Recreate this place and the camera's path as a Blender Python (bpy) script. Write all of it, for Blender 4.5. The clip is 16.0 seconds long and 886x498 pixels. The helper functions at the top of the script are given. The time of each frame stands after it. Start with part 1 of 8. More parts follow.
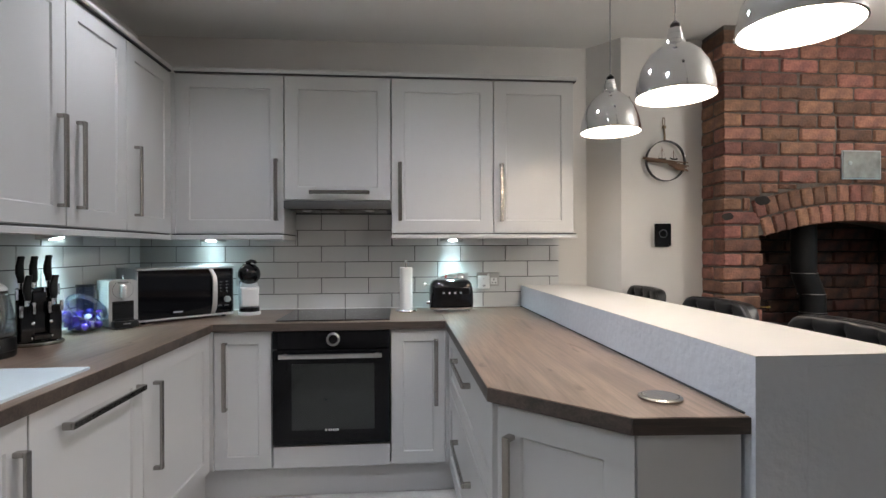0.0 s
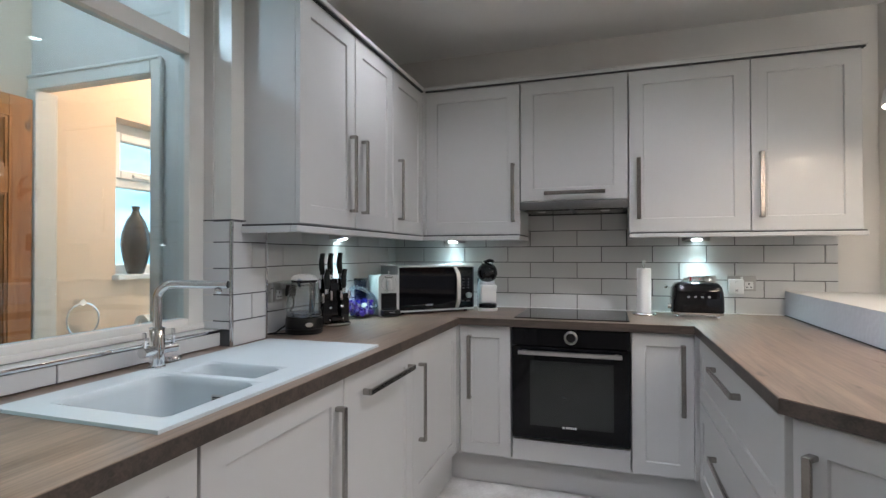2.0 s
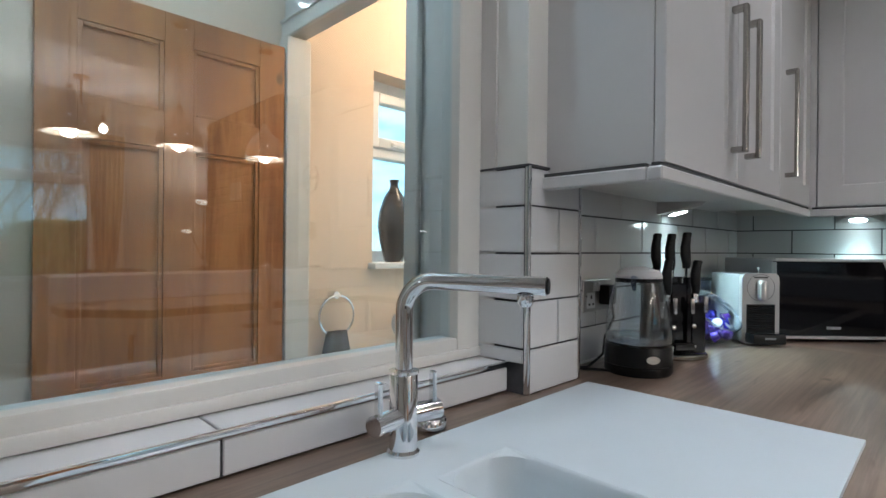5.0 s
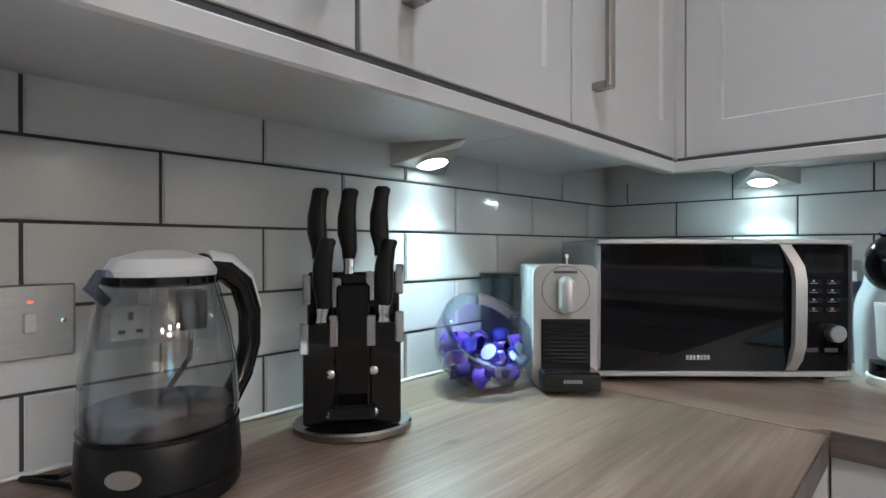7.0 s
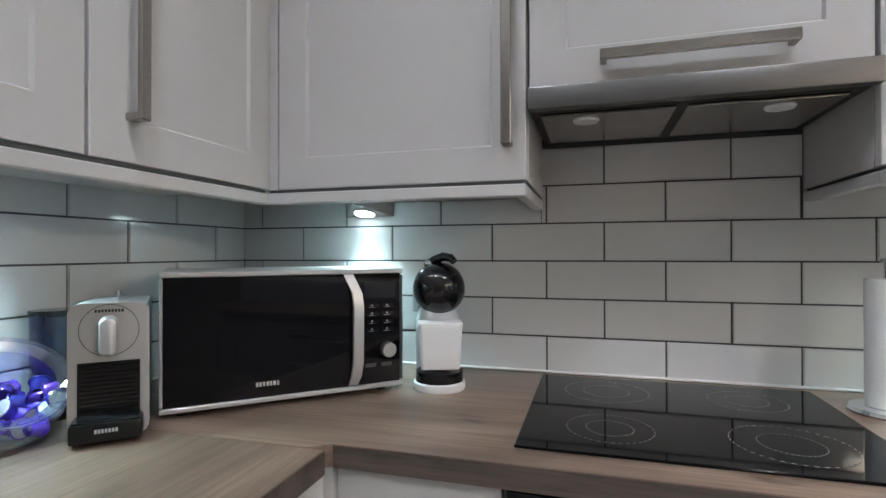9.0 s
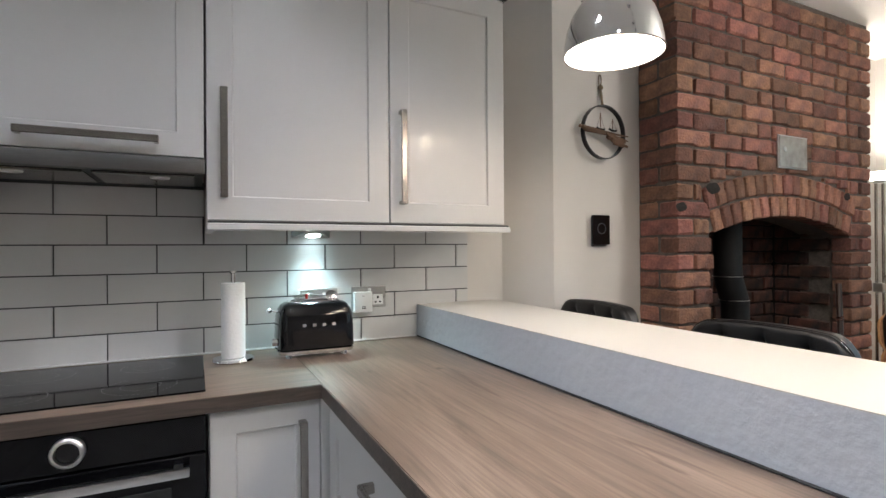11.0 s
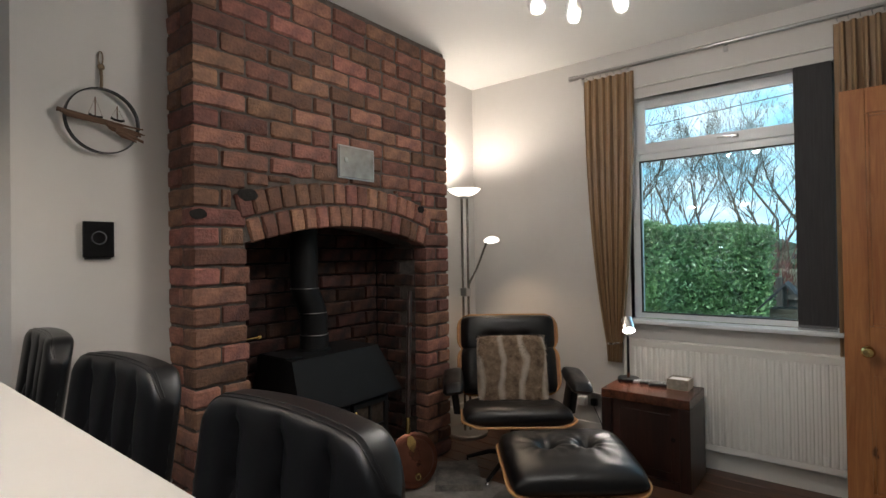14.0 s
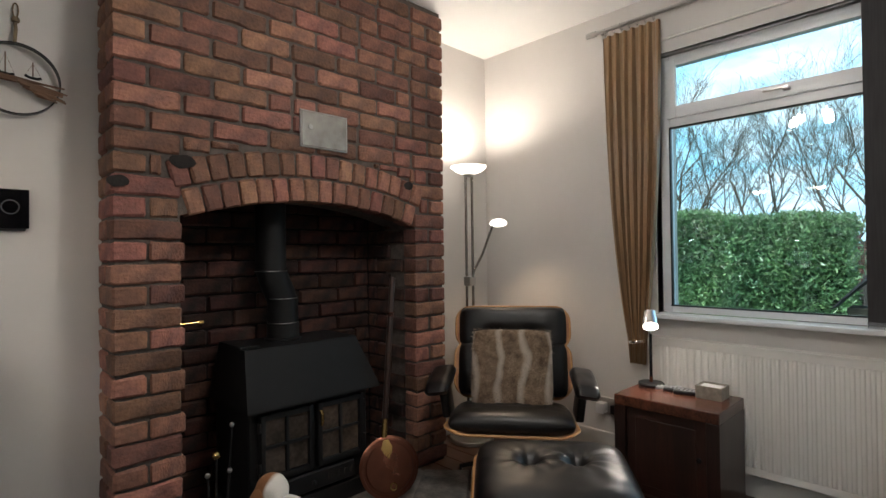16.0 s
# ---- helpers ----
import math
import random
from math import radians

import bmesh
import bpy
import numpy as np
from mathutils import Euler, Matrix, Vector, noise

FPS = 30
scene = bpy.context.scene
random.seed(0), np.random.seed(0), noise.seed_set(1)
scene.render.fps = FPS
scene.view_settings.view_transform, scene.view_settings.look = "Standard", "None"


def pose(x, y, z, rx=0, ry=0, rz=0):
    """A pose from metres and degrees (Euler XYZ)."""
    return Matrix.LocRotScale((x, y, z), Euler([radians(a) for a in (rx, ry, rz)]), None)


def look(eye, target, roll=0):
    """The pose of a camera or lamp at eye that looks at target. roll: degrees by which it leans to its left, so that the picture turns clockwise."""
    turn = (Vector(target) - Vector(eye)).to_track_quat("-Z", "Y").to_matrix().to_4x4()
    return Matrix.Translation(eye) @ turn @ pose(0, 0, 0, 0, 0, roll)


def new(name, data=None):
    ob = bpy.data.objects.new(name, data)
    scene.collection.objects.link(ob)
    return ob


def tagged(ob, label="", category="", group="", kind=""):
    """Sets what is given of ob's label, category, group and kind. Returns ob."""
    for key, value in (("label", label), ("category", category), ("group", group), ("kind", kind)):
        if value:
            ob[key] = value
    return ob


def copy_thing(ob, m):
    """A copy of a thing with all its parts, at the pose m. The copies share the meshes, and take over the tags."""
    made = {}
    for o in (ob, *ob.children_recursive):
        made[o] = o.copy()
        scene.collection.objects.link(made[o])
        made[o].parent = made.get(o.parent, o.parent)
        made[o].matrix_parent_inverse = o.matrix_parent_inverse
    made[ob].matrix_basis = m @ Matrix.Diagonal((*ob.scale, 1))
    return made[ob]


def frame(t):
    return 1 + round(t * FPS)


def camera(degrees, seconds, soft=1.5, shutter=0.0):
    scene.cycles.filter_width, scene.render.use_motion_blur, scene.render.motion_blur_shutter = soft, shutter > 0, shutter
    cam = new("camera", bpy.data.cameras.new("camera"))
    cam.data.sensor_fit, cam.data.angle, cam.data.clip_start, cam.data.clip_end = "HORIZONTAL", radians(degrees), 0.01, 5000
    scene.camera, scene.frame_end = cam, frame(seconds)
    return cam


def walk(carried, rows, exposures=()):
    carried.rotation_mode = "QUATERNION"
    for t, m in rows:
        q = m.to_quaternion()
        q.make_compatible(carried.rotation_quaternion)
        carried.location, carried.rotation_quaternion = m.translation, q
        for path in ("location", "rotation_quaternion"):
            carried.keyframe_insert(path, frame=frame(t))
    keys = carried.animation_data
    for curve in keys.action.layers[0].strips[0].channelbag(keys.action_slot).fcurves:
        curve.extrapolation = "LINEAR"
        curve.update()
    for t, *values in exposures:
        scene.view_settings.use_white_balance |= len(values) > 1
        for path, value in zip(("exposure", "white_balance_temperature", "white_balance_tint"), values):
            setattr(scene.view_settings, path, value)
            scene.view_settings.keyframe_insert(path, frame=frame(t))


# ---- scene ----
cam = camera(82.0, 16.0)
METRES, EYE, TILT, LEAN, TURN = 5.5, 1.25, 0.0, 0.0, -5.3
PATH = [
    (0, (0.654, 0.335, 1.289), (0.822, 2.328, 1.286), -0.2),
    (0.5, (0.644, 0.316, 1.289), (0.616, 2.315, 1.287), -0.3),
    (1, (0.603, 0.302, 1.257), (0.391, 2.29, 1.279), -0.2),
    (1.5, (0.566, 0.288, 1.256), (0.159, 2.246, 1.278), -0.2),
    (2, (0.504, 0.284, 1.257), (-0.118, 2.185, 1.278), -0.1),
    (2.5, (0.457, 0.289, 1.251), (-0.403, 2.094, 1.272), 0.1),
    (3, (0.375, 0.296, 1.257), (-0.695, 1.986, 1.274), 0.2),
    (5.5, (-0.28, 1.287, 1.176), (-1.713, 2.683, 1.18), 0.3),
    (6, (-0.247, 1.575, 1.142), (-1.679, 2.971, 1.161), -0.2),
    (6.5, (-0.191, 1.803, 1.164), (-1.611, 3.211, 1.176), -0.0),
    (7, (-0.174, 2.059, 1.175), (-1.566, 3.495, 1.168), 0.0),
    (7.5, (-0.154, 2.225, 1.172), (-1.479, 3.724, 1.16), -0.0),
    (8, (-0.101, 2.286, 1.179), (-1.267, 3.911, 1.186), 0.2),
    (8.5, (0.011, 2.278, 1.212), (-0.879, 4.069, 1.226), -0.0),
    (10.8, (0.528, 1.617, 1.251), (1.267, 3.475, 1.262), -0.3),
    (11, (0.577, 1.559, 1.282), (1.45, 3.359, 1.284), -0.4),
    (11.5, (0.793, 1.543, 1.313), (2.027, 3.118, 1.318), -0.5),
    (12, (0.950, 1.461, 1.343), (2.397, 2.841, 1.334), -0.4),
    (12.5, (1.142, 1.384, 1.330), (2.667, 2.678, 1.326), -0.5),
    (13, (1.277, 1.306, 1.352), (2.818, 2.577, 1.352), -0.5),
    (13.5, (1.438, 1.222, 1.340), (2.992, 2.479, 1.343), -0.6),
    (14, (1.580, 1.133, 1.291), (3.145, 2.379, 1.312), -0.9),
    (14.5, (1.722, 1.047, 1.274), (3.285, 2.295, 1.293), -1.0),
    (15, (1.824, 1.032, 1.252), (3.345, 2.33, 1.271), -0.8),
    (15.5, (1.98, 1.054, 1.229), (3.448, 2.412, 1.25), -0.8),
    (16, (2.13, 1.058, 1.188), (3.525, 2.491, 1.212), -0.7),
]
STOPS = [(0, 0.88), (1.5, 0.88), (3, 0.80), (5.5, 0.70), (6, 0.86), (7, 1.15), (8.5, 1.15), (10.9, 0.98), (11.3, 0.70), (12, 0.24), (13, 0.08), (14, 0.28), (15, 0.42), (16, 0.42)]
walk(cam, [(t, look(eye, target, roll)) for t, eye, target, roll in PATH], STOPS)

# ---- world, exposure ----
world = bpy.data.worlds.new("sky")
scene.world = world
world.use_nodes = True
_n = world.node_tree.nodes
_sky = _n.new("ShaderNodeTexSky")
_sky.sky_type = "NISHITA"
_sky.sun_disc = False
_sky.sun_elevation = radians(38)
_sky.dust_density, _sky.air_density, _sky.ozone_density = 3.0, 1.2, 2.0
_sky.sun_rotation = radians(200)
world.node_tree.links.new(_sky.outputs[0], _n["Background"].inputs[0])
_n["Background"].inputs[1].default_value = 0.15
scene.view_settings.exposure = 0.3

sun = new("sun", bpy.data.lights.new("sun", "SUN"))
sun.data.energy, sun.data.angle, sun.data.color = 5.0, radians(20), (1.0, 0.97, 0.93)
sun.matrix_world = look((0, 0, 10), (4.0, -5.0, 3.5))


def lamp(name, kind, at, power, colour, size=0.05, aim=None, spot=None, blend=0.6):
    data = bpy.data.lights.new(name, kind)
    data.energy, data.color = power, colour
    if kind == "AREA":
        data.shape, data.size = "DISK", size
    else:
        data.shadow_soft_size = size
    if kind == "SPOT":
        data.spot_size, data.spot_blend = radians(spot), blend
    ob = new(name, data)
    ob.matrix_world = look(at, aim) if aim else Matrix.Translation(at)
    return ob


WARM, COOL, NEUT = (1.0, 0.74, 0.5), (0.62, 0.95, 1.0), (1.0, 0.9, 0.8)
PENDANTS = [(1.63, 2.63), (1.63, 2.07), (1.63, 1.51)]
for x, y in PENDANTS:
    lamp("pendant_bulb_light", "POINT", (x, y, 1.84), 2.2, (1.0, 0.80, 0.60), 0.04)
UNDER = [(-0.871, 2.765, "x"), (-0.493, 3.535, "y"), (0.985, 3.535, "y"), (-0.871, 0.62, "x")]
for x, y, a in UNDER:
    lamp("cabinet_spot_light", "SPOT", (x, y, 1.328), 9.5, COOL, 0.024,
         (x + (0.13 if a == "x" else 0), y - (0.13 if a == "y" else 0), 0.9), 112, 1.0)
# last entry is an added, unseen lamp that brightens the near cupboards
DOWN = [(-0.27, 2.48), (0.85, 2.48), (-0.27, 1.43), (0.85, 1.43), (0.29, 0.38)]
for (x, y), w in zip(DOWN, (19, 29, 18, 38, 13)):
    lamp("downlight_light", "SPOT", (x, y, 2.575), w, (0.86, 0.89, 1.0), 0.04, (x, y, 0), 130, 1.0)
lamp("uplighter_light", "SPOT", (4.53, 3.28, 1.80), 18, (1.0, 0.89, 0.77), 0.08, (4.53, 3.28, 3), 165, 0.6)
lamp("reading_light", "SPOT", (4.615, 3.09, 1.37), 5, WARM, 0.03, (4.5, 2.9, 0.4), 120)
lamp("table_lamp_light", "SPOT", (4.70, 2.22, 0.80), 6, NEUT, 0.03, (4.45, 2.1, 0.45), 120)
BULBS = [(3.34, 1.905), (3.193, 1.977), (3.37, 1.74), (3.16, 1.76)]
for x, y in BULBS:
    lamp("chandelier_light", "POINT", (x, y, 2.175), 6.0, (1.0, 0.95, 0.89), 0.03)
lamp("wc_light", "POINT", (-1.5, 2.9, 2.4), 27, (1.0, 0.62, 0.40), 0.08)
# added fill that brightens the passage, no fixture belongs to it
lamp("passage_fill_light", "POINT", (-1.5, 1.2, 2.45), 9, (0.75, 0.88, 1.0), 0.05)


# ---- materials ----
def mat(name, col, rough=0.5, metal=0.0, var=0.0, scale=8.0, bump=0.0, bscale=60.0, col2=None, rand=0.0, coat=0.0,
        stretch=(1, 1, 1), fine=0.0, spec=0.5, rvar=0.0, island=False):
    """Principled material: colour varied at two scales, relief, a random shade from piece to piece."""
    m = bpy.data.materials.new(name)
    m.use_nodes = True
    t = m.node_tree
    b = t.nodes["Principled BSDF"]
    b.inputs["Base Color"].default_value = (*col, 1)
    b.inputs["Roughness"].default_value = rough
    b.inputs["Metallic"].default_value = metal
    b.inputs["Coat Weight"].default_value = coat
    b.inputs["Coat Roughness"].default_value = 0.05
    b.inputs["Specular IOR Level"].default_value = spec
    tc = t.nodes.new("ShaderNodeTexCoord")
    mp = t.nodes.new("ShaderNodeMapping")
    mp.inputs["Scale"].default_value = stretch
    t.links.new(tc.outputs["Object"], mp.inputs[0])
    out = None
    if var or col2:
        n1 = t.nodes.new("ShaderNodeTexNoise")
        n1.inputs["Scale"].default_value = scale
        n1.inputs["Detail"].default_value = 6
        t.links.new(mp.outputs[0], n1.inputs["Vector"])
        r = t.nodes.new("ShaderNodeMapRange")
        r.inputs[1].default_value, r.inputs[2].default_value = 0.3, 0.7
        t.links.new(n1.outputs[0], r.inputs[0])
        mx = t.nodes.new("ShaderNodeMix")
        mx.data_type = "RGBA"
        c2 = col2 or tuple(c * (1 - var) for c in col)
        mx.inputs[6].default_value, mx.inputs[7].default_value = (*col, 1), (*c2, 1)
        t.links.new(r.outputs[0], mx.inputs[0])
        out = mx.outputs[2]
        if rvar:
            rr = t.nodes.new("ShaderNodeMapRange")
            rr.inputs[3].default_value, rr.inputs[4].default_value = max(0, rough - rvar), min(1, rough + rvar)
            t.links.new(n1.outputs[0], rr.inputs[0])
            t.links.new(rr.outputs[0], b.inputs["Roughness"])
    if fine:
        n2 = t.nodes.new("ShaderNodeTexNoise")
        n2.inputs["Scale"].default_value = bscale
        n2.inputs["Detail"].default_value = 4
        t.links.new(mp.outputs[0], n2.inputs["Vector"])
        h = t.nodes.new("ShaderNodeHueSaturation")
        rg = t.nodes.new("ShaderNodeMapRange")
        rg.inputs[1].default_value, rg.inputs[2].default_value = 0.25, 0.75
        rg.inputs[3].default_value, rg.inputs[4].default_value = 1 - fine, 1 + fine
        t.links.new(n2.outputs[0], rg.inputs[0])
        t.links.new(rg.outputs[0], h.inputs["Value"])
        if out:
            t.links.new(out, h.inputs["Color"])
        else:
            h.inputs["Color"].default_value = (*col, 1)
        out = h.outputs[0]
    if rand:
        if island:
            oi = t.nodes.new("ShaderNodeNewGeometry")
            src = oi.outputs["Random Per Island"]
        else:
            oi = t.nodes.new("ShaderNodeObjectInfo")
            src = oi.outputs["Random"]
        h = t.nodes.new("ShaderNodeHueSaturation")
        rg = t.nodes.new("ShaderNodeMapRange")
        rg.inputs[3].default_value, rg.inputs[4].default_value = 1 - rand, 1 + rand
        t.links.new(src, rg.inputs[0])
        t.links.new(rg.outputs[0], h.inputs["Value"])
        ml = t.nodes.new("ShaderNodeMath")
        ml.operation = "MULTIPLY"
        ml.inputs[1].default_value = 17.3
        fr = t.nodes.new("ShaderNodeMath")
        fr.operation = "FRACT"
        rh = t.nodes.new("ShaderNodeMapRange")
        rh.inputs[3].default_value, rh.inputs[4].default_value = 0.5 - rand * 0.035, 0.5 + rand * 0.035
        t.links.new(src, ml.inputs[0])
        t.links.new(ml.outputs[0], fr.inputs[0])
        t.links.new(fr.outputs[0], rh.inputs[0])
        t.links.new(rh.outputs[0], h.inputs["Hue"])
        if out:
            t.links.new(out, h.inputs["Color"])
        else:
            h.inputs["Color"].default_value = (*col, 1)
        out = h.outputs[0]
    if out:
        t.links.new(out, b.inputs["Base Color"])
    if bump:
        nb = t.nodes.new("ShaderNodeTexNoise")
        nb.inputs["Scale"].default_value = bscale
        nb.inputs["Detail"].default_value = 5
        t.links.new(mp.outputs[0], nb.inputs["Vector"])
        bp = t.nodes.new("ShaderNodeBump")
        bp.inputs["Strength"].default_value = bump
        bp.inputs["Distance"].default_value = 0.004
        t.links.new(nb.outputs[0], bp.inputs["Height"])
        t.links.new(bp.outputs[0], b.inputs["Normal"])
    return m


def glow(name, col, strength):
    m = bpy.data.materials.new(name)
    m.use_nodes = True
    b = m.node_tree.nodes["Principled BSDF"]
    b.inputs["Base Color"].default_value = (*col, 1)
    b.inputs["Emission Color"].default_value = (*col, 1)
    b.inputs["Emission Strength"].default_value = strength
    return m


def clear(name, col=(1, 1, 1), rough=0.0, ior=1.45, thin=False):
    m = bpy.data.materials.new(name)
    m.use_nodes = True
    t = m.node_tree
    b = t.nodes["Principled BSDF"]
    if not thin:
        b.inputs["Base Color"].default_value = (*col, 1)
        b.inputs["Roughness"].default_value = rough
        b.inputs["IOR"].default_value = ior
        b.inputs["Transmission Weight"].default_value = 1.0
        return m
    tr, gl, mx = (t.nodes.new(k) for k in ("ShaderNodeBsdfTransparent", "ShaderNodeBsdfGlossy", "ShaderNodeMixShader"))
    lw = t.nodes.new("ShaderNodeLayerWeight")
    lw.inputs[0].default_value = 0.5
    pw = t.nodes.new("ShaderNodeMath")
    pw.operation = "POWER"
    pw.inputs[1].default_value = 4.0
    fr = t.nodes.new("ShaderNodeMapRange")
    fr.inputs[3].default_value, fr.inputs[4].default_value = (ior - 1) ** 2 / (ior + 1) ** 2 * 2.0, 0.85
    t.links.new(lw.outputs["Facing"], pw.inputs[0])
    t.links.new(pw.outputs[0], fr.inputs[0])
    tr.inputs[0].default_value = (*col, 1)
    gl.inputs["Roughness"].default_value = 0.01
    t.links.new(fr.outputs[0], mx.inputs[0])
    t.links.new(tr.outputs[0], mx.inputs[1])
    t.links.new(gl.outputs[0], mx.inputs[2])
    t.links.new(mx.outputs[0], t.nodes["Material Output"].inputs[0])
    return m


def wood(name, c1, c2, axis="x", rough=0.4, scale=1.0, knots=True, bump=0.15, wavy=1.6):
    """Grained wood: streaks along one axis, broad bands and knots."""
    m = bpy.data.materials.new(name)
    m.use_nodes = True
    t = m.node_tree
    b = t.nodes["Principled BSDF"]
    tc = t.nodes.new("ShaderNodeTexCoord")
    st = {"x": (0.07, 1, 1), "y": (1, 0.07, 1), "z": (1, 1, 0.07)}[axis]
    mp = t.nodes.new("ShaderNodeMapping")
    mp.inputs["Scale"].default_value = st
    t.links.new(tc.outputs["Object"], mp.inputs[0])
    n1 = t.nodes.new("ShaderNodeTexNoise")
    n1.inputs["Scale"].default_value, n1.inputs["Detail"].default_value = 90 * scale, 8
    n1.inputs["Distortion"].default_value = wavy
    n2 = t.nodes.new("ShaderNodeTexNoise")
    n2.inputs["Scale"].default_value, n2.inputs["Detail"].default_value = 11 * scale, 4
    n2.inputs["Distortion"].default_value = 1.2
    for n in (n1, n2):
        t.links.new(mp.outputs[0], n.inputs["Vector"])
    av = t.nodes.new("ShaderNodeMix")
    av.inputs[0].default_value = 0.55
    t.links.new(n1.outputs[0], av.inputs[2])
    t.links.new(n2.outputs[0], av.inputs[3])
    rp = t.nodes.new("ShaderNodeValToRGB")
    e = rp.color_ramp.elements
    e[0].position, e[0].color = 0.40, (*c2, 1)
    e[1].position, e[1].color = 0.60, (*c1, 1)
    t.links.new(av.outputs[0], rp.inputs[0])
    out = rp.outputs[0]
    if knots:
        mk = t.nodes.new("ShaderNodeMapping")
        mk.inputs["Scale"].default_value = {"x": (0.5, 1, 1), "y": (1, 0.5, 1), "z": (1, 1, 0.5)}[axis]
        t.links.new(tc.outputs["Object"], mk.inputs[0])
        vo = t.nodes.new("ShaderNodeTexVoronoi")
        vo.inputs["Scale"].default_value = 5.0
        nd = t.nodes.new("ShaderNodeTexNoise")
        nd.inputs["Scale"].default_value = 25
        ad = t.nodes.new("ShaderNodeMix")
        ad.data_type = "VECTOR"
        ad.inputs[0].default_value = 0.04
        t.links.new(mk.outputs[0], ad.inputs[4])
        t.links.new(nd.outputs[1], ad.inputs[5])
        t.links.new(ad.outputs[1], vo.inputs["Vector"])
        mr = t.nodes.new("ShaderNodeMapRange")
        mr.inputs[1].default_value, mr.inputs[2].default_value = 0.035, 0.09
        t.links.new(vo.outputs["Distance"], mr.inputs[0])
        mx = t.nodes.new("ShaderNodeMix")
        mx.data_type = "RGBA"
        mx.inputs[6].default_value = (*[c * 0.35 for c in c2], 1)
        t.links.new(mr.outputs[0], mx.inputs[0])
        t.links.new(out, mx.inputs[7])
        out = mx.outputs[2]
    t.links.new(out, b.inputs["Base Color"])
    b.inputs["Roughness"].default_value = rough
    bp = t.nodes.new("ShaderNodeBump")
    bp.inputs["Strength"].default_value, bp.inputs["Distance"].default_value = bump, 0.002
    t.links.new(n1.outputs[0], bp.inputs["Height"])
    t.links.new(bp.outputs[0], b.inputs["Normal"])
    return m



def oak(name, axis):
    """Pale grey-brown oak: broad soft figure, fine pores, and a few dark knots and splits."""
    m = bpy.data.materials.new(name)
    m.use_nodes = True
    t = m.node_tree
    b = t.nodes["Principled BSDF"]
    tc = t.nodes.new("ShaderNodeTexCoord")

    def noise_at(stretch, scale, detail, warp, rough=0.5):
        mp = t.nodes.new("ShaderNodeMapping")
        mp.inputs["Scale"].default_value = (stretch, 1, 1) if axis == "x" else (1, stretch, 1)
        n = t.nodes.new("ShaderNodeTexNoise")
        n.inputs["Scale"].default_value, n.inputs["Detail"].default_value = scale, detail
        n.inputs["Distortion"].default_value, n.inputs["Roughness"].default_value = warp, rough
        t.links.new(tc.outputs["Object"], mp.inputs[0])
        t.links.new(mp.outputs[0], n.inputs["Vector"])
        return n

    def ramp(src, lo, hi, a, c):
        r = t.nodes.new("ShaderNodeValToRGB")
        e = r.color_ramp.elements
        e[0].position, e[0].color, e[1].position, e[1].color = lo, (*a, 1), hi, (*c, 1)
        t.links.new(src, r.inputs[0])
        return r.outputs[0]

    def multiply(a, c, k):
        x = t.nodes.new("ShaderNodeMix")
        x.data_type, x.blend_type = "RGBA", "MULTIPLY"
        x.inputs[0].default_value = k
        t.links.new(a, x.inputs[6])
        t.links.new(c, x.inputs[7])
        return x.outputs[2]

    figure = noise_at(0.16, 7, 5, 1.6)
    pores = noise_at(0.03, 105, 6, 0.5, 0.65)
    splits = noise_at(0.10, 26, 3, 1.0)
    col = ramp(figure.outputs[0], 0.34, 0.66, (0.120, 0.083, 0.062), (0.275, 0.198, 0.152))
    col = multiply(col, ramp(pores.outputs[0], 0.36, 0.60, (0.55, 0.53, 0.51), (1.04, 1.04, 1.04)), 0.75)
    col = multiply(col, ramp(splits.outputs[0], 0.25, 0.36, (0.35, 0.29, 0.25), (1.0, 1.0, 1.0)), 0.8)
    mk = t.nodes.new("ShaderNodeMapping")
    mk.inputs["Scale"].default_value = (0.45, 1, 1) if axis == "x" else (1, 0.45, 1)
    wob = noise_at(0.6, 22, 3, 0)
    ad = t.nodes.new("ShaderNodeMix")
    ad.data_type = "VECTOR"
    ad.inputs[0].default_value = 0.05
    vo = t.nodes.new("ShaderNodeTexVoronoi")
    vo.inputs["Scale"].default_value = 6.5
    t.links.new(tc.outputs["Object"], mk.inputs[0])
    t.links.new(mk.outputs[0], ad.inputs[4])
    t.links.new(wob.outputs[1], ad.inputs[5])
    t.links.new(ad.outputs[1], vo.inputs["Vector"])
    col = multiply(col, ramp(vo.outputs["Distance"], 0.03, 0.10, (0.22, 0.17, 0.14), (1.0, 1.0, 1.0)), 0.85)
    t.links.new(col, b.inputs["Base Color"])
    rg = t.nodes.new("ShaderNodeMapRange")
    rg.inputs[3].default_value, rg.inputs[4].default_value = 0.24, 0.42
    t.links.new(figure.outputs[0], rg.inputs[0])
    t.links.new(rg.outputs[0], b.inputs["Roughness"])
    bp = t.nodes.new("ShaderNodeBump")
    bp.inputs["Strength"].default_value, bp.inputs["Distance"].default_value = 0.12, 0.002
    t.links.new(pores.outputs[0], bp.inputs["Height"])
    t.links.new(bp.outputs[0], b.inputs["Normal"])
    return m

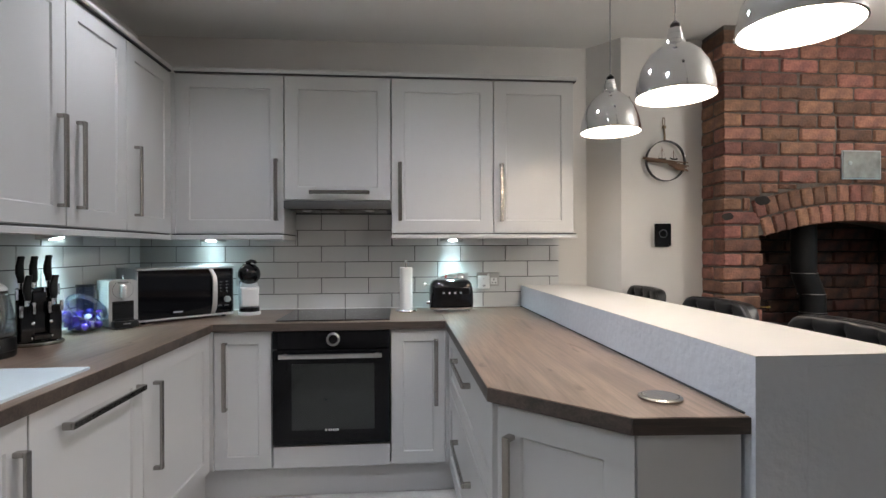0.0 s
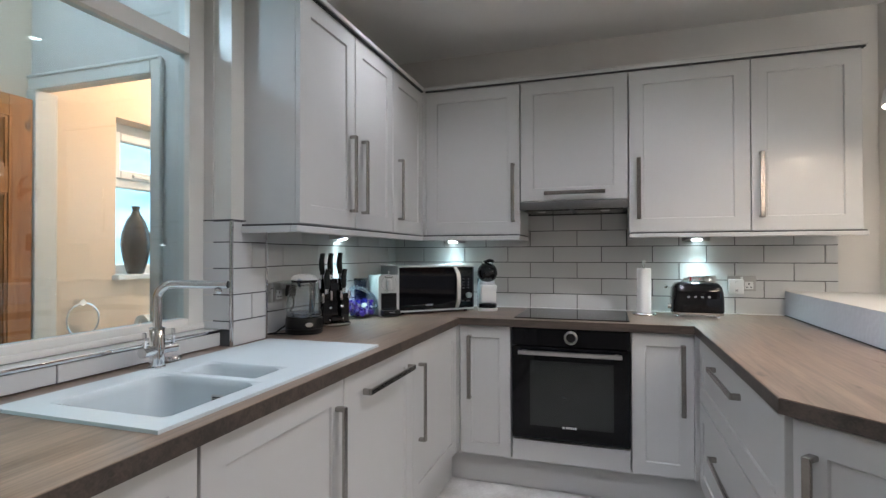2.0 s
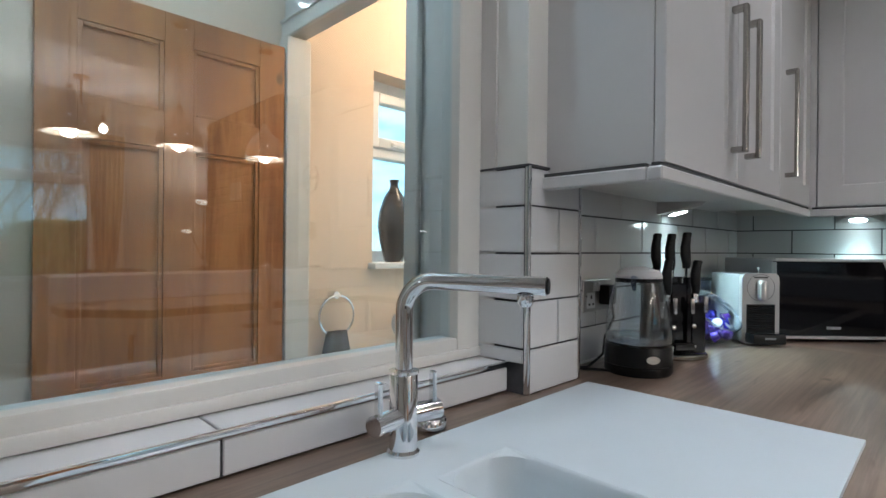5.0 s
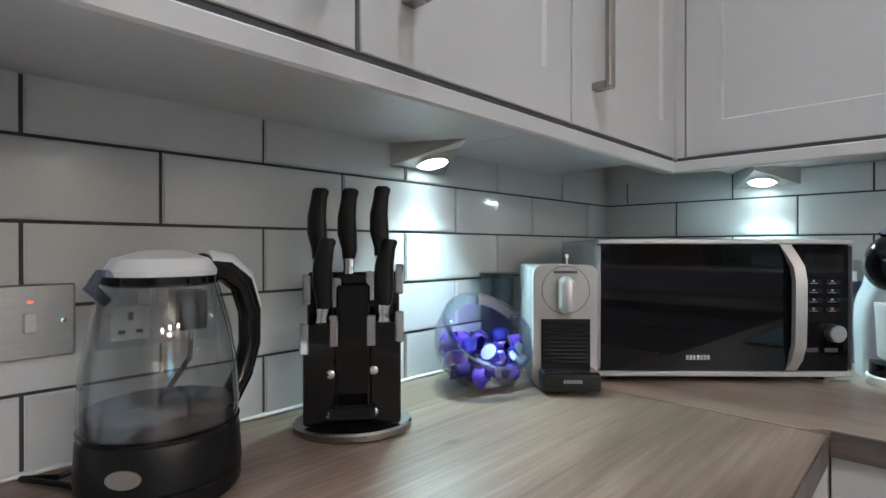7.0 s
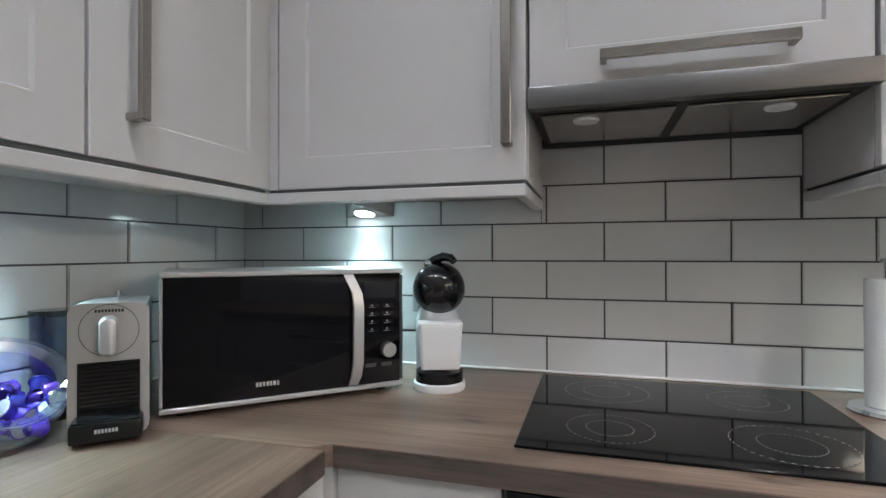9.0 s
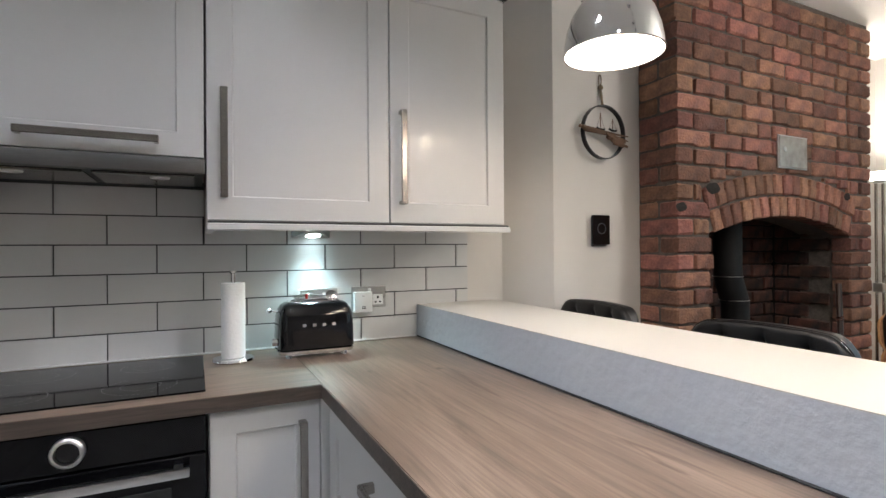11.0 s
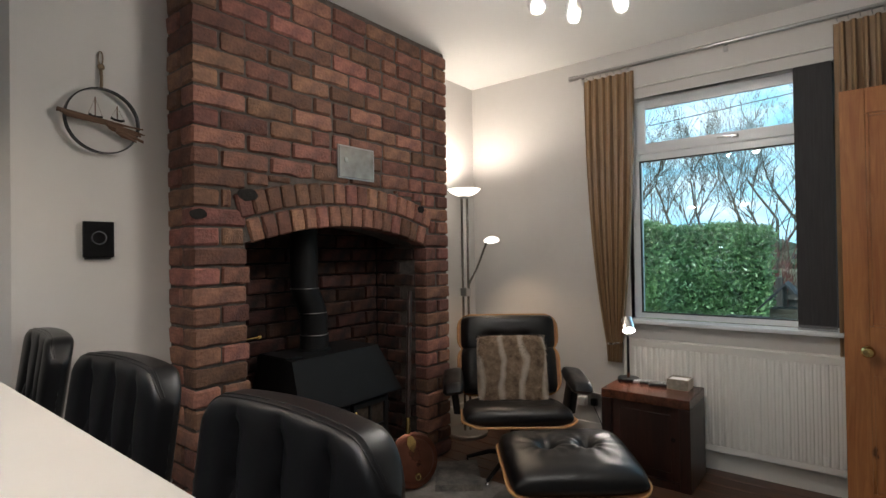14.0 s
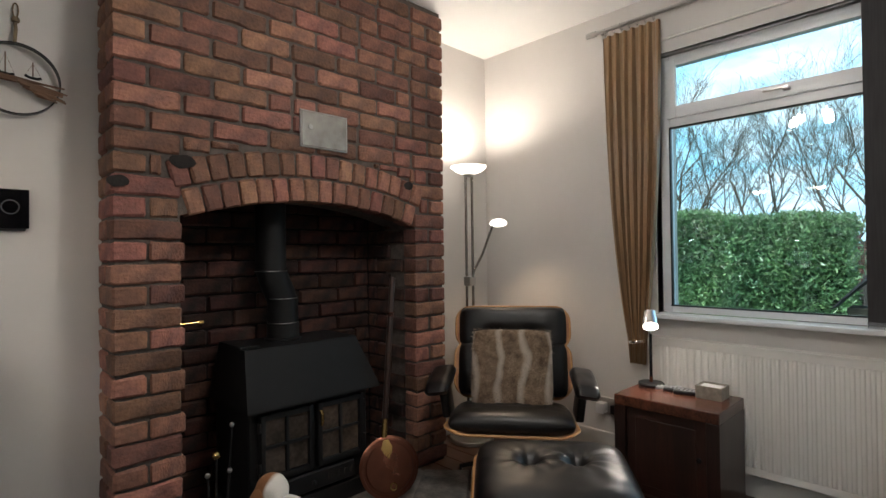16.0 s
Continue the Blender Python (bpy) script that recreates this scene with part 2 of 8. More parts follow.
M = dict(
    wall=mat("wall_paint", (0.60, 0.575, 0.55), 0.8, var=0.06, scale=3, bump=0.08, bscale=180),
    ceil=mat("ceiling_paint", (0.78, 0.77, 0.75), 0.85, var=0.04, scale=2, bump=0.05, bscale=120),
    cab=mat("cabinet_lacquer", (0.50, 0.492, 0.485), 0.36, var=0.03, scale=4, bump=0.02, bscale=25, coat=0.12),
    carcass=mat("cabinet_board", (0.50, 0.49, 0.48), 0.45, var=0.04, scale=5),
    dark_gap=mat("shadow_gap", (0.05, 0.05, 0.05), 0.9, var=0.2),
    topx=oak("worktop_oak_x", "x"),
    topy=oak("worktop_oak_y", "y"),
    tile=mat("tile_glaze", (0.60, 0.60, 0.60), 0.08, var=0.03, scale=6, bump=0.12, bscale=9, coat=0.3, rand=0.03),
    grout=mat("grout", (0.07, 0.07, 0.075), 0.9, var=0.3, scale=30, bump=0.3),
    hoodsteel=mat("hood_steel", (0.17, 0.165, 0.16), 0.42, 1.0, var=0.15, scale=20, stretch=(1, 20, 20)),
    handle=mat("handle_steel", (0.40, 0.375, 0.35), 0.24, 1.0, var=0.15, scale=20, stretch=(1, 1, 20), bump=0.05, bscale=60),
    chrome=mat("chrome", (0.82, 0.83, 0.85), 0.08, 1.0, var=0.05),
    steel=mat("brushed_steel", (0.50, 0.49, 0.48), 0.3, 1.0, var=0.12, scale=20, stretch=(1, 1, 20), bump=0.05, bscale=60),
    steelx=mat("brushed_steel_flat", (0.55, 0.55, 0.55), 0.28, 1.0, var=0.12, scale=20, stretch=(1, 20, 20), bump=0.05),
    blackglass=mat("black_glass", (0.004, 0.004, 0.005), 0.05, var=0.1, spec=0.2),
    blackgloss=mat("black_gloss", (0.006, 0.006, 0.007), 0.09, var=0.1, spec=0.45),
    black=mat("black_plastic", (0.006, 0.006, 0.0065), 0.36, spec=0.3, var=0.2, scale=30, bump=0.05, bscale=200),
    leather=mat("black_leather", (0.0045, 0.0045, 0.0055), 0.34, spec=0.42, var=0.25, scale=6, bump=0.10, bscale=420, rvar=0.06),
    edgewood=wood("worktop_edge", (0.085, 0.062, 0.05), (0.035, 0.027, 0.022), "x", 0.4, 1.0, False),
    iron=mat("stove_iron", (0.007, 0.007, 0.008), 0.58, spec=0.32, var=0.3, scale=12, bump=0.2, bscale=150),
    brick=mat("brick_clay", (0.275, 0.123, 0.080), 0.84, col2=(0.130, 0.063, 0.051), scale=13, bump=1.0, bscale=70, rand=0.48, fine=0.28),
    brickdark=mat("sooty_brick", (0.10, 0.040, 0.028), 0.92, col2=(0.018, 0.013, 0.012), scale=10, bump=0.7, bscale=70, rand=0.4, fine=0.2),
    mortar=mat("mortar", (0.105, 0.088, 0.078), 0.95, var=0.35, scale=25, bump=0.9, bscale=70, fine=0.2),
    # soot: real soot in the fire recess, painted shade in the brick holes
    soot=mat("soot_mortar_and_shade", (0.014, 0.011, 0.010), 0.95, var=0.4, scale=20, bump=0.6, bscale=70),
    plyedge=mat("ply_edge", (0.50, 0.27, 0.11), 0.4, var=0.2, scale=20),
    pine=wood("pine", (0.42, 0.175, 0.06), (0.27, 0.095, 0.03), "z", 0.35, 0.5, True, 0.05),
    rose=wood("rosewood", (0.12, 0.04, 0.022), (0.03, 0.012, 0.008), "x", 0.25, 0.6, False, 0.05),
    # rosez: rosewood darkened, so the table's shaded faces have their shade in the colour
    rosez=wood("rosewood_shaded_side", (0.035, 0.013, 0.009), (0.012, 0.006, 0.005), "z", 0.3, 0.6, False, 0.05),
    ply=wood("walnut_ply", (0.42, 0.20, 0.09), (0.26, 0.11, 0.045), "y", 0.3, 0.7, False, 0.05),
    floorwood=wood("floorboard", (0.12, 0.05, 0.025), (0.05, 0.022, 0.012), "y", 0.35, 0.5, True, 0.2),
    slate=mat("slate", (0.12, 0.115, 0.11), 0.6, col2=(0.26, 0.24, 0.22), scale=9, bump=0.6, bscale=30, rand=0.25, fine=0.2),
    floortile=mat("kitchen_floor", (0.62, 0.61, 0.59), 0.3, col2=(0.40, 0.38, 0.36), scale=6, bump=0.1, fine=0.1, rand=0.05),
    upvc=mat("white_upvc", (0.74, 0.76, 0.78), 0.3, var=0.03),
    cream=mat("cream_gloss", (0.66, 0.64, 0.60), 0.3, var=0.07, scale=5, bump=0.12, bscale=20),
    white=mat("white_plastic", (0.72, 0.72, 0.72), 0.3, var=0.04),
    sink=mat("white_composite", (0.50, 0.56, 0.59), 0.4, var=0.03, bump=0.05, bscale=300),
    # bar: white render, the LEDs' cool cast is put into its blue-grey colour
    bar=mat("bar_render_cool_cast", (0.55, 0.57, 0.61), 0.7, var=0.07, scale=4, bump=0.9, bscale=38),
    bartop=mat("bar_top", (0.54, 0.515, 0.475), 0.34, var=0.04, scale=5, bump=0.04, bscale=90),
    radiator=mat("radiator_enamel", (0.74, 0.72, 0.68), 0.35, var=0.04),
    curtain=mat("curtain_satin", (0.31, 0.195, 0.105), 0.45, var=0.25, scale=30, stretch=(1, 1, 0.1), bump=0.15, bscale=200),
    blind=mat("blind_fabric", (0.045, 0.043, 0.045), 0.85, var=0.3, scale=120, stretch=(1, 1, 0.05), bump=0.2, bscale=300),
    brass=mat("brass", (0.62, 0.42, 0.16), 0.22, 1.0, var=0.15, scale=15),
    copper=mat("copper", (0.27, 0.11, 0.075), 0.3, 1.0, var=0.35, scale=7, bump=0.1, bscale=40, rvar=0.1),
    hedge=mat("hedge_leaf", (0.22, 0.36, 0.14), 0.32, col2=(0.10, 0.20, 0.085), scale=2, rand=0.55, island=True),
    # hedgecore: dark green with the shade between the leaves put into the colour
    hedgecore=mat("hedge_shaded_core", (0.03, 0.055, 0.022), 0.9, var=0.5, scale=8),
    bark=mat("bark", (0.095, 0.082, 0.055), 0.9, var=0.4, scale=10, bump=0.6, bscale=40),
    grass=mat("grass", (0.05, 0.09, 0.025), 0.9, var=0.4, scale=3, bump=0.5, fine=0.3),
    lit=glow("lamp_glow", (1.0, 0.93, 0.84), 7),
    shade_in=mat("pendant_lining", (0.85, 0.83, 0.80), 0.6, var=0.02),
    litcool=glow("led_glow", (0.75, 0.97, 1.0), 14),
    filament=glow("filament_glow", (1.0, 0.8, 0.55), 14),
    pane=clear("window_pane", (0.86, 0.96, 1.0), thin=True, ior=1.5),
    glass=clear("thin_glass", (0.93, 0.95, 0.96), thin=True, ior=1.5),
    driftwood=mat("driftwood", (0.16, 0.09, 0.055), 0.85, var=0.5, scale=20, stretch=(0.2, 1, 1), bump=0.7, bscale=60),
    fur=mat("fur", (0.34, 0.27, 0.20), 0.95, col2=(0.13, 0.09, 0.065), scale=14, bump=1.0, bscale=220, fine=0.4, stretch=(1, 1, 0.5)),
    rope=mat("rope", (0.22, 0.16, 0.10), 0.9, var=0.4, scale=80, bump=0.5, bscale=200),
    paper=mat("paper_towel", (0.78, 0.78, 0.77), 0.9, var=0.03, bump=0.5, bscale=80),
    ceramic=mat("dark_ceramic", (0.035, 0.03, 0.027), 0.25, var=0.5, scale=20, stretch=(0.2, 0.2, 4), bump=0.3, bscale=30),
    purple=mat("purple_foil", (0.10, 0.06, 0.55), 0.25, 0.5, var=0.3, scale=30, rand=0.5),
    silver=mat("silver_foil", (0.75, 0.76, 0.8), 0.2, 0.7, var=0.2, scale=30),
    smoke=clear("smoked_acrylic", (0.52, 0.56, 0.68), thin=True, ior=1.45),
    bluegrey=mat("grey_plastic", (0.30, 0.31, 0.32), 0.35, var=0.05),
    plate=mat("worn_steel_plate", (0.42, 0.40, 0.37), 0.42, 0.7, var=0.45, scale=14, bump=0.2, bscale=80, rvar=0.15),
    slate2=mat("mottled_slate", (0.20, 0.185, 0.165), 0.45, col2=(0.06, 0.06, 0.06), scale=16, bump=0.5, bscale=60, fine=0.3),
    wcwall=mat("wc_paint", (0.72, 0.58, 0.46), 0.8, var=0.05, scale=3),
)


# ---- mesh helpers ----
def box(bm, x0, x1, y0, y1, z0, z1, bev=0.0, seg=1):
    r = bmesh.ops.create_cube(bm, size=1.0, matrix=Matrix.Translation(((x0 + x1) / 2, (y0 + y1) / 2, (z0 + z1) / 2))
                              @ Matrix.Diagonal((abs(x1 - x0), abs(y1 - y0), abs(z1 - z0), 1)))
    if bev:
        es = list({e for v in r["verts"] for e in v.link_edges})
        bmesh.ops.bevel(bm, geom=es, offset=bev, segments=seg, affect="EDGES", profile=0.6)
    return bm


def boxes(*rows, bev=0.0, seg=1):
    bm = bmesh.new()
    for r in rows:
        box(bm, *r, bev=bev, seg=seg)
    return bm


def lathe(profile, at=(0, 0, 0), seg=28, bm=None, m=None):
    """A solid of revolution from (radius, height) pairs."""
    bm = bm or bmesh.new()
    m = m or Matrix.Translation(at)
    rings = []
    for r, z in profile:
        rings.append([bm.verts.new(m @ Vector((max(r, 1e-4) * math.cos(2 * math.pi * i / seg), max(r, 1e-4) * math.sin(2 * math.pi * i / seg), z))) for i in range(seg)])
    for a, b in zip(rings, rings[1:]):
        for i in range(seg):
            bm.faces.new((a[i], a[(i + 1) % seg], b[(i + 1) % seg], b[i]))
    return bm


def tube(points, r, seg=10, bm=None, closed=False, r1=None):
    """A round bar along points; r may taper to r1."""
    bm = bm or bmesh.new()
    pts = [Vector(p) for p in points]
    n = len(pts)
    up = None
    rings = []
    for i, p in enumerate(pts):
        if closed:
            d = (pts[(i + 1) % n] - pts[i - 1]).normalized()
        else:
            d = (pts[min(i + 1, n - 1)] - pts[max(i - 1, 0)]).normalized()
        if up is None:
            up = d.orthogonal().normalized()
        up = (up - d * up.dot(d)).normalized()
        w = d.cross(up)
        rr = r if r1 is None else r + (r1 - r) * i / (n - 1)
        rings.append([bm.verts.new(p + (up * math.cos(2 * math.pi * k / seg) + w * math.sin(2 * math.pi * k / seg)) * rr) for k in range(seg)])
    pairs = list(zip(rings, rings[1:])) + ([(rings[-1], rings[0])] if closed else [])
    for a, b in pairs:
        for k in range(seg):
            bm.faces.new((a[k], a[(k + 1) % seg], b[(k + 1) % seg], b[k]))
    if not closed:
        bm.faces.new(rings[0][::-1])
        bm.faces.new(rings[-1])
    return bm


def prism(outline, z0, z1, bm=None, bev=0.0, seg=2):
    """An upright slab over a plan outline (counter-clockwise)."""
    bm = bm or bmesh.new()
    a = [bm.verts.new((x, y, z0)) for x, y in outline]
    b = [bm.verts.new((x, y, z1)) for x, y in outline]
    fs = [bm.faces.new(a[::-1]), bm.faces.new(b)]
    for i in range(len(a)):
        j = (i + 1) % len(a)
        fs.append(bm.faces.new((a[i], a[j], b[j], b[i])))
    if bev:
        bmesh.ops.bevel(bm, geom=list({e for e in fs[1].edges}), offset=bev, segments=seg, affect="EDGES")
    return bm


def extrude_y(outline, y0, y1, bm=None, bev=0.0):
    """A slab whose face is an (x, z) outline."""
    bm = bm or bmesh.new()
    a = [bm.verts.new((x, y0, z)) for x, z in outline]
    b = [bm.verts.new((x, y1, z)) for x, z in outline]
    fs = [bm.faces.new(a), bm.faces.new(b[::-1])]
    for i in range(len(a)):
        j = (i + 1) % len(a)
        fs.append(bm.faces.new((a[j], a[i], b[i], b[j])))
    if bev:
        bmesh.ops.bevel(bm, geom=list(fs[0].edges), offset=bev, segments=1, affect="EDGES")
    return bm


def turned(bm, m):
    bmesh.ops.transform(bm, matrix=m, verts=bm.verts)
    return bm


def root_of(ob):
    while ob.parent:
        ob = ob.parent
    return ob


def mesh_of(name, bm, material, origin=(0, 0, 0), smooth=True):
    bmesh.ops.recalc_face_normals(bm, faces=bm.faces)
    if any(origin):
        bmesh.ops.translate(bm, vec=-Vector(origin), verts=bm.verts)
    me = bpy.data.meshes.new(name)
    if smooth:
        for f in bm.faces:
            f.smooth = True
        for e in bm.edges:
            if len(e.link_faces) == 2 and e.calc_face_angle(0) > (1.3 if "leather" in material.name else 0.6):
                e.smooth = False
    bm.to_mesh(me)
    bm.free()
    me.materials.append(material)
    return me


def part(name, bm, material, parent, label=""):
    """One mesh under a thing; the mesh is given in the same space as the thing's place."""
    ob = new(name, mesh_of(name, bm, material, root_of(parent).location))
    ob.parent = parent
    return tagged(ob, label)


def thing(name, at, label, category, group=""):
    ob = new(name)
    ob.empty_display_size = 0.05
    ob.location = at
    return tagged(ob, label, category, group)


def solid(name, bm, material, label="", kind="structure", category="", group="", at=(0, 0, 0)):
    ob = new(name, mesh_of(name, bm, material, at))
    ob.location = at
    return tagged(ob, label, category, group, kind)


def piece(name, me, parent, m):
    ob = new(name, me)
    ob.parent = parent
    ob.matrix_basis = m
    return ob


# ---- large structure ----
CEIL = 2.60
XL, YB, XW, YS = -0.934, 3.60, 4.92, -1.35
# floors
floor = solid("floor", boxes((1.44, 5.1, -0.1, 4.0, -0.12, -0.002)), M["slate"], "dark stone floor under the dining side")
floor_k = solid("floor_kitchen", boxes((-2.3, 1.44, YS - 0.1, 4.0, -0.12, -0.002)), M["floortile"], "pale marbled kitchen floor")
ceiling = solid("ceiling", boxes((-2.4, 5.2, YS - 0.2, 4.1, CEIL, CEIL + 0.1)), M["ceil"], "white painted ceiling")
# kitchen back wall, slanted corner, recess walls
solid("wall_back", boxes((XL - 0.15, 1.88, YB + 0.004, YB + 0.15, 0, CEIL)), M["wall"], "warm grey painted kitchen wall")
solid("wall_slant", prism([(1.88, 3.604), (2.03, 3.41), (2.03, 3.75), (1.88, 3.75)], 0, CEIL), M["wall"], "narrow slanted wall beside the kitchen units")
solid("wall_recess", boxes((2.03, 2.6, 3.41, 3.56, 0, CEIL)), M["wall"], "warm white wall beside the chimney breast")
solid("wall_alcove", boxes((4.15, XW + 0.2, 3.47, 3.62, 0, CEIL)), M["wall"], "cream wall behind the floor lamp")
solid("baseboard_alcove", boxes((4.21, XW - 0.012, 3.452, 3.468, 0, 0.16), bev=0.004), M["cream"], "cream skirting board")
# window wall
WY0, WY1, WZ0, WZ1 = 0.75, 2.24, 0.86, 2.27
solid("wall_window", boxes((XW, XW + 0.28, WY1, 3.62, 0, CEIL), (XW, XW + 0.28, -0.1, WY0, 0, CEIL),
                           (XW, XW + 0.28, WY0, WY1, 0, WZ0 - 0.03), (XW, XW + 0.28, WY0, WY1, WZ1, CEIL)), M["wall"], "cream wall around the window")
solid("baseboard_window", boxes((XW - 0.018, XW - 0.002, 0.35, 3.45, 0, 0.14), bev=0.004), M["cream"], "cream skirting board")
# south walls, closing the rooms behind the walk
solid("wall_south", boxes((2.7, 3.9, 0.12, 0.27, 0, CEIL), (4.75, XW + 0.2, 0.12, 0.27, 0, CEIL), (3.9, 4.75, 0.12, 0.27, 2.05, CEIL),
                          (2.7, 2.85, YS, 0.12, 0, CEIL), (3.7, 5.0, -0.9, -0.8, 0, CEIL)), M["wall"], "warm grey painted wall")
solid("wall_kitchen_south", boxes((-2.4, 2.85, YS - 0.15, YS, 0, CEIL)), M["wall"], "warm grey painted wall")
# left wall with the internal window
LW0, LW1, LZ0, LZ1 = 0.957, 1.86, 0.975, 2.56
solid("wall_left", boxes((XL - 0.13, XL - 0.004, LW1, 2.07, 0, CEIL), (XL - 0.13, XL - 0.004, 2.07, YB + 0.15, 0, CEIL), (XL - 0.13, XL - 0.004, YS, LW0 - 0.045, 0, CEIL),
                         (XL - 0.13, XL - 0.03, LW0 - 0.045, LW1, 0, LZ0 - 0.012), (XL - 0.13, XL - 0.03, LW0 - 0.045, LW1, LZ1, CEIL)), M["wall"], "grey painted kitchen wall")
solid("wall_pier", boxes((XL - 0.004, -0.857, LW1 + 0.006, 2.063, 0.91, CEIL)), M["cream"], "white boxed pier beside the internal window")
# passage and wash room beyond the glass
PX = -2.12
solid("wall_passage", boxes((PX - 0.28, PX, YS, 2.42, 0, CEIL), (PX - 0.28, PX, 2.95, 3.7, 0, CEIL), (PX - 0.28, PX, 2.42, 2.95, 0, 1.116), (PX - 0.28, PX, 2.42, 2.95, 2.03, CEIL)),
      M["wcwall"], "warm cream wall of the small wash room")
solid("wall_doorway", boxes((-1.345, XL - 0.13, 1.98, 2.06, 0, CEIL), (PX, -1.345, 1.98, 2.06, 2.055, CEIL)), M["wall"], "grey wall with the wash room doorway")
solid("doorway_trim", boxes((-1.365, -1.305, 1.962, 1.98, 0, 2.10), (PX + 0.002, -1.365, 1.962, 1.98, 2.036, 2.10), (-1.365, -1.346, 1.9805, 2.06, 0, 2.036), (PX + 0.002, -2.055, 1.955, 2.06, 0, 2.036), (-1.315, -1.300, 1.954, 1.962, 0, 2.108), (PX + 0.002, -1.315, 1.954, 1.962, 2.092, 2.108), bev=0.004), M["cream"], "white painted door casing")


def window_wc():
    w = thing("window_1", (PX - 0.05, 2.7, 1.14), "small white framed window over a sill with a vase", "window")
    tagged(w, kind="structure")
    x0, x1 = PX - 0.17, PX - 0.11
    part("window_frame", boxes((x0, x1, 2.42, 2.475, 1.14, 2.03), (x0, x1, 2.895, 2.95, 1.14, 2.03), (x0, x1, 2.475, 2.895, 1.14, 1.20), (x0, x1, 2.475, 2.895, 1.975, 2.03), (x0, x1, 2.475, 2.895, 1.655, 1.705), bev=0.005), M["upvc"], w)
    part("sash", boxes((x0 + 0.02, x1 + 0.014, 2.475, 2.53, 1.705, 1.975), (x0 + 0.02, x1 + 0.014, 2.84, 2.895, 1.705, 1.975), (x0 + 0.02, x1 + 0.014, 2.53, 2.84, 1.705, 1.755), (x0 + 0.02, x1 + 0.014, 2.53, 2.84, 1.925, 1.975), bev=0.005), M["upvc"], w)
    part("window_handle", boxes((x1 + 0.014, x1 + 0.034, 2.60, 2.72, 1.715, 1.735), bev=0.004), M["upvc"], w, "white window catch")
    part("pane", boxes((PX - 0.145, PX - 0.137, 2.475, 2.895, 1.2, 1.655)), M["pane"], w).visible_shadow = False
    part("pane", boxes((PX - 0.145, PX - 0.137, 2.53, 2.84, 1.755, 1.925)), M["pane"], w).visible_shadow = False


window_wc()


def window_internal():
    w = thing("window_2", (XL - 0.06, 1.4, LZ0), "old cream painted internal window over the sink", "window")
    tagged(w, kind="structure")
    a, b = XL - 0.10, XL - 0.045
    post = (XL - 0.12, XL + 0.02, LW0 - 0.043, LW0, 0.913, LZ1)
    part("window_frame", boxes((a, b, LW0, LW0 + 0.065, LZ0, LZ1), (a, b, 1.788, LW1, LZ0, LZ1), (a, b, LW0 + 0.065, 1.788, LZ0, 1.022), (a, b, LW0 + 0.065, 1.788, 2.005, 2.065),
                               (a, b, LW0 + 0.065, 1.788, 2.50, LZ1), (a - 0.02, b + 0.006, LW0, LW1, LZ0 + 0.001, LZ0 + 0.022), bev=0.005, seg=2), M["cream"], w)
    part("window_post", boxes(post, bev=0.004), M["cream"], w)
    part("pane", boxes((XL - 0.074, XL - 0.068, LW0 + 0.06, 1.793, 1.018, 2.01)), M["pane"], w)
    part("pane", boxes((XL - 0.074, XL - 0.068, LW0 + 0.06, 1.793, 2.06, 2.51)), M["pane"], w)


window_internal()


def window_main():
    w = thing("window_3", (5.0, 1.5, WZ0), "white plastic framed window onto a hedge and bare trees", "window")
    tagged(w, kind="structure")
    a, b = 4.985, 5.045
    part("window_frame", boxes((a, b, WY0, WY0 + 0.05, WZ0, WZ1), (a, b, WY1 - 0.05, WY1, WZ0, WZ1), (a, b, WY0 + 0.05, WY1 - 0.05, WZ0, WZ0 + 0.035), (a, b, WY0 + 0.05, WY1 - 0.05, WZ1 - 0.05, WZ1),
                               (a, b, WY0 + 0.05, WY1 - 0.05, 1.875, 1.93), bev=0.006, seg=2), M["upvc"], w)
    part("sash", boxes((a - 0.016, a + 0.01, WY0 + 0.04, WY0 + 0.09, 1.92, WZ1 - 0.03), (a - 0.016, a + 0.01, 2.15, 2.2, 1.92, WZ1 - 0.03), (a - 0.016, a + 0.01, WY0 + 0.09, 2.15, 1.92, 1.985), (a - 0.016, a + 0.01, WY0 + 0.09, 2.15, 2.205, WZ1 - 0.03), bev=0.004, seg=2), M["upvc"], w)
    part("seal", boxes((a - 0.0, a + 0.02, WY0 + 0.05, 2.196, 0.893, 0.9), (a, a + 0.02, 2.186, 2.194, 0.9, 1.875), (a, a + 0.02, WY0 + 0.05, 2.19, 1.868, 1.876)), M["black"], w)
    part("window_handle", boxes((a - 0.05, a - 0.018, 1.62, 1.65, 1.945, 1.965), (a - 0.05, a - 0.04, 1.62, 1.73, 1.95, 1.962), bev=0.003), M["steel"], w, "small metal window catch")
    part("pane", boxes((5.01, 5.018, WY0 + 0.04, WY1 - 0.04, 0.89, 1.88)), M["pane"], w).visible_shadow = False
    part("pane", boxes((5.01, 5.018, WY0 + 0.04, WY1 - 0.04, 1.92, 2.23)), M["pane"], w).visible_shadow = False
    part("window_sill", boxes((XW - 0.06, a, WY0 - 0.06, WY1 + 0.05, WZ0 - 0.026, WZ0 - 0.002), bev=0.005, seg=2), M["upvc"], w, "white window board")
    part("window_lining", boxes((XW + 0.002, a, WY1, WY1 + 0.012, WZ0, WZ1 + 0.012), (XW + 0.002, a, WY0, WY1, WZ1, WZ1 + 0.012)), M["upvc"], w)


window_main()

# chimney breast, its opening with the arch
BX0, BX1, BY = 2.55, 4.21, 3.18
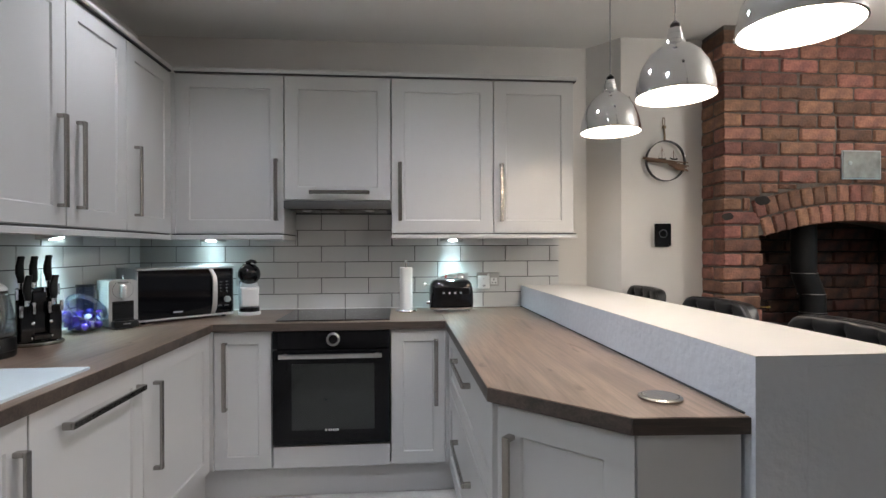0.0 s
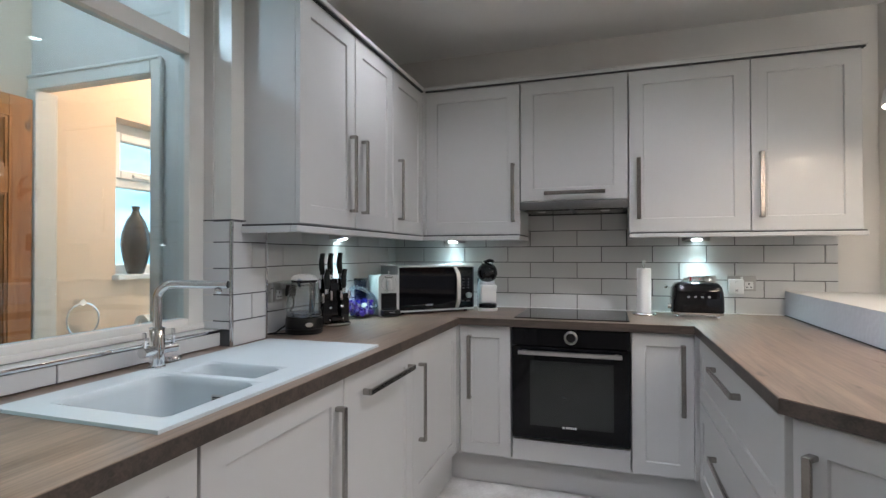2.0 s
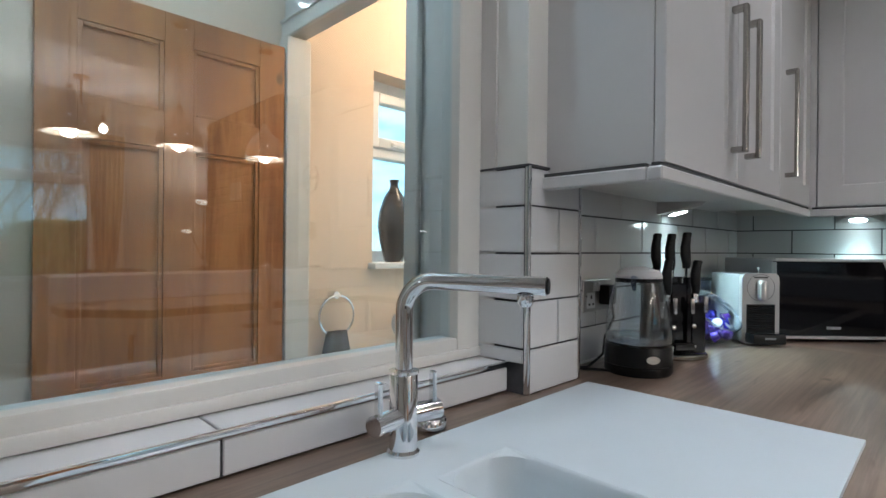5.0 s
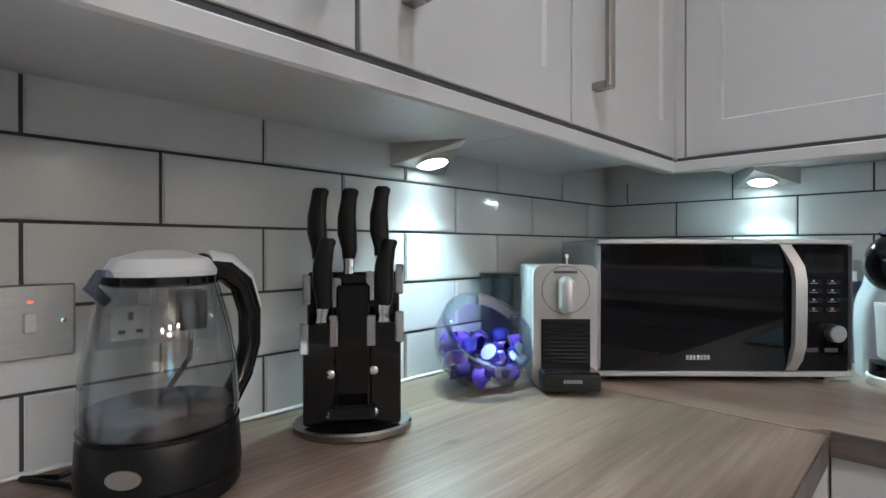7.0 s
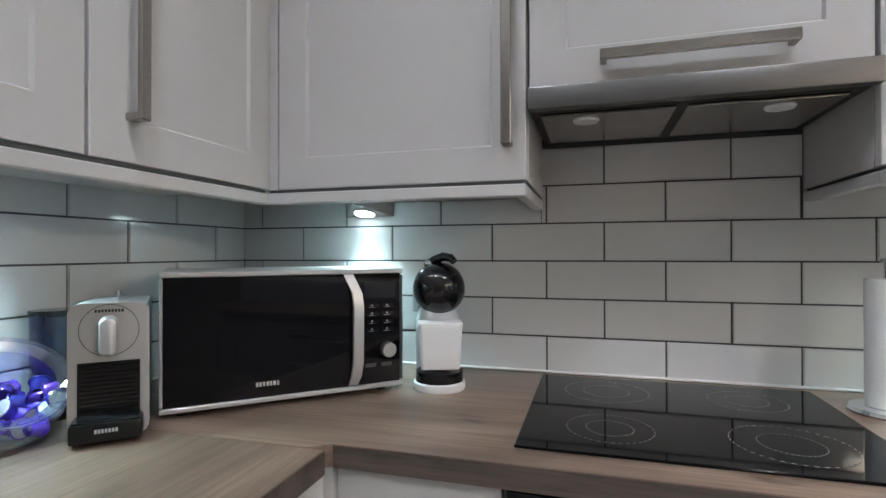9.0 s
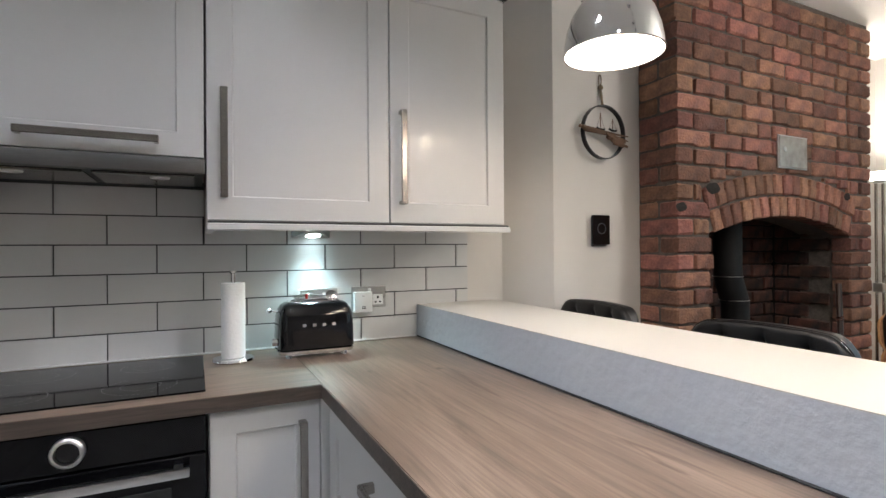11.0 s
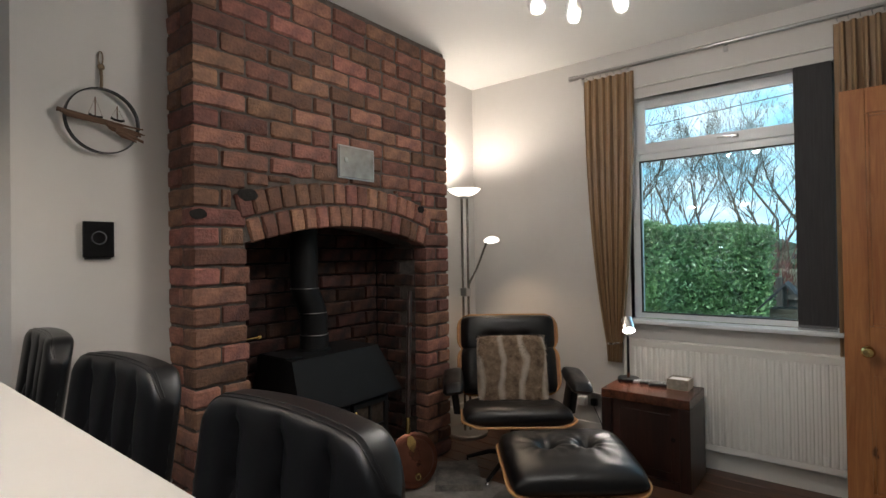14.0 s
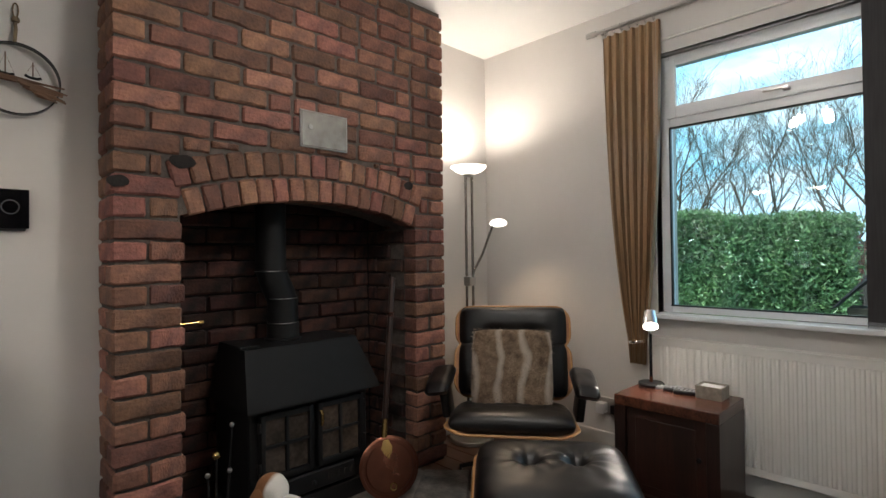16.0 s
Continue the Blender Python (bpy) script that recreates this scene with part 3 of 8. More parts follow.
OX0, OX1, SPR, CROWN, FB = 2.795, 3.98, 1.345, 1.44, 3.63
OC = (OX0 + OX1) / 2
half = (OX1 - OX0) / 2
rise = CROWN - SPR
ARC_R = (half * half + rise * rise) / (2 * rise)
ARC_Z = CROWN - ARC_R


def arc_z(x, extra=0.0):
    r = ARC_R + extra
    d = max(r * r - (x - OC) ** 2, 0)
    return ARC_Z + math.sqrt(d)


GAP = 0.014                                              # the mortar stands back from the bricks round the opening
ins = [(OX1 + GAP - (OX1 - OX0 + 2 * GAP) * i / 20, ARC_Z + math.sqrt((ARC_R + GAP) ** 2 - (OX1 + GAP - (OX1 - OX0 + 2 * GAP) * i / 20 - OC) ** 2)) for i in range(21)]
face = [(BX0 + 0.012, 0), (BX0 + 0.012, CEIL), (BX1 - 0.012, CEIL), (BX1 - 0.012, 0), (OX1 + GAP, 0)] + ins + [(OX0 - GAP, 0)]
breast = solid("chimney_breast", extrude_y(face, BY + 0.014, 3.46), M["mortar"], "old red brick chimney breast with an arched fireplace")
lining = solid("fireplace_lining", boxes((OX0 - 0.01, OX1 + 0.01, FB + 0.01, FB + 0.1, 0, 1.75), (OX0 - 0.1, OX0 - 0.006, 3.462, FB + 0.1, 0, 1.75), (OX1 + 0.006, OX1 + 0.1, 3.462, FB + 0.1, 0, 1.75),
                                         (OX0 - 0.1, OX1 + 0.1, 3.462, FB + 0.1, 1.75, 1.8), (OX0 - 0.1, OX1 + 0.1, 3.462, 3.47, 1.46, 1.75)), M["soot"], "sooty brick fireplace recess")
hearth = solid("hearth", boxes((2.75, 4.0, 2.62, FB, -0.002, 0.012), bev=0.004), M["slate"], "dark slate hearth")

# outside
def sky_backdrop():
    """A plain bright overcast sky far off, all round above the horizon."""
    m = bpy.data.materials.new("overcast_sky")
    m.use_nodes = True
    t = m.node_tree
    t.nodes.clear()
    tc, mp, nz, mx, em, out = (t.nodes.new(k) for k in ("ShaderNodeTexCoord", "ShaderNodeMapping", "ShaderNodeTexNoise", "ShaderNodeMix", "ShaderNodeEmission", "ShaderNodeOutputMaterial"))
    mp.inputs["Scale"].default_value = (0.03, 0.03, 0.09)
    nz.inputs["Detail"].default_value = 6
    nz.inputs["Scale"].default_value = 1.6
    mx.data_type = "RGBA"
    mx.inputs[6].default_value, mx.inputs[7].default_value = (0.34, 0.70, 0.86, 1), (0.80, 0.92, 0.98, 1)
    mr = t.nodes.new("ShaderNodeMapRange")
    mr.inputs[1].default_value, mr.inputs[2].default_value = 0.38, 0.62
    t.links.new(tc.outputs["Object"], mp.inputs[0])
    t.links.new(mp.outputs[0], nz.inputs["Vector"])
    t.links.new(nz.outputs[0], mr.inputs[0])
    t.links.new(mr.outputs[0], mx.inputs[0])
    t.links.new(mx.outputs[2], em.inputs[0])
    em.inputs[1].default_value = 1.6
    t.links.new(em.outputs[0], out.inputs[0])
    bm = bmesh.new()
    lathe([(150, -6), (150, 60), (120, 95)], seg=64, bm=bm)
    solid("backdrop", bm, m, "bright overcast winter sky", at=(0, 0, 0))


sky_backdrop()
ground = solid("ground", prism([(5.2, -400), (600, -400), (600, 400), (5.2, 400)], -0.7, -0.6), M["grass"], "garden grass out to the fields")
solid("pavement", boxes((5.2, 7.5, -3, 7, -0.6, -0.55)), M["slate"], "paved yard below the window")
solid("outer_ground", boxes((-40, -2.5, -20, 20, -0.7, -0.6)), M["grass"], "grass behind the house")


# ---- kitchen units ----
def rot_for(n):
    """Local x runs along the front, y goes into the unit, z up; n: the way the front faces."""
    return {"-y": Matrix.Identity(4), "+x": pose(0, 0, 0, 0, 0, 90), "-x": pose(0, 0, 0, 0, 0, -90), "d": pose(0, 0, 0, 0, 0, -45)}[n]


def door_mesh(w, h, fr=0.1):
    """A framed door with a sunk panel; x 0..w, front at y 0, z 0..h."""
    bm = bmesh.new()
    g = 0.0022
    box(bm, g, w - g, 0, 0.02, g, h - g)
    front = [f for f in bm.faces if f.normal.y < -0.9]
    bmesh.ops.inset_region(bm, faces=front, thickness=0.002, depth=0.0)
    bmesh.ops.translate(bm, vec=(0, 0.0015, 0), verts=list({v for f in bm.faces if f not in front for v in f.verts if v.co.y < 0.001} - {v for v in front[0].verts}))
    bmesh.ops.inset_region(bm, faces=front, thickness=min(fr, w * 0.3), depth=0.0)
    bmesh.ops.inset_region(bm, faces=front, thickness=0.006, depth=-0.007)
    return bm


def bar_handle(length, upright=True):
    bm = bmesh.new()
    a = 0.0105
    if upright:
        box(bm, -a, a, -0.034, -0.024, 0, length, bev=0.002)
        box(bm, -a, a, -0.026, 0.001, 0, 0.013, bev=0.0015)
        box(bm, -a, a, -0.026, 0.001, length - 0.013, length, bev=0.0015)
    else:
        box(bm, 0, length, -0.034, -0.024, -a, a, bev=0.002)
        box(bm, 0, 0.013, -0.026, 0.001, -a, a, bev=0.0015)
        box(bm, length - 0.013, length, -0.026, 0.001, -a, a, bev=0.0015)
    return bm


def unit(name, corner, facing, w, z0, z1, depth, doors, label, group, body=None, plain=False):
    """A cabinet: doors are (x0, x1, z0, z1, handle) in the unit's own plane; handle is (x, z, length, upright)."""
    m = Matrix.Translation((corner[0], corner[1], 0)) @ rot_for(facing)
    top = thing(name, (corner[0], corner[1], z0), label, "kitchen cabinet", group)
    part("body", turned(body or boxes((0.001, w - 0.001, 0.022, depth, z0, z1)), m), M["carcass"], top)
    for x0, x1, a, b, hd in doors:
        bm = turned(door_mesh(x1 - x0, b - a) if not plain else boxes((0.0015, x1 - x0 - 0.0015, 0, 0.02, 0.0015, b - a - 0.0015), bev=0.002), m @ Matrix.Translation((x0, 0, a)))
        d = part("door", bm, M["cab"], top)
        if hd:
            part("handle", turned(bar_handle(hd[2], hd[3]), m @ Matrix.Translation((hd[0], 0, hd[1]))), M["handle"], d, "brushed steel bar handle")
    return top


UB, UT, UY = 1.375, 2.262, 3.265
WALLU = "wall units"
DG = "pale grey shaker wall cupboard"
unit("wall_cabinet", (-0.603 + 0.02, UY), "-y", 0.588, UB, UT, YB - UY, [(0, 0.588, UB, UT, (0.548, 1.446, 0.345, True))], DG + " beside the cooker hood", WALLU)
unit("hood_cabinet", (0.007, UY), "-y", 0.596, 1.562, UT, YB - UY, [(0, 0.596, 1.562, UT, (0.14, 1.607, 0.335, False))], "pale grey shaker cupboard over the cooker hood", WALLU)
unit("wall_cabinet", (0.606, UY), "-y", 0.59, UB, UT, YB - UY, [(0, 0.59, UB, UT, (0.05, 1.446, 0.335, True))], DG + " over the toaster", WALLU)
unit("wall_cabinet", (1.197, UY), "-y", 0.48, UB, UT, YB - UY, [(0, 0.48, UB, UT, (0.045, 1.443, 0.335, True))], DG + " next to the bar end", WALLU)
unit("wall_cabinet", (-0.603, 1.936), "+x", 0.87, UB, UT, -XL - 0.603, [(0, 0.439, UB, UT, (0.396, 1.446, 0.345, True)), (0.441, 0.868, UB, UT, (0.509, 1.446, 0.345, True))], "pale grey double shaker wall cupboard over the kettle", WALLU)
unit("wall_cabinet", (-0.603, 2.806), "+x", 0.458, UB, UT, -XL - 0.603, [(0, 0.458, UB, UT, (0.075, 1.446, 0.335, True))], "narrow pale grey shaker wall cupboard over the coffee machines", WALLU)
unit("wall_cabinet", (-0.603, 0.03), "+x", 0.885, UB, UT, -XL - 0.603, [(0, 0.44, UB, UT, (0.39, 1.436, 0.345, True)), (0.443, 0.883, UB, UT, (0.845, 1.436, 0.345, True))], "pale grey double shaker cupboard beside the internal window", WALLU)


def rail(points, name, label):
    """Light pelmet or cornice strips between plan points (x0, x1, y0, y1, z0, z1)."""
    t = thing(name, (points[0][0], points[0][2], points[0][4]), label, "kitchen trim")
    for r in points:
        part("strip", boxes(r, bev=0.003), M["cab"], t)
        # dark strip added in the slit, its colour stands in for the slit's shade
        za, zb = (r[5], 1.3745) if r[5] < 2 else (2.2625, r[4])
        part("gap_strip", boxes((r[0] + 0.006, r[1] - 0.006, r[2] + 0.006, r[3] - 0.006, za - 0.001, zb)), M["dark_gap"], t, "dark strip standing in for the shade in the gap along the doors")


rail([(-0.625, -0.597, 1.91, 3.25, 1.341, 1.367), (-0.934, -0.625, 1.91, 1.938, 1.341, 1.367), (-0.60, 0.005, 3.243, 3.268, 1.341, 1.367), (-0.021, 0.005, 3.268, 3.598, 1.341, 1.367)], "pelmet", "pale grey light rail under the corner cupboards")
rail([(0.606, 1.69, 3.243, 3.268, 1.346, 1.368), (0.606, 0.632, 3.268, 3.598, 1.346, 1.368)], "pelmet", "pale grey light rail under the wall cupboards")
rail([(-0.63, -0.597, 0.02, 0.935, 1.34, 1.367), (-0.934, -0.63, 0.91, 0.935, 1.34, 1.367)], "pelmet", "pale grey light rail under the near wall cupboard")
rail([(-0.62, -0.585, 1.925, 3.25, 2.268, 2.29), (-0.934, -0.62, 1.925, 1.95, 2.268, 2.29), (-0.585, 1.692, 3.242, 3.27, 2.268, 2.29), (1.672, 1.692, 3.27, 3.598, 2.268, 2.29)], "cornice", "pale grey cornice on the wall cupboards")

# base units
BT, BB = 0.868, 0.165
BASE = "base units"
BG = "pale grey shaker base cupboard"
unit("base_cabinet", (-0.30, 3.0), "-y", 0.30, BB, BT, 0.58, [(0.012, 0.298, BB, BT, (0.07, 0.47, 0.345, True))], BG + " beside the oven", BASE)
unit("base_cabinet", (0.602, 3.0), "-y", 0.30, BB, BT, 0.58, [(0.002, 0.287, BB, BT, (0.237, 0.47, 0.345, True))], BG + " on the other side of the oven", BASE)
unit("base_cabinet", (-0.304, 2.325), "+x", 0.675, BB, BT, 0.6, [(0, 0.662, BB, BT, (0.085, 0.43, 0.345, True))], BG + " near the corner", BASE)
unit("dishwasher_cabinet", (-0.304, 1.736), "+x", 0.588, BB, BT, 0.6, [(0, 0.588, BB, BT, (0.13, 0.785, 0.42, False))], "pale grey door of a built-in dishwasher", BASE)
unit("sink_cabinet", (-0.304, 1.134), "+x", 0.60, BB, BT - 0.25, 0.6, [(0, 0.60, BB, BT, (0.555, 0.44, 0.345, True))], "pale grey shaker base cupboard under the sink", BASE)
unit("base_cabinet", (-0.304, 0.53), "+x", 0.60, BB, BT, 0.6, [(0, 0.60, BB, BT, (0.06, 0.44, 0.345, True))], BG + " on the near side of the sink", BASE)
unit("base_cabinet", (-0.304, -0.4), "+x", 0.925, BB, BT, 0.6, [(0, 0.925, BB, BT, None)], BG + " at the kitchen's near end", BASE)
unit("drawer_cabinet", (0.905, 2.98), "-x", 1.27, BB, BT, 0.5,
     [(0.02, 1.26, 0.565, BT, (0.40, 0.79, 0.42, False)), (0.02, 1.26, BB, 0.562, (0.40, 0.43, 0.42, False))], "pale grey drawer unit of the peninsula", BASE)
DW = 0.38
unit("diagonal_cabinet", (0.912, 1.702), "d", DW, BB, BT, 0.2, [(0.003, DW - 0.003, BB, BT, (0.05, 0.45, 0.345, True))], "pale grey angled cupboard at the peninsula's end", BASE)
end = thing("end_panel", (1.30, 1.44, 0), "pale grey end panel of the peninsula", "kitchen cabinet")
part("panel", prism([(1.181, 1.432), (1.425, 1.432), (1.425, 1.6), (1.2, 1.6)], 0.0, BT), M["cab"], end)
for nm, r in (("plinth", (-0.36, 0.965, 3.05, 3.07, 0, 0.162)), ("plinth", (-0.37, -0.35, -0.4, 3.06, 0, 0.16)), ("plinth", (0.955, 0.975, 1.75, 3.06, 0, 0.16))):
    t = thing(nm, (r[0], r[2], 0), "pale grey plinth under the base units", "kitchen trim")
    part("board", boxes(r, bev=0.002), M["cab"], t)
t = thing("oven_infill", (0.3, 3.0, 0.16), "pale grey infill panel below the oven", "kitchen trim")
part("board", boxes((0.006, 0.598, 3.0, 3.02, 0.165, 0.275), bev=0.002), M["cab"], t)

# worktops
WT, WU_ = 0.91, 0.872
wtl = thing("worktop", (-0.6, 1.8, WU_), "grey-brown oak worktop along the sink wall", "worktop")
SX0, SX1, SY0, SY1 = -0.80, -0.335, 1.07, 2.01
for r in ((XL, -0.284, 2.035, 2.951), (XL, -0.284, -0.4, 1.055), (SX1 - 0.01, -0.284, 1.055, 2.035), (XL, SX0 + 0.015, 1.055, 2.035)):
    part("board", boxes((*r, WU_, WT)), M["topy"], wtl)
wtb = thing("worktop", (0.3, 3.3, WU_), "grey-brown oak worktop around the hob", "worktop")
part("top", prism([(XL, 2.951), (-0.32, 2.951), (-0.284, 2.982), (0.89, 2.982), (0.89, 3.598), (XL, 3.598)], WU_, WT, bev=0.002), M["topx"], wtb)
wtr = thing("worktop", (1.1, 2.3, WU_), "warm oak worktop of the peninsula with a dark edge", "worktop")
part("top", prism([(0.8905, 1.708), (1.168, 1.428), (1.434, 1.412), (1.434, 3.598), (0.8905, 3.598)], WU_, WT, bev=0.002), M["topy"], wtr)

# dark edging of the worktops
for nm, pts, lab, cl in (("edge", [(-0.284, -0.4), (-0.284, 2.951)], wtl, None), ("edge", [(-0.284, 2.982), (0.89, 2.982)], wtb, None), ("edge", [(0.8905, 2.98), (0.8905, 1.708), (1.168, 1.428), (1.434, 1.412)], wtr, None)):
    for (xa, ya), (xb, yb) in zip(pts, pts[1:]):
        d = Vector((xb - xa, yb - ya, 0))
        m = Matrix.Translation((xa, ya, 0)) @ pose(0, 0, 0, 0, 0, math.degrees(math.atan2(d.y, d.x)))
        part("edge", turned(boxes((0, d.length, -0.0016, -0.0001, WU_ - 0.001, WT - 0.0015)), m), M["edgewood"], lab, "dark brown worktop edging")
t = thing("corner_filler", (-0.6, 3.27, UB), "pale grey filler strip between the corner wall cupboards", "kitchen trim")
part("strip", boxes((-0.62, -0.584, 3.2655, 3.30, UB, UT)), M["cab"], t)
t = thing("corner_filler", (-0.3, 3.0, BB), "pale grey filler strip between the corner base cupboards", "kitchen trim")
part("strip", boxes((-0.325, -0.289, 2.988, 3.03, BB, BT)), M["cab"], t)
t = thing("corner_filler", (0.9, 3.0, BB), "pale grey filler strip between oven run and peninsula", "kitchen trim")
part("strip", boxes((0.888, 0.925, 2.982, 3.03, BB, BT)), M["cab"], t)

# raised bar
bar = thing("breakfast_bar", (1.6, 2.5, 0), "white textured raised bar with a smooth cream top", "breakfast bar")
part("bar_wall", boxes((1.4365, 1.56, 1.4, 3.598, 0, 1.0455)), M["bar"], bar, "white textured bar wall")
part("end_wall", boxes((1.5605, 1.824, 1.3995, 1.47, 0, 1.0222)), M["bar"], bar, "white textured bar end")
part("bar_core", boxes((1.5605, 1.80, 1.4705, 3.597, 1.0225, 1.0454), (1.5605, 1.824, 1.4, 1.47, 1.0225, 1.0454)), M["bar"], bar)
part("bar_top", prism([(1.4362, 1.399), (1.828, 1.399), (1.828, 3.47), (1.80, 3.597), (1.4362, 3.597)], 1.0457, 1.0478), M["bartop"], bar, "smooth cream bar top")
part("bar_edge", boxes((1.8005, 1.8275, 1.4, 3.46, 1.0225, 1.0455)), M["bartop"], bar)


# ---- kitchen appliances and things on the worktop ----
def bars(rows, y, thick=0.0012):
    """Plain bars that stand for a small printed mark on a front that looks to -y: (x0, x1, z0, z1)."""
    return boxes(*[(a, b, y - thick, y, c, d) for a, b, c, d in rows])


def mark(x, z, w, h, n):
    """n short upright bars side by side."""
    s = w / n
    return [(x + i * s + s * 0.12, x + i * s + s * 0.8, z, z + h) for i in range(n)]


def oven():
    o = thing("oven", (0.302, 2.99, 0.285), "built-in black glass electric oven with a steel bar handle", "oven")
    part("body", boxes((0.02, 0.585, 3.03, 3.5, 0.29, 0.865)), M["black"], o)
    part("control_panel", boxes((0.006, 0.598, 2.985, 3.03, 0.777, 0.868), bev=0.002), M["blackglass"], o)
    d = part("oven_door", boxes((0.006, 0.598, 2.985, 3.03, 0.289, 0.772), bev=0.002), M["blackglass"], o)
    part("oven_window", boxes((0.10, 0.52, 2.9825, 2.985, 0.36, 0.70), bev=0.001), M["ovenwin"], d, "dark inner window of the oven door")
    part("handle", boxes((0.045, 0.56, 2.938, 2.952, 0.735, 0.757), (0.06, 0.08, 2.952, 2.986, 0.738, 0.754), (0.525, 0.545, 2.952, 2.986, 0.738, 0.754), bev=0.003, seg=2), M["steelx"], d, "long brushed steel handle")
    m = Matrix.Translation((0.312, 2.984, 0.826)) @ pose(0, 0, 0, 90)
    part("knob_ring", lathe([(0.024, 0), (0.034, 0), (0.034, 0.018), (0.030, 0.022), (0.025, 0.022), (0.024, 0)], m=m, seg=36), M["steelx"], o, "brushed steel knob ring")
    part("knob", lathe([(0.0, 0), (0.023, 0), (0.023, 0.012), (0.0, 0.012)], m=m, seg=28), M["blackgloss"], o)
    part("mark", bars(mark(0.285, 0.357, 0.055, 0.010, 5) + [(0.268, 0.279, 0.357, 0.367)], 2.982), M["white"], d, "small pale maker's mark")


M["ovenwin"] = mat("oven_inner_glass", (0.014, 0.017, 0.017), 0.12, var=0.3, scale=6, coat=0.1)
oven()

hob = thing("hob", (0.3, 3.3, WT), "black glass induction hob set in the worktop", "hob")
part("hob_glass", boxes((0.008, 0.598, 3.045, 3.545, WT + 0.0005, WT + 0.0055), bev=0.0015), M["blackglass"], hob)
for x, y, r in ((0.16, 3.17, 0.075), (0.16, 3.42, 0.09), (0.44, 3.17, 0.09), (0.44, 3.42, 0.075)):
    for rr in (r, r * 0.55):
        zm = bmesh.new()
        for k in range(40):
            a, b = 2 * math.pi * k / 40, 2 * math.pi * (k + 0.5) / 40
            vs = [zm.verts.new((x + q * math.cos(w), y + q * math.sin(w), WT + 0.0059)) for q, w in ((rr, a), (rr, b), (rr - 0.0015, b), (rr - 0.0015, a))]
            zm.faces.new(vs)
        ob = part("cooking_zone", zm, M["bluegrey"], hob, "thin dotted grey cooking zone ring")

hood = thing("cooker_hood", (0.3, 3.4, 1.5), "slim steel cooker hood with a dark underside", "cooker hood")
part("front_strip", boxes((0.008, 0.603, 3.235, 3.262, 1.512, 1.557), bev=0.004, seg=2), M["hoodsteel"], hood, "brushed steel front strip")
part("body", boxes((0.012, 0.599, 3.262, 3.595, 1.515, 1.56)), M["black"], hood)
part("filter", boxes((0.03, 0.29, 3.29, 3.55, 1.508, 1.515), (0.31, 0.575, 3.29, 3.55, 1.508, 1.515), bev=0.002), M["handle"], hood, "grey mesh filter")
for x in (0.12, 0.48):
    part("hood_lamp", lathe([(0, 1.504), (0.025, 1.504), (0.028, 1.509), (0, 1.509)], (x, 3.34, 0)), M["white"], hood, "small round unlit hood lamp")


def wedge_light(cx, cy, facing):
    """A triangular under-cabinet light, its lens on the sloping underside."""
    t = thing("cabinet_light", (0, 0, 0), "small steel triangular light glowing cool white under a cupboard", "under-cabinet light", "under-cabinet lights")
    bm = bmesh.new()
    z = 0.0
    v = [bm.verts.new(p) for p in ((-0.075, 0.055, z), (0.075, 0.055, z), (0, -0.075, z), (-0.075, 0.055, z - 0.042), (0.075, 0.055, z - 0.042), (0, -0.060, z - 0.012))]
    for f in ((0, 1, 2), (3, 5, 4), (0, 3, 4, 1), (1, 4, 5, 2), (2, 5, 3, 0)):
        bm.faces.new([v[i] for i in f])
    part("housing", bm, M["steel"], t)
    m = pose(0, 0.015, -0.0335, -14.5)
    part("lens_ring", lathe([(0.029, 0.004), (0.034, 0.003), (0.034, -0.003), (0.029, -0.003)], m=m, seg=26), M["chrome"], t, "chrome lens ring")
    part("lens", lathe([(0.0, 0.002), (0.0285, 0.002), (0.0285, -0.0025), (0.0, -0.0035)], m=m, seg=24), M["litcool"], t, "glowing round lens").visible_shadow = False
    t.matrix_basis = Matrix.Translation((cx, cy, 1.3745)) @ pose(0, 0, 0, 0, 0, {"y": 0, "x": 90}[facing])
    return t


for x, y, a in UNDER:
    wedge_light(x, y, a)

# ceiling downlights
# the last disc belongs to the added, unseen lamp
for x, y in DOWN:
    t = thing("downlight", (x, y, CEIL), "small round recessed ceiling downlight, lit", "ceiling light", "downlights")
    part("rim", lathe([(0.036, CEIL - 0.001), (0.045, CEIL - 0.001), (0.044, CEIL - 0.007), (0.034, CEIL - 0.009), (0.032, CEIL - 0.002)], (x, y, 0)), M["white"], t)
    part("lens", lathe([(0.0, CEIL - 0.004), (0.031, CEIL - 0.004), (0.031, CEIL - 0.002), (0, CEIL - 0.002)], (x, y, 0)), M["litcool"], t).visible_shadow = False
# added glowing disc, the passage ceiling has no known lamp here
t = thing("downlight", (-1.75, 1.55, CEIL), "added glowing disc on the passage ceiling, no lamp known there", "ceiling light", "downlights")
part("lens", lathe([(0.0, CEIL - 0.006), (0.035, CEIL - 0.006), (0.04, CEIL - 0.001), (0, CEIL - 0.001)], (-1.75, 1.55, 0)), M["litcool"], t).visible_shadow = False


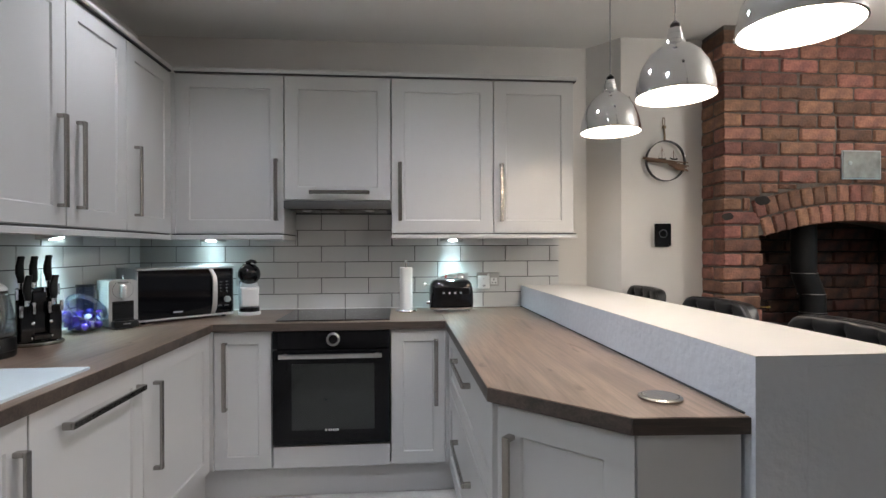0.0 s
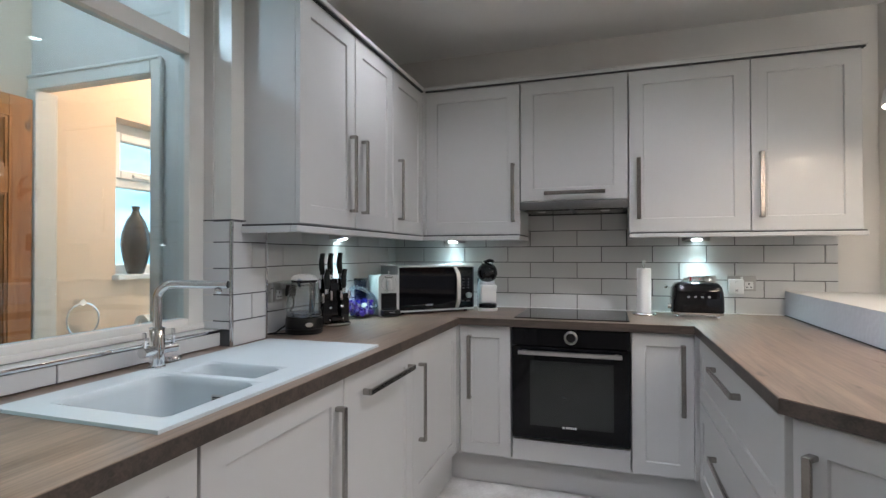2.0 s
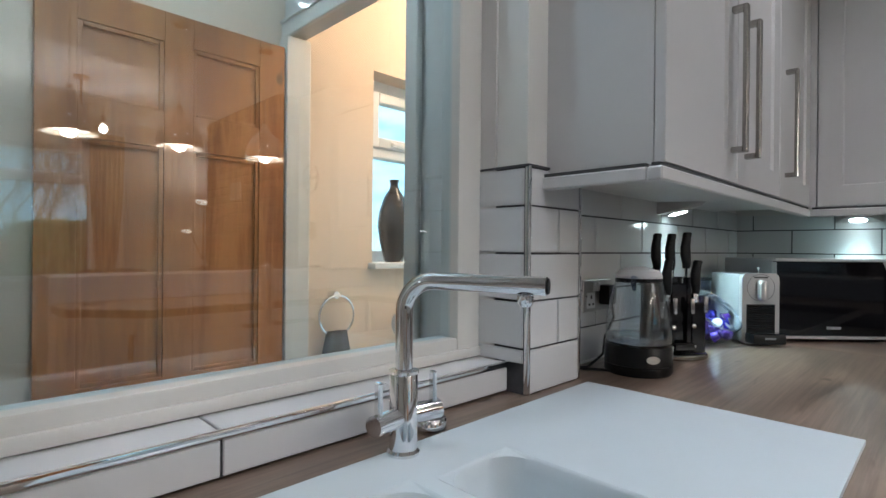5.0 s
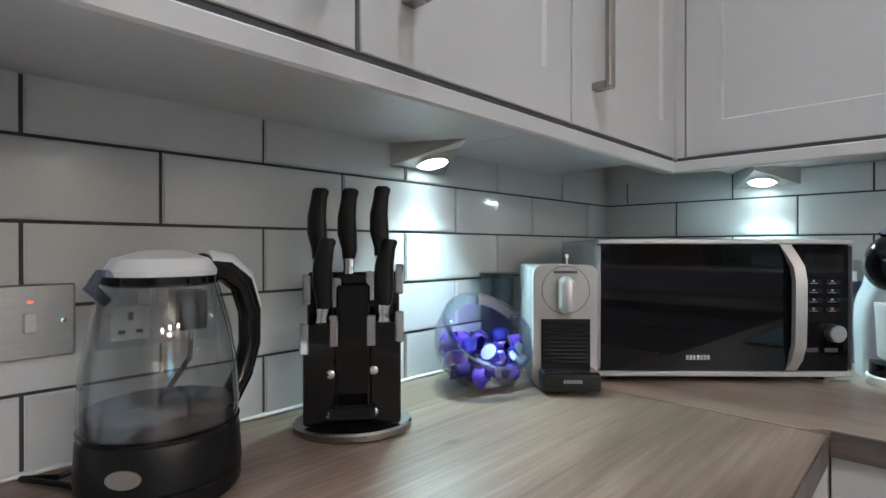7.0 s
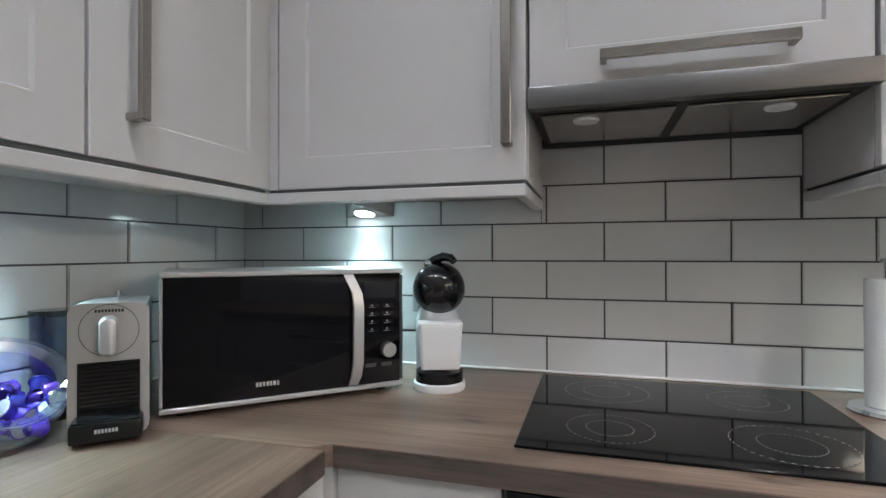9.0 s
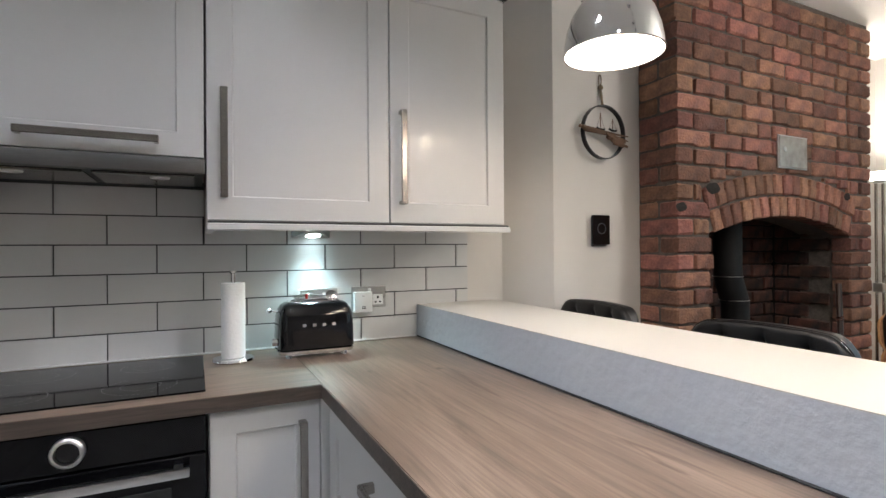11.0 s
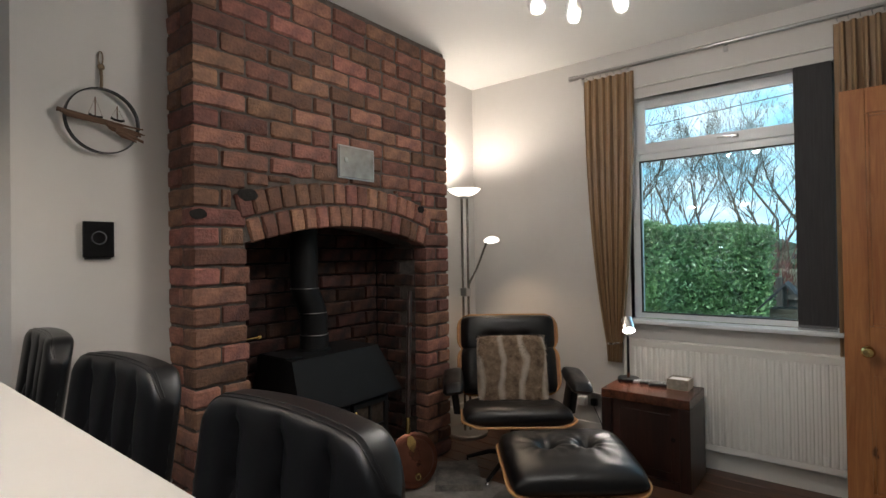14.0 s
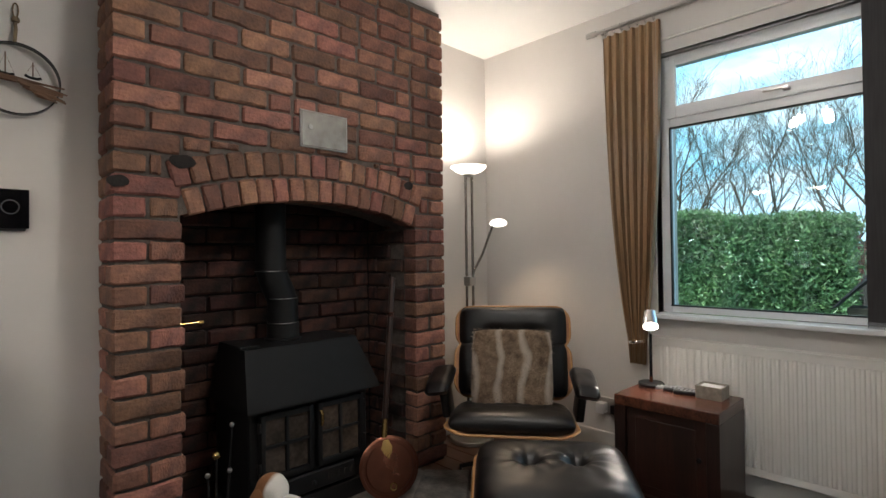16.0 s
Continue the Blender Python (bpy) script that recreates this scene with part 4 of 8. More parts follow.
def pendant(x, y):
    p = thing("pendant_lamp", (x, y, 1.825), "polished chrome bell pendant lamp hanging over the bar", "pendant lamp", "pendants over the bar")
    z0 = 1.825
    prof = [(0.136, 0), (0.135, 0.02), (0.128, 0.06), (0.113, 0.105), (0.088, 0.145), (0.058, 0.172), (0.034, 0.185)]
    outer = [(r, z0 + h) for r, h in prof]
    inner = [(r - 0.003, z0 + h - 0.001) for r, h in prof]
    bm = bmesh.new()
    seg = 48
    rings = []
    for r, z in outer:
        rings.append([bm.verts.new((x + r * math.cos(2 * math.pi * i / seg), y + r * math.sin(2 * math.pi * i / seg), z)) for i in range(seg)])
    for a, b in zip(rings, rings[1:]):
        for i in range(seg):
            bm.faces.new((a[i], a[(i + 1) % seg], b[(i + 1) % seg], b[i]))
    part("shade", bm, M["chrome"], p, "polished chrome bell shade")
    part("shade_lining", lathe([(r, z) for r, z in inner] , (x, y, 0), seg=48), M["shade_in"], p, "bright white inside of the shade")
    part("rim", tube([(x + 0.136 * math.cos(k * math.pi / 24), y + 0.136 * math.sin(k * math.pi / 24), z0) for k in range(48)], 0.002, 6, closed=True), M["chrome"], p)
    part("diffuser", lathe([(0.0, z0 + 0.03), (0.125, z0 + 0.03), (0.125, z0 + 0.032), (0, z0 + 0.032)], (x, y, 0), seg=40), M["lit"], p, "glowing white diffuser").visible_shadow = False
    part("neck", lathe([(0.036, z0 + 0.183), (0.034, z0 + 0.195), (0.027, z0 + 0.2), (0.027, z0 + 0.22), (0.022, z0 + 0.224), (0.022, z0 + 0.24), (0.0, z0 + 0.243)], (x, y, 0)), M["chrome"], p, "stepped chrome neck")
    part("cap", lathe([(0.017, z0 + 0.24), (0.017, z0 + 0.255), (0.006, z0 + 0.268), (0, z0 + 0.27)], (x, y, 0), 16), M["black"], p)
    part("cord", tube([(x, y, z0 + 0.26), (x, y, CEIL - 0.02)], 0.0028, 6), M["bluegrey"], p, "thin grey cord")
    part("ceiling_rose", lathe([(0.0, CEIL - 0.03), (0.05, CEIL - 0.025), (0.055, CEIL - 0.001), (0, CEIL - 0.001)], (x, y, 0)), M["chrome"], p)
    for h in (0.125, 0.15, 0.1):
        r = 0.1365 - (h - 0.0) * 0.32
        for a in (2.6, -0.6):
            bm = bmesh.new()
            bmesh.ops.create_icosphere(bm, subdivisions=1, radius=0.004, matrix=Matrix.Translation((x + r * 0.95 * math.cos(a), y + r * 0.95 * math.sin(a), z0 + h)))
            part("vent_hole", bm, M["black"], p, "tiny dark vent hole")


for x, y in PENDANTS:
    pendant(x, y)


def rrect(x0, x1, y0, y1, r, z, n=5):
    pts = []
    for cx, cy, a in ((x1 - r, y1 - r, 0), (x0 + r, y1 - r, 90), (x0 + r, y0 + r, 180), (x1 - r, y0 + r, 270)):
        for k in range(n + 1):
            w = radians(a + 90 * k / n)
            pts.append((cx + r * math.cos(w), cy + r * math.sin(w), z))
    return pts


def loft(loops, cap0=False, cap1=False, bm=None):
    bm = bm or bmesh.new()
    vs = [[bm.verts.new(p) for p in lp] for lp in loops]
    for a, b in zip(vs, vs[1:]):
        for i in range(len(a)):
            j = (i + 1) % len(a)
            bm.faces.new((a[i], a[j], b[j], b[i]))
    if cap0:
        bm.faces.new(vs[0][::-1])
    if cap1:
        bm.faces.new(vs[-1])
    return bm


def sink():
    s = thing("sink", (-0.57, 1.54, 0.915), "white composite one and a half bowl sink with a drainer", "sink")
    X0, X1, Y0, Y1 = -0.808, -0.325, 1.05, 2.035
    z = 0.918
    b1, b2 = (-0.718, -0.375, 1.115, 1.425), (-0.70, -0.42, 1.452, 1.60)
    bm = boxes((X0, X1, Y0, b1[2], 0.906, z), (X0, b1[0], b1[2], b2[3], 0.906, z), (b1[1], X1, b1[2], b1[3], 0.906, z), (b1[0], b1[1], b1[3], b2[2], 0.906, z),
               (b2[1], X1, b1[3], b2[3], 0.906, z - 0.0001), (b1[0], b2[0], b2[2], b2[3], 0.906, z), (X0, X1, b2[3], Y1, 0.906, z))
    part("rim", bm, M["sink"], s, "flat white rim and drainer")
    for nm, b, d in (("main_bowl", b1, 0.175), ("half_bowl", b2, 0.12)):
        lo = loft([rrect(*b, 0.002, z + 0.0004), rrect(b[0] + 0.004, b[1] - 0.004, b[2] + 0.004, b[3] - 0.004, 0.045, z - 0.004), rrect(b[0] + 0.008, b[1] - 0.008, b[2] + 0.008, b[3] - 0.008, 0.045, z - 0.02),
                   rrect(b[0] + 0.018, b[1] - 0.018, b[2] + 0.018, b[3] - 0.018, 0.05, z - d + 0.02), rrect(b[0] + 0.04, b[1] - 0.04, b[2] + 0.04, b[3] - 0.04, 0.03, z - d)], cap1=True)
        part(nm, lo, M["sink"], s)
        cx, cy = (b[0] + b[1]) / 2, (b[2] + b[3]) / 2
        part("waste", lathe([(0, z - d + 0.004), (0.03, z - d + 0.004), (0.036, z - d + 0.001), (0, z - d + 0.001)], (cx, cy, 0)), M["chrome"], s, "round chrome waste")
    m = Matrix.Translation((-0.5, 1.404, 0.868)) @ pose(0, 0, 0, 90, 0, 0)
    part("overflow", turned(boxes((-0.022, 0.022, -0.012, 0.012, 0.0, 0.005), bev=0.003), m), M["steelx"], s, "small steel overflow grille")
    part("overflow_slots", turned(boxes((-0.015, 0.015, -0.007, -0.004, 0.004, 0.0062), (-0.015, 0.015, -0.001, 0.002, 0.004, 0.0062), (-0.015, 0.015, 0.004, 0.007, 0.004, 0.0062)), m), M["black"], s)


sink()


def tap():
    x, y = -0.79, 1.475
    t = thing("tap", (x, y, 0.918), "polished chrome kitchen tap with an angled tubular spout", "tap")
    part("body", lathe([(0.024, 0.914), (0.024, 0.922), (0.0205, 0.926), (0.0205, 1.032), (0.018, 1.036), (0.0, 1.036)], (x, y, 0), 32), M["chrome"], t)
    part("collar", lathe([(0.0205, 1.033), (0.0215, 1.034), (0.0215, 1.038), (0.0135, 1.040)], (x, y, 0), 32), M["chrome"], t)
    e = Vector((-0.602, 1.556, 1.166))
    d = (e - Vector((x, y, 1.168))).normalized()
    pts = [(x, y, 1.036), (x, y, 1.12)]
    for k in range(9):
        w = radians(90 * k / 8)
        pts.append((x + d.x * 0.045 * (1 - math.cos(w)), y + d.y * 0.045 * (1 - math.cos(w)), 1.123 + 0.045 * math.sin(w)))
    pts.append(tuple(e))
    part("spout", tube(pts, 0.0125, 24), M["chrome"], t, "bent chrome spout")
    part("spout_end", tube([e, e + d * 0.003], 0.0105, 20), M["black"], t)
    n = e - d * 0.028
    part("nozzle", lathe([(0.011, n.z - 0.014), (0.011, n.z - 0.022), (0.007, n.z - 0.028), (0, n.z - 0.028)], (n.x, n.y, 0), 16), M["chrome"], t)
    for s in (-1, 1):
        o = Vector((x, y, 0.972))
        dr = Vector((0.15, s * 0.99, 0)).normalized()
        part("valve", tube([o, o + dr * 0.03, o + dr * 0.031, o + dr * 0.062], 0.0145, 22), M["chrome"], t, "round chrome valve body")
        q = o + dr * 0.052
        part("lever", boxes((q.x - 0.006, q.x + 0.006, q.y - 0.004, q.y + 0.004, q.z + 0.01, q.z + 0.058), bev=0.002), M["chrome"], t, "flat upright chrome lever")


tap()
w = thing("plug_cover", (-0.84, 1.58, WT), "small round chrome sink control on the worktop", "sink control")
part("disc", lathe([(0, 0.911), (0.022, 0.911), (0.03, 0.916), (0.03, 0.926), (0.026, 0.932), (0, 0.932)], (-0.85, 1.585, 0)), M["chrome"], w)

k = thing("worktop_socket", (1.303, 1.563, WT), "round chrome pop-up socket set in the oak worktop", "socket")
part("ring", lathe([(0.044, WT), (0.053, WT + 0.001), (0.053, WT + 0.006), (0.045, WT + 0.009), (0.044, WT + 0.006)], (1.303, 1.563, 0), 36), M["handle"], k)
part("lid", lathe([(0, WT + 0.001), (0.0445, WT + 0.001), (0.0435, WT + 0.009), (0, WT + 0.010)], (1.303, 1.563, 0), 36), M["handle"], k)


def kettle():
    x, y = -0.788, 2.247
    z = WT
    t = thing("kettle", (x, y, z), "glass electric kettle with a black base and white-topped handle", "kettle")
    part("base", lathe([(0, z), (0.074, z), (0.078, z + 0.006), (0.078, z + 0.02), (0.076, z + 0.022), (0.079, z + 0.024), (0.077, z + 0.062), (0.074, z + 0.068), (0, z + 0.068)], (x, y, 0), 40), M["black"], t)
    g = [(0.0745, 0.068), (0.0765, 0.09), (0.074, 0.13), (0.067, 0.17), (0.058, 0.205), (0.052, 0.225)]
    part("jug", lathe([(r, z + h) for r, h in g] + [(r - 0.003, z + h) for r, h in g[::-1]], (x, y, 0), 44), M["glass"], t, "clear glass jug")
    part("water", lathe([(0, z + 0.069), (0.0715, z + 0.069), (0.073, z + 0.088), (0, z + 0.0885)], (x, y, 0), 40), M["smoke"], t, "shallow water in the jug")
    part("level_ring", lathe([(0.0735, z + 0.068), (0.0765, z + 0.068), (0.077, z + 0.072), (0.0735, z + 0.073)], (x, y, 0), 40), M["blackgloss"], t)
    part("lid", lathe([(0.053, z + 0.222), (0.054, z + 0.23), (0.046, z + 0.242), (0.02, z + 0.25), (0, z + 0.251)], (x, y, 0), 36), M["white"], t, "domed white lid")
    part("lid_band", lathe([(0.050, z + 0.214), (0.0545, z + 0.216), (0.0545, z + 0.224), (0.050, z + 0.226)], (x, y, 0), 36), M["blackgloss"], t)
    hx, hy = -0.25, 0.97
    sp = [(-0.045, 0.222), (-0.062, 0.225), (-0.07, 0.216), (-0.055, 0.20)]
    part("spout_lip", tube([(x + hx * a, y + hy * a, z + h) for a, h in sp], 0.009, 10, r1=0.005), M["smoke"], t, "small clear pouring lip")
    hp = [(0.045, 0.232), (0.075, 0.228), (0.1, 0.21), (0.113, 0.175), (0.113, 0.135), (0.102, 0.1), (0.085, 0.075), (0.07, 0.06)]
    part("handle", tube([(x + hx * a, y + hy * a, z + h) for a, h in hp], 0.0155, 12, r1=0.012), M["blackgloss"], t, "curved black handle")
    part("handle_cover", tube([(x + hx * (a + 0.006), y + hy * (a + 0.006), z + h + 0.006) for a, h in hp[:6]], 0.0135, 12, r1=0.007), M["white"], t, "white outer strip of the handle")
    part("badge", turned(lathe([(0, 0), (0.016, 0), (0.016, 0.002), (0, 0.002)], seg=20), Matrix.Translation((x + 0.058, y - 0.0505, z + 0.042)) @ pose(0, 0, 0, 90, 0, 49) @ Matrix.Diagonal((1, 0.55, 1, 1))), M["steelx"], t, "small oval steel badge")
    t.scale = (1.035, 1.035, 1.045)
    c = thing("kettle_cable", (-0.9, 2.3, z), "black kettle plug and cable hanging from the wall socket", "cable")
    part("plug", boxes((XL + 0.012, XL + 0.045, 2.293, 2.337, 1.063, 1.118), bev=0.008, seg=2), M["black"], c)
    part("cable", tube([(XL + 0.04, 2.315, 1.07), (XL + 0.05, 2.31, 1.03), (XL + 0.04, 2.28, 0.98), (XL + 0.055, 2.24, 0.94), (XL + 0.05, 2.17, 0.916), (XL + 0.02, 2.14, 0.914), (XL + 0.07, 2.17, 0.914), (-0.82, 2.19, 0.914)], 0.0035, 8), M["black"], c)


kettle()


def knife_block():
    t = thing("knife_block", (0, 0, 0), "smoked acrylic knife stand with five black-handled knives", "knife block")
    part("base_plate", turned(lathe([(0, 0), (0.082, 0), (0.086, 0.003), (0.086, 0.011), (0.083, 0.014), (0, 0.014)], seg=44), Matrix.Diagonal((1, 0.8, 1, 1))), M["handle"], t, "oval polished steel base")
    part("back_panel", boxes((-0.068, 0.068, 0.012, 0.03, 0.015, 0.228), bev=0.004), M["blackgloss"], t, "tall smoked back panel")
    for s in (-1, 1):
        part("front_panel", boxes((s * 0.046 - 0.022, s * 0.046 + 0.022, -0.034, -0.028, 0.015, 0.158), bev=0.003), M["blackgloss"], t, "low smoked front panel")
    part("centre_panel", boxes((-0.024, 0.024, -0.012, -0.006, 0.015, 0.21), bev=0.003), M["blackgloss"], t)
    for x, y, z in ((-0.066, -0.036, 0.115), (-0.026, -0.036, 0.125), (0.026, -0.036, 0.125), (0.066, -0.036, 0.13), (-0.068, 0.006, 0.18), (-0.024, 0.004, 0.175), (0.024, 0.004, 0.185), (0.068, 0.006, 0.195)):
        part("steel_spine", boxes((x - 0.006, x + 0.006, y - 0.003, y + 0.004, z, z + 0.045), bev=0.002), M["chrome"], t, "polished steel clip")
    for x, z in ((-0.03, 0.088), (0.03, 0.092), (-0.03, 0.03), (0.03, 0.034)):
        part("stud", turned(lathe([(0, 0), (0.006, 0), (0.006, 0.003), (0.002, 0.005), (0, 0.005)], seg=12), Matrix.Translation((x, -0.035, z)) @ pose(0, 0, 0, 90)), M["chrome"], t)
    part("crossbar", boxes((-0.032, 0.032, -0.044, -0.036, 0.022, 0.045), bev=0.004), M["blackgloss"], t)

    def knife(x, y, z, h, lean):
        m = Matrix.Translation((x, y, z)) @ pose(0, 0, 0, 0, lean, 0)
        n = part("bolster", turned(loft([rrect(-0.010, 0.010, -0.007, 0.007, 0.005, 0, 2), rrect(-0.008, 0.008, -0.006, 0.006, 0.004, 0.012, 2), rrect(-0.009, 0.009, -0.0065, 0.0065, 0.004, 0.026, 2)], True, True), m), M["chrome"], t, "polished steel bolster")
        loops = []
        for q, w, dx in ((0, 0.0095, 0), (0.12, 0.0115, 0.001), (0.35, 0.0145, -0.003), (0.6, 0.0135, -0.004), (0.85, 0.0115, -0.001), (0.96, 0.0125, 0.001), (1.0, 0.009, 0.001)):
            loops.append(rrect(-w + dx, w + dx, -0.009, 0.009, 0.0075, 0.026 + q * h, 3))
        part("knife_handle", turned(loft(loops, True, True), m), M["black"], t, "curved matt black knife handle")
    for x in (-0.052, -0.008, 0.04):
        knife(x, 0.02, 0.222 if x < 0 else 0.226, 0.105, 1)
    knife(-0.043, -0.018, 0.152, 0.1, 3)
    knife(0.043, -0.018, 0.156, 0.095, 4)
    t.matrix_basis = pose(-0.79, 2.505, WT, 0, 0, 52)


knife_block()


def capsule_bowl():
    t = thing("capsule_bowl", (0, 0, 0), "tilted clear plastic bowl filled with purple coffee capsules", "bowl")
    R = 0.094
    tilt = pose(0, 0, 0.088, 42, 0, 0)
    prof = []
    for k in range(11):
        w = -80 + k * 9.8
        prof.append((R * math.cos(radians(w)), R * math.sin(radians(w))))
    inner = [(r - 0.003, z) for r, z in prof[::-1]]
    part("bowl", turned(lathe(prof + [(prof[-1][0] + 0.002, prof[-1][1] + 0.003)] + inner, seg=44), tilt), M["glassblue"], t, "clear plastic shell")
    part("rim", turned(tube([((R * math.cos(radians(18)) + 0.001) * math.cos(2 * math.pi * k / 44), (R * math.cos(radians(18)) + 0.001) * math.sin(2 * math.pi * k / 44), R * math.sin(radians(18)) + 0.002) for k in range(44)], 0.0034, 8, closed=True), tilt), M["rimglass"], t, "thick clear rim")
    part("inner_lip", turned(lathe([(0.0885, 0.029), (0.074, 0.019), (0.072, 0.021), (0.0875, 0.0315)], seg=44), tilt), M["rimglass"], t, "inward sloping clear lip")
    rnd = random.Random(5)
    spots = []
    for z, n in ((0.030, 5), (0.047, 8), (0.064, 10), (0.081, 10)):
        r = math.sqrt(R * R - (z - 0.088) ** 2) - 0.022
        spots += [(r * math.cos(2 * math.pi * (k + z * 9) / n), r * math.sin(2 * math.pi * (k + z * 9) / n), z) for k in range(n)]
        spots += [(0.45 * r * math.cos(2.1 * k + z * 40), 0.45 * r * math.sin(2.1 * k + z * 40), z) for k in range(3)]
    spots = [(x, y, z) for x, y, z in spots if -0.67 * y + 0.74 * (z - 0.088) < 0.006]
    for i, (x, y, z) in enumerate(spots):
        m = pose(x, y, z, rnd.uniform(0, 360), rnd.uniform(0, 360), rnd.uniform(0, 360))
        c = part("capsule", lathe([(0.009, -0.012), (0.012, -0.009), (0.0155, 0.008), (0.0185, 0.009), (0.0185, 0.011), (0.0, 0.0115)], m=m, seg=14), M["purple"], t, "purple foil coffee capsule")
        part("capsule_lid", lathe([(0.0, 0.0118), (0.0165, 0.0118), (0.016, 0.0126), (0, 0.0128)], m=m, seg=14), M["silver"] if i % 3 else M["purple"], c, "round foil lid")
    t.matrix_basis = pose(-0.80, 2.815, WT, 0, 0, 74)


M["rimplastic"] = mat("rim_plastic", (0.50, 0.62, 0.80), 0.12, var=0.1, spec=0.8)
M["glassblue"] = clear("bluish_clear_plastic", (0.955, 0.97, 1.0), thin=True, ior=1.5)
M["rimglass"] = clear("thick_clear_plastic", (0.80, 0.88, 0.98), thin=True, ior=2.3)
capsule_bowl()

t = thing("storage_jar", (-0.876, 2.955, WT), "tall smoked plastic water tank behind the coffee machine", "jar")
part("jar_body", lathe([(0.036, WT + 0.03), (0.037, WT + 0.2), (0.034, WT + 0.2), (0.033, WT + 0.032)], (-0.876, 2.955, 0), 30), M["smoke"], t)
part("jar_foot", lathe([(0, WT), (0.038, WT), (0.038, WT + 0.03), (0, WT + 0.031)], (-0.876, 2.955, 0), 30), M["blackgloss"], t)
part("jar_lid", lathe([(0.037, WT + 0.198), (0.039, WT + 0.2), (0.039, WT + 0.209), (0, WT + 0.211)], (-0.876, 2.955, 0), 30), M["blackgloss"], t)


def espresso():
    t = thing("capsule_machine", (0, 0, 0), "slim silver capsule coffee machine with a black drip tray", "coffee machine")
    w, h, d = 0.060, 0.232, 0.21
    part("front_shell", turned(loft([rrect(-w, w, 0, h, 0.018, 0, 5), rrect(-w, w, 0, h, 0.018, 0.018, 5)], True, True), pose(0, 0, 0, 90) @ Matrix.Translation((0, 0, -0.018))), M["silverpaint"], t, "silver painted front")
    part("body", boxes((-w + 0.004, w - 0.004, 0.019, d, 0.004, h - 0.004), bev=0.008, seg=2), M["bluegrey"], t, "grey machine body")
    part("grille_back", boxes((-0.046, 0.046, -0.0015, 0.001, 0.03, 0.131), bev=0.0005), M["black"], t)
    for i in range(11):
        part("grille_slat", boxes((-0.043, 0.043, -0.004, -0.0015, 0.05 + i * 0.0073, 0.0537 + i * 0.0073)), M["blackgloss"], t)
    m = Matrix.Translation((0, -0.0005, 0.185)) @ pose(0, 0, 0, 90)
    part("dial_groove", lathe([(0.0438, 0), (0.0448, 0.0002), (0.0448, 0.0004), (0.0438, 0.0004)], m=m, seg=44), M["black"], t)
    part("lever", turned(loft([rrect(-0.014, 0.014, -0.038, 0.030, 0.0135, 0, 6), rrect(-0.0145, 0.0145, -0.040, 0.029, 0.0135, 0.014, 6), rrect(-0.012, 0.012, -0.038, 0.025, 0.0115, 0.022, 6), rrect(-0.007, 0.007, -0.034, 0.018, 0.0065, 0.025, 6)], True, True), Matrix.Translation((0, 0.001, 0.181)) @ pose(0, 0, 0, 90)), M["silverpaint"], t, "rounded silver lever")
    part("drip_tray", boxes((-0.052, 0.052, -0.052, -0.002, 0.008, 0.040), bev=0.006, seg=2), M["black"], t, "black drip tray")
    part("tray_grid", boxes((-0.048, 0.048, -0.048, -0.006, 0.0405, 0.0425), bev=0.0008), M["blackgloss"], t)
    part("mark", bars(mark(-0.022, 0.216, 0.044, 0.005, 9), -0.0002), M["black"], t, "tiny dark maker's mark")
    part("tray_mark", bars(mark(-0.016, 0.024, 0.034, 0.006, 7), -0.0522), M["bluegrey"], t, "tiny pale maker's mark")
    part("filler_knob", lathe([(0.002, h - 0.002), (0.002, h + 0.012), (0.005, h + 0.013), (0.005, h + 0.019), (0, h + 0.02)], (0.01, 0.03, 0), 12), M["chrome"], t)
    t.matrix_basis = pose(-0.672, 2.902, WT, 0, 0, 44)


M["silverpaint"] = mat("silver_paint", (0.47, 0.46, 0.455), 0.35, 0.6, var=0.04)
espresso()


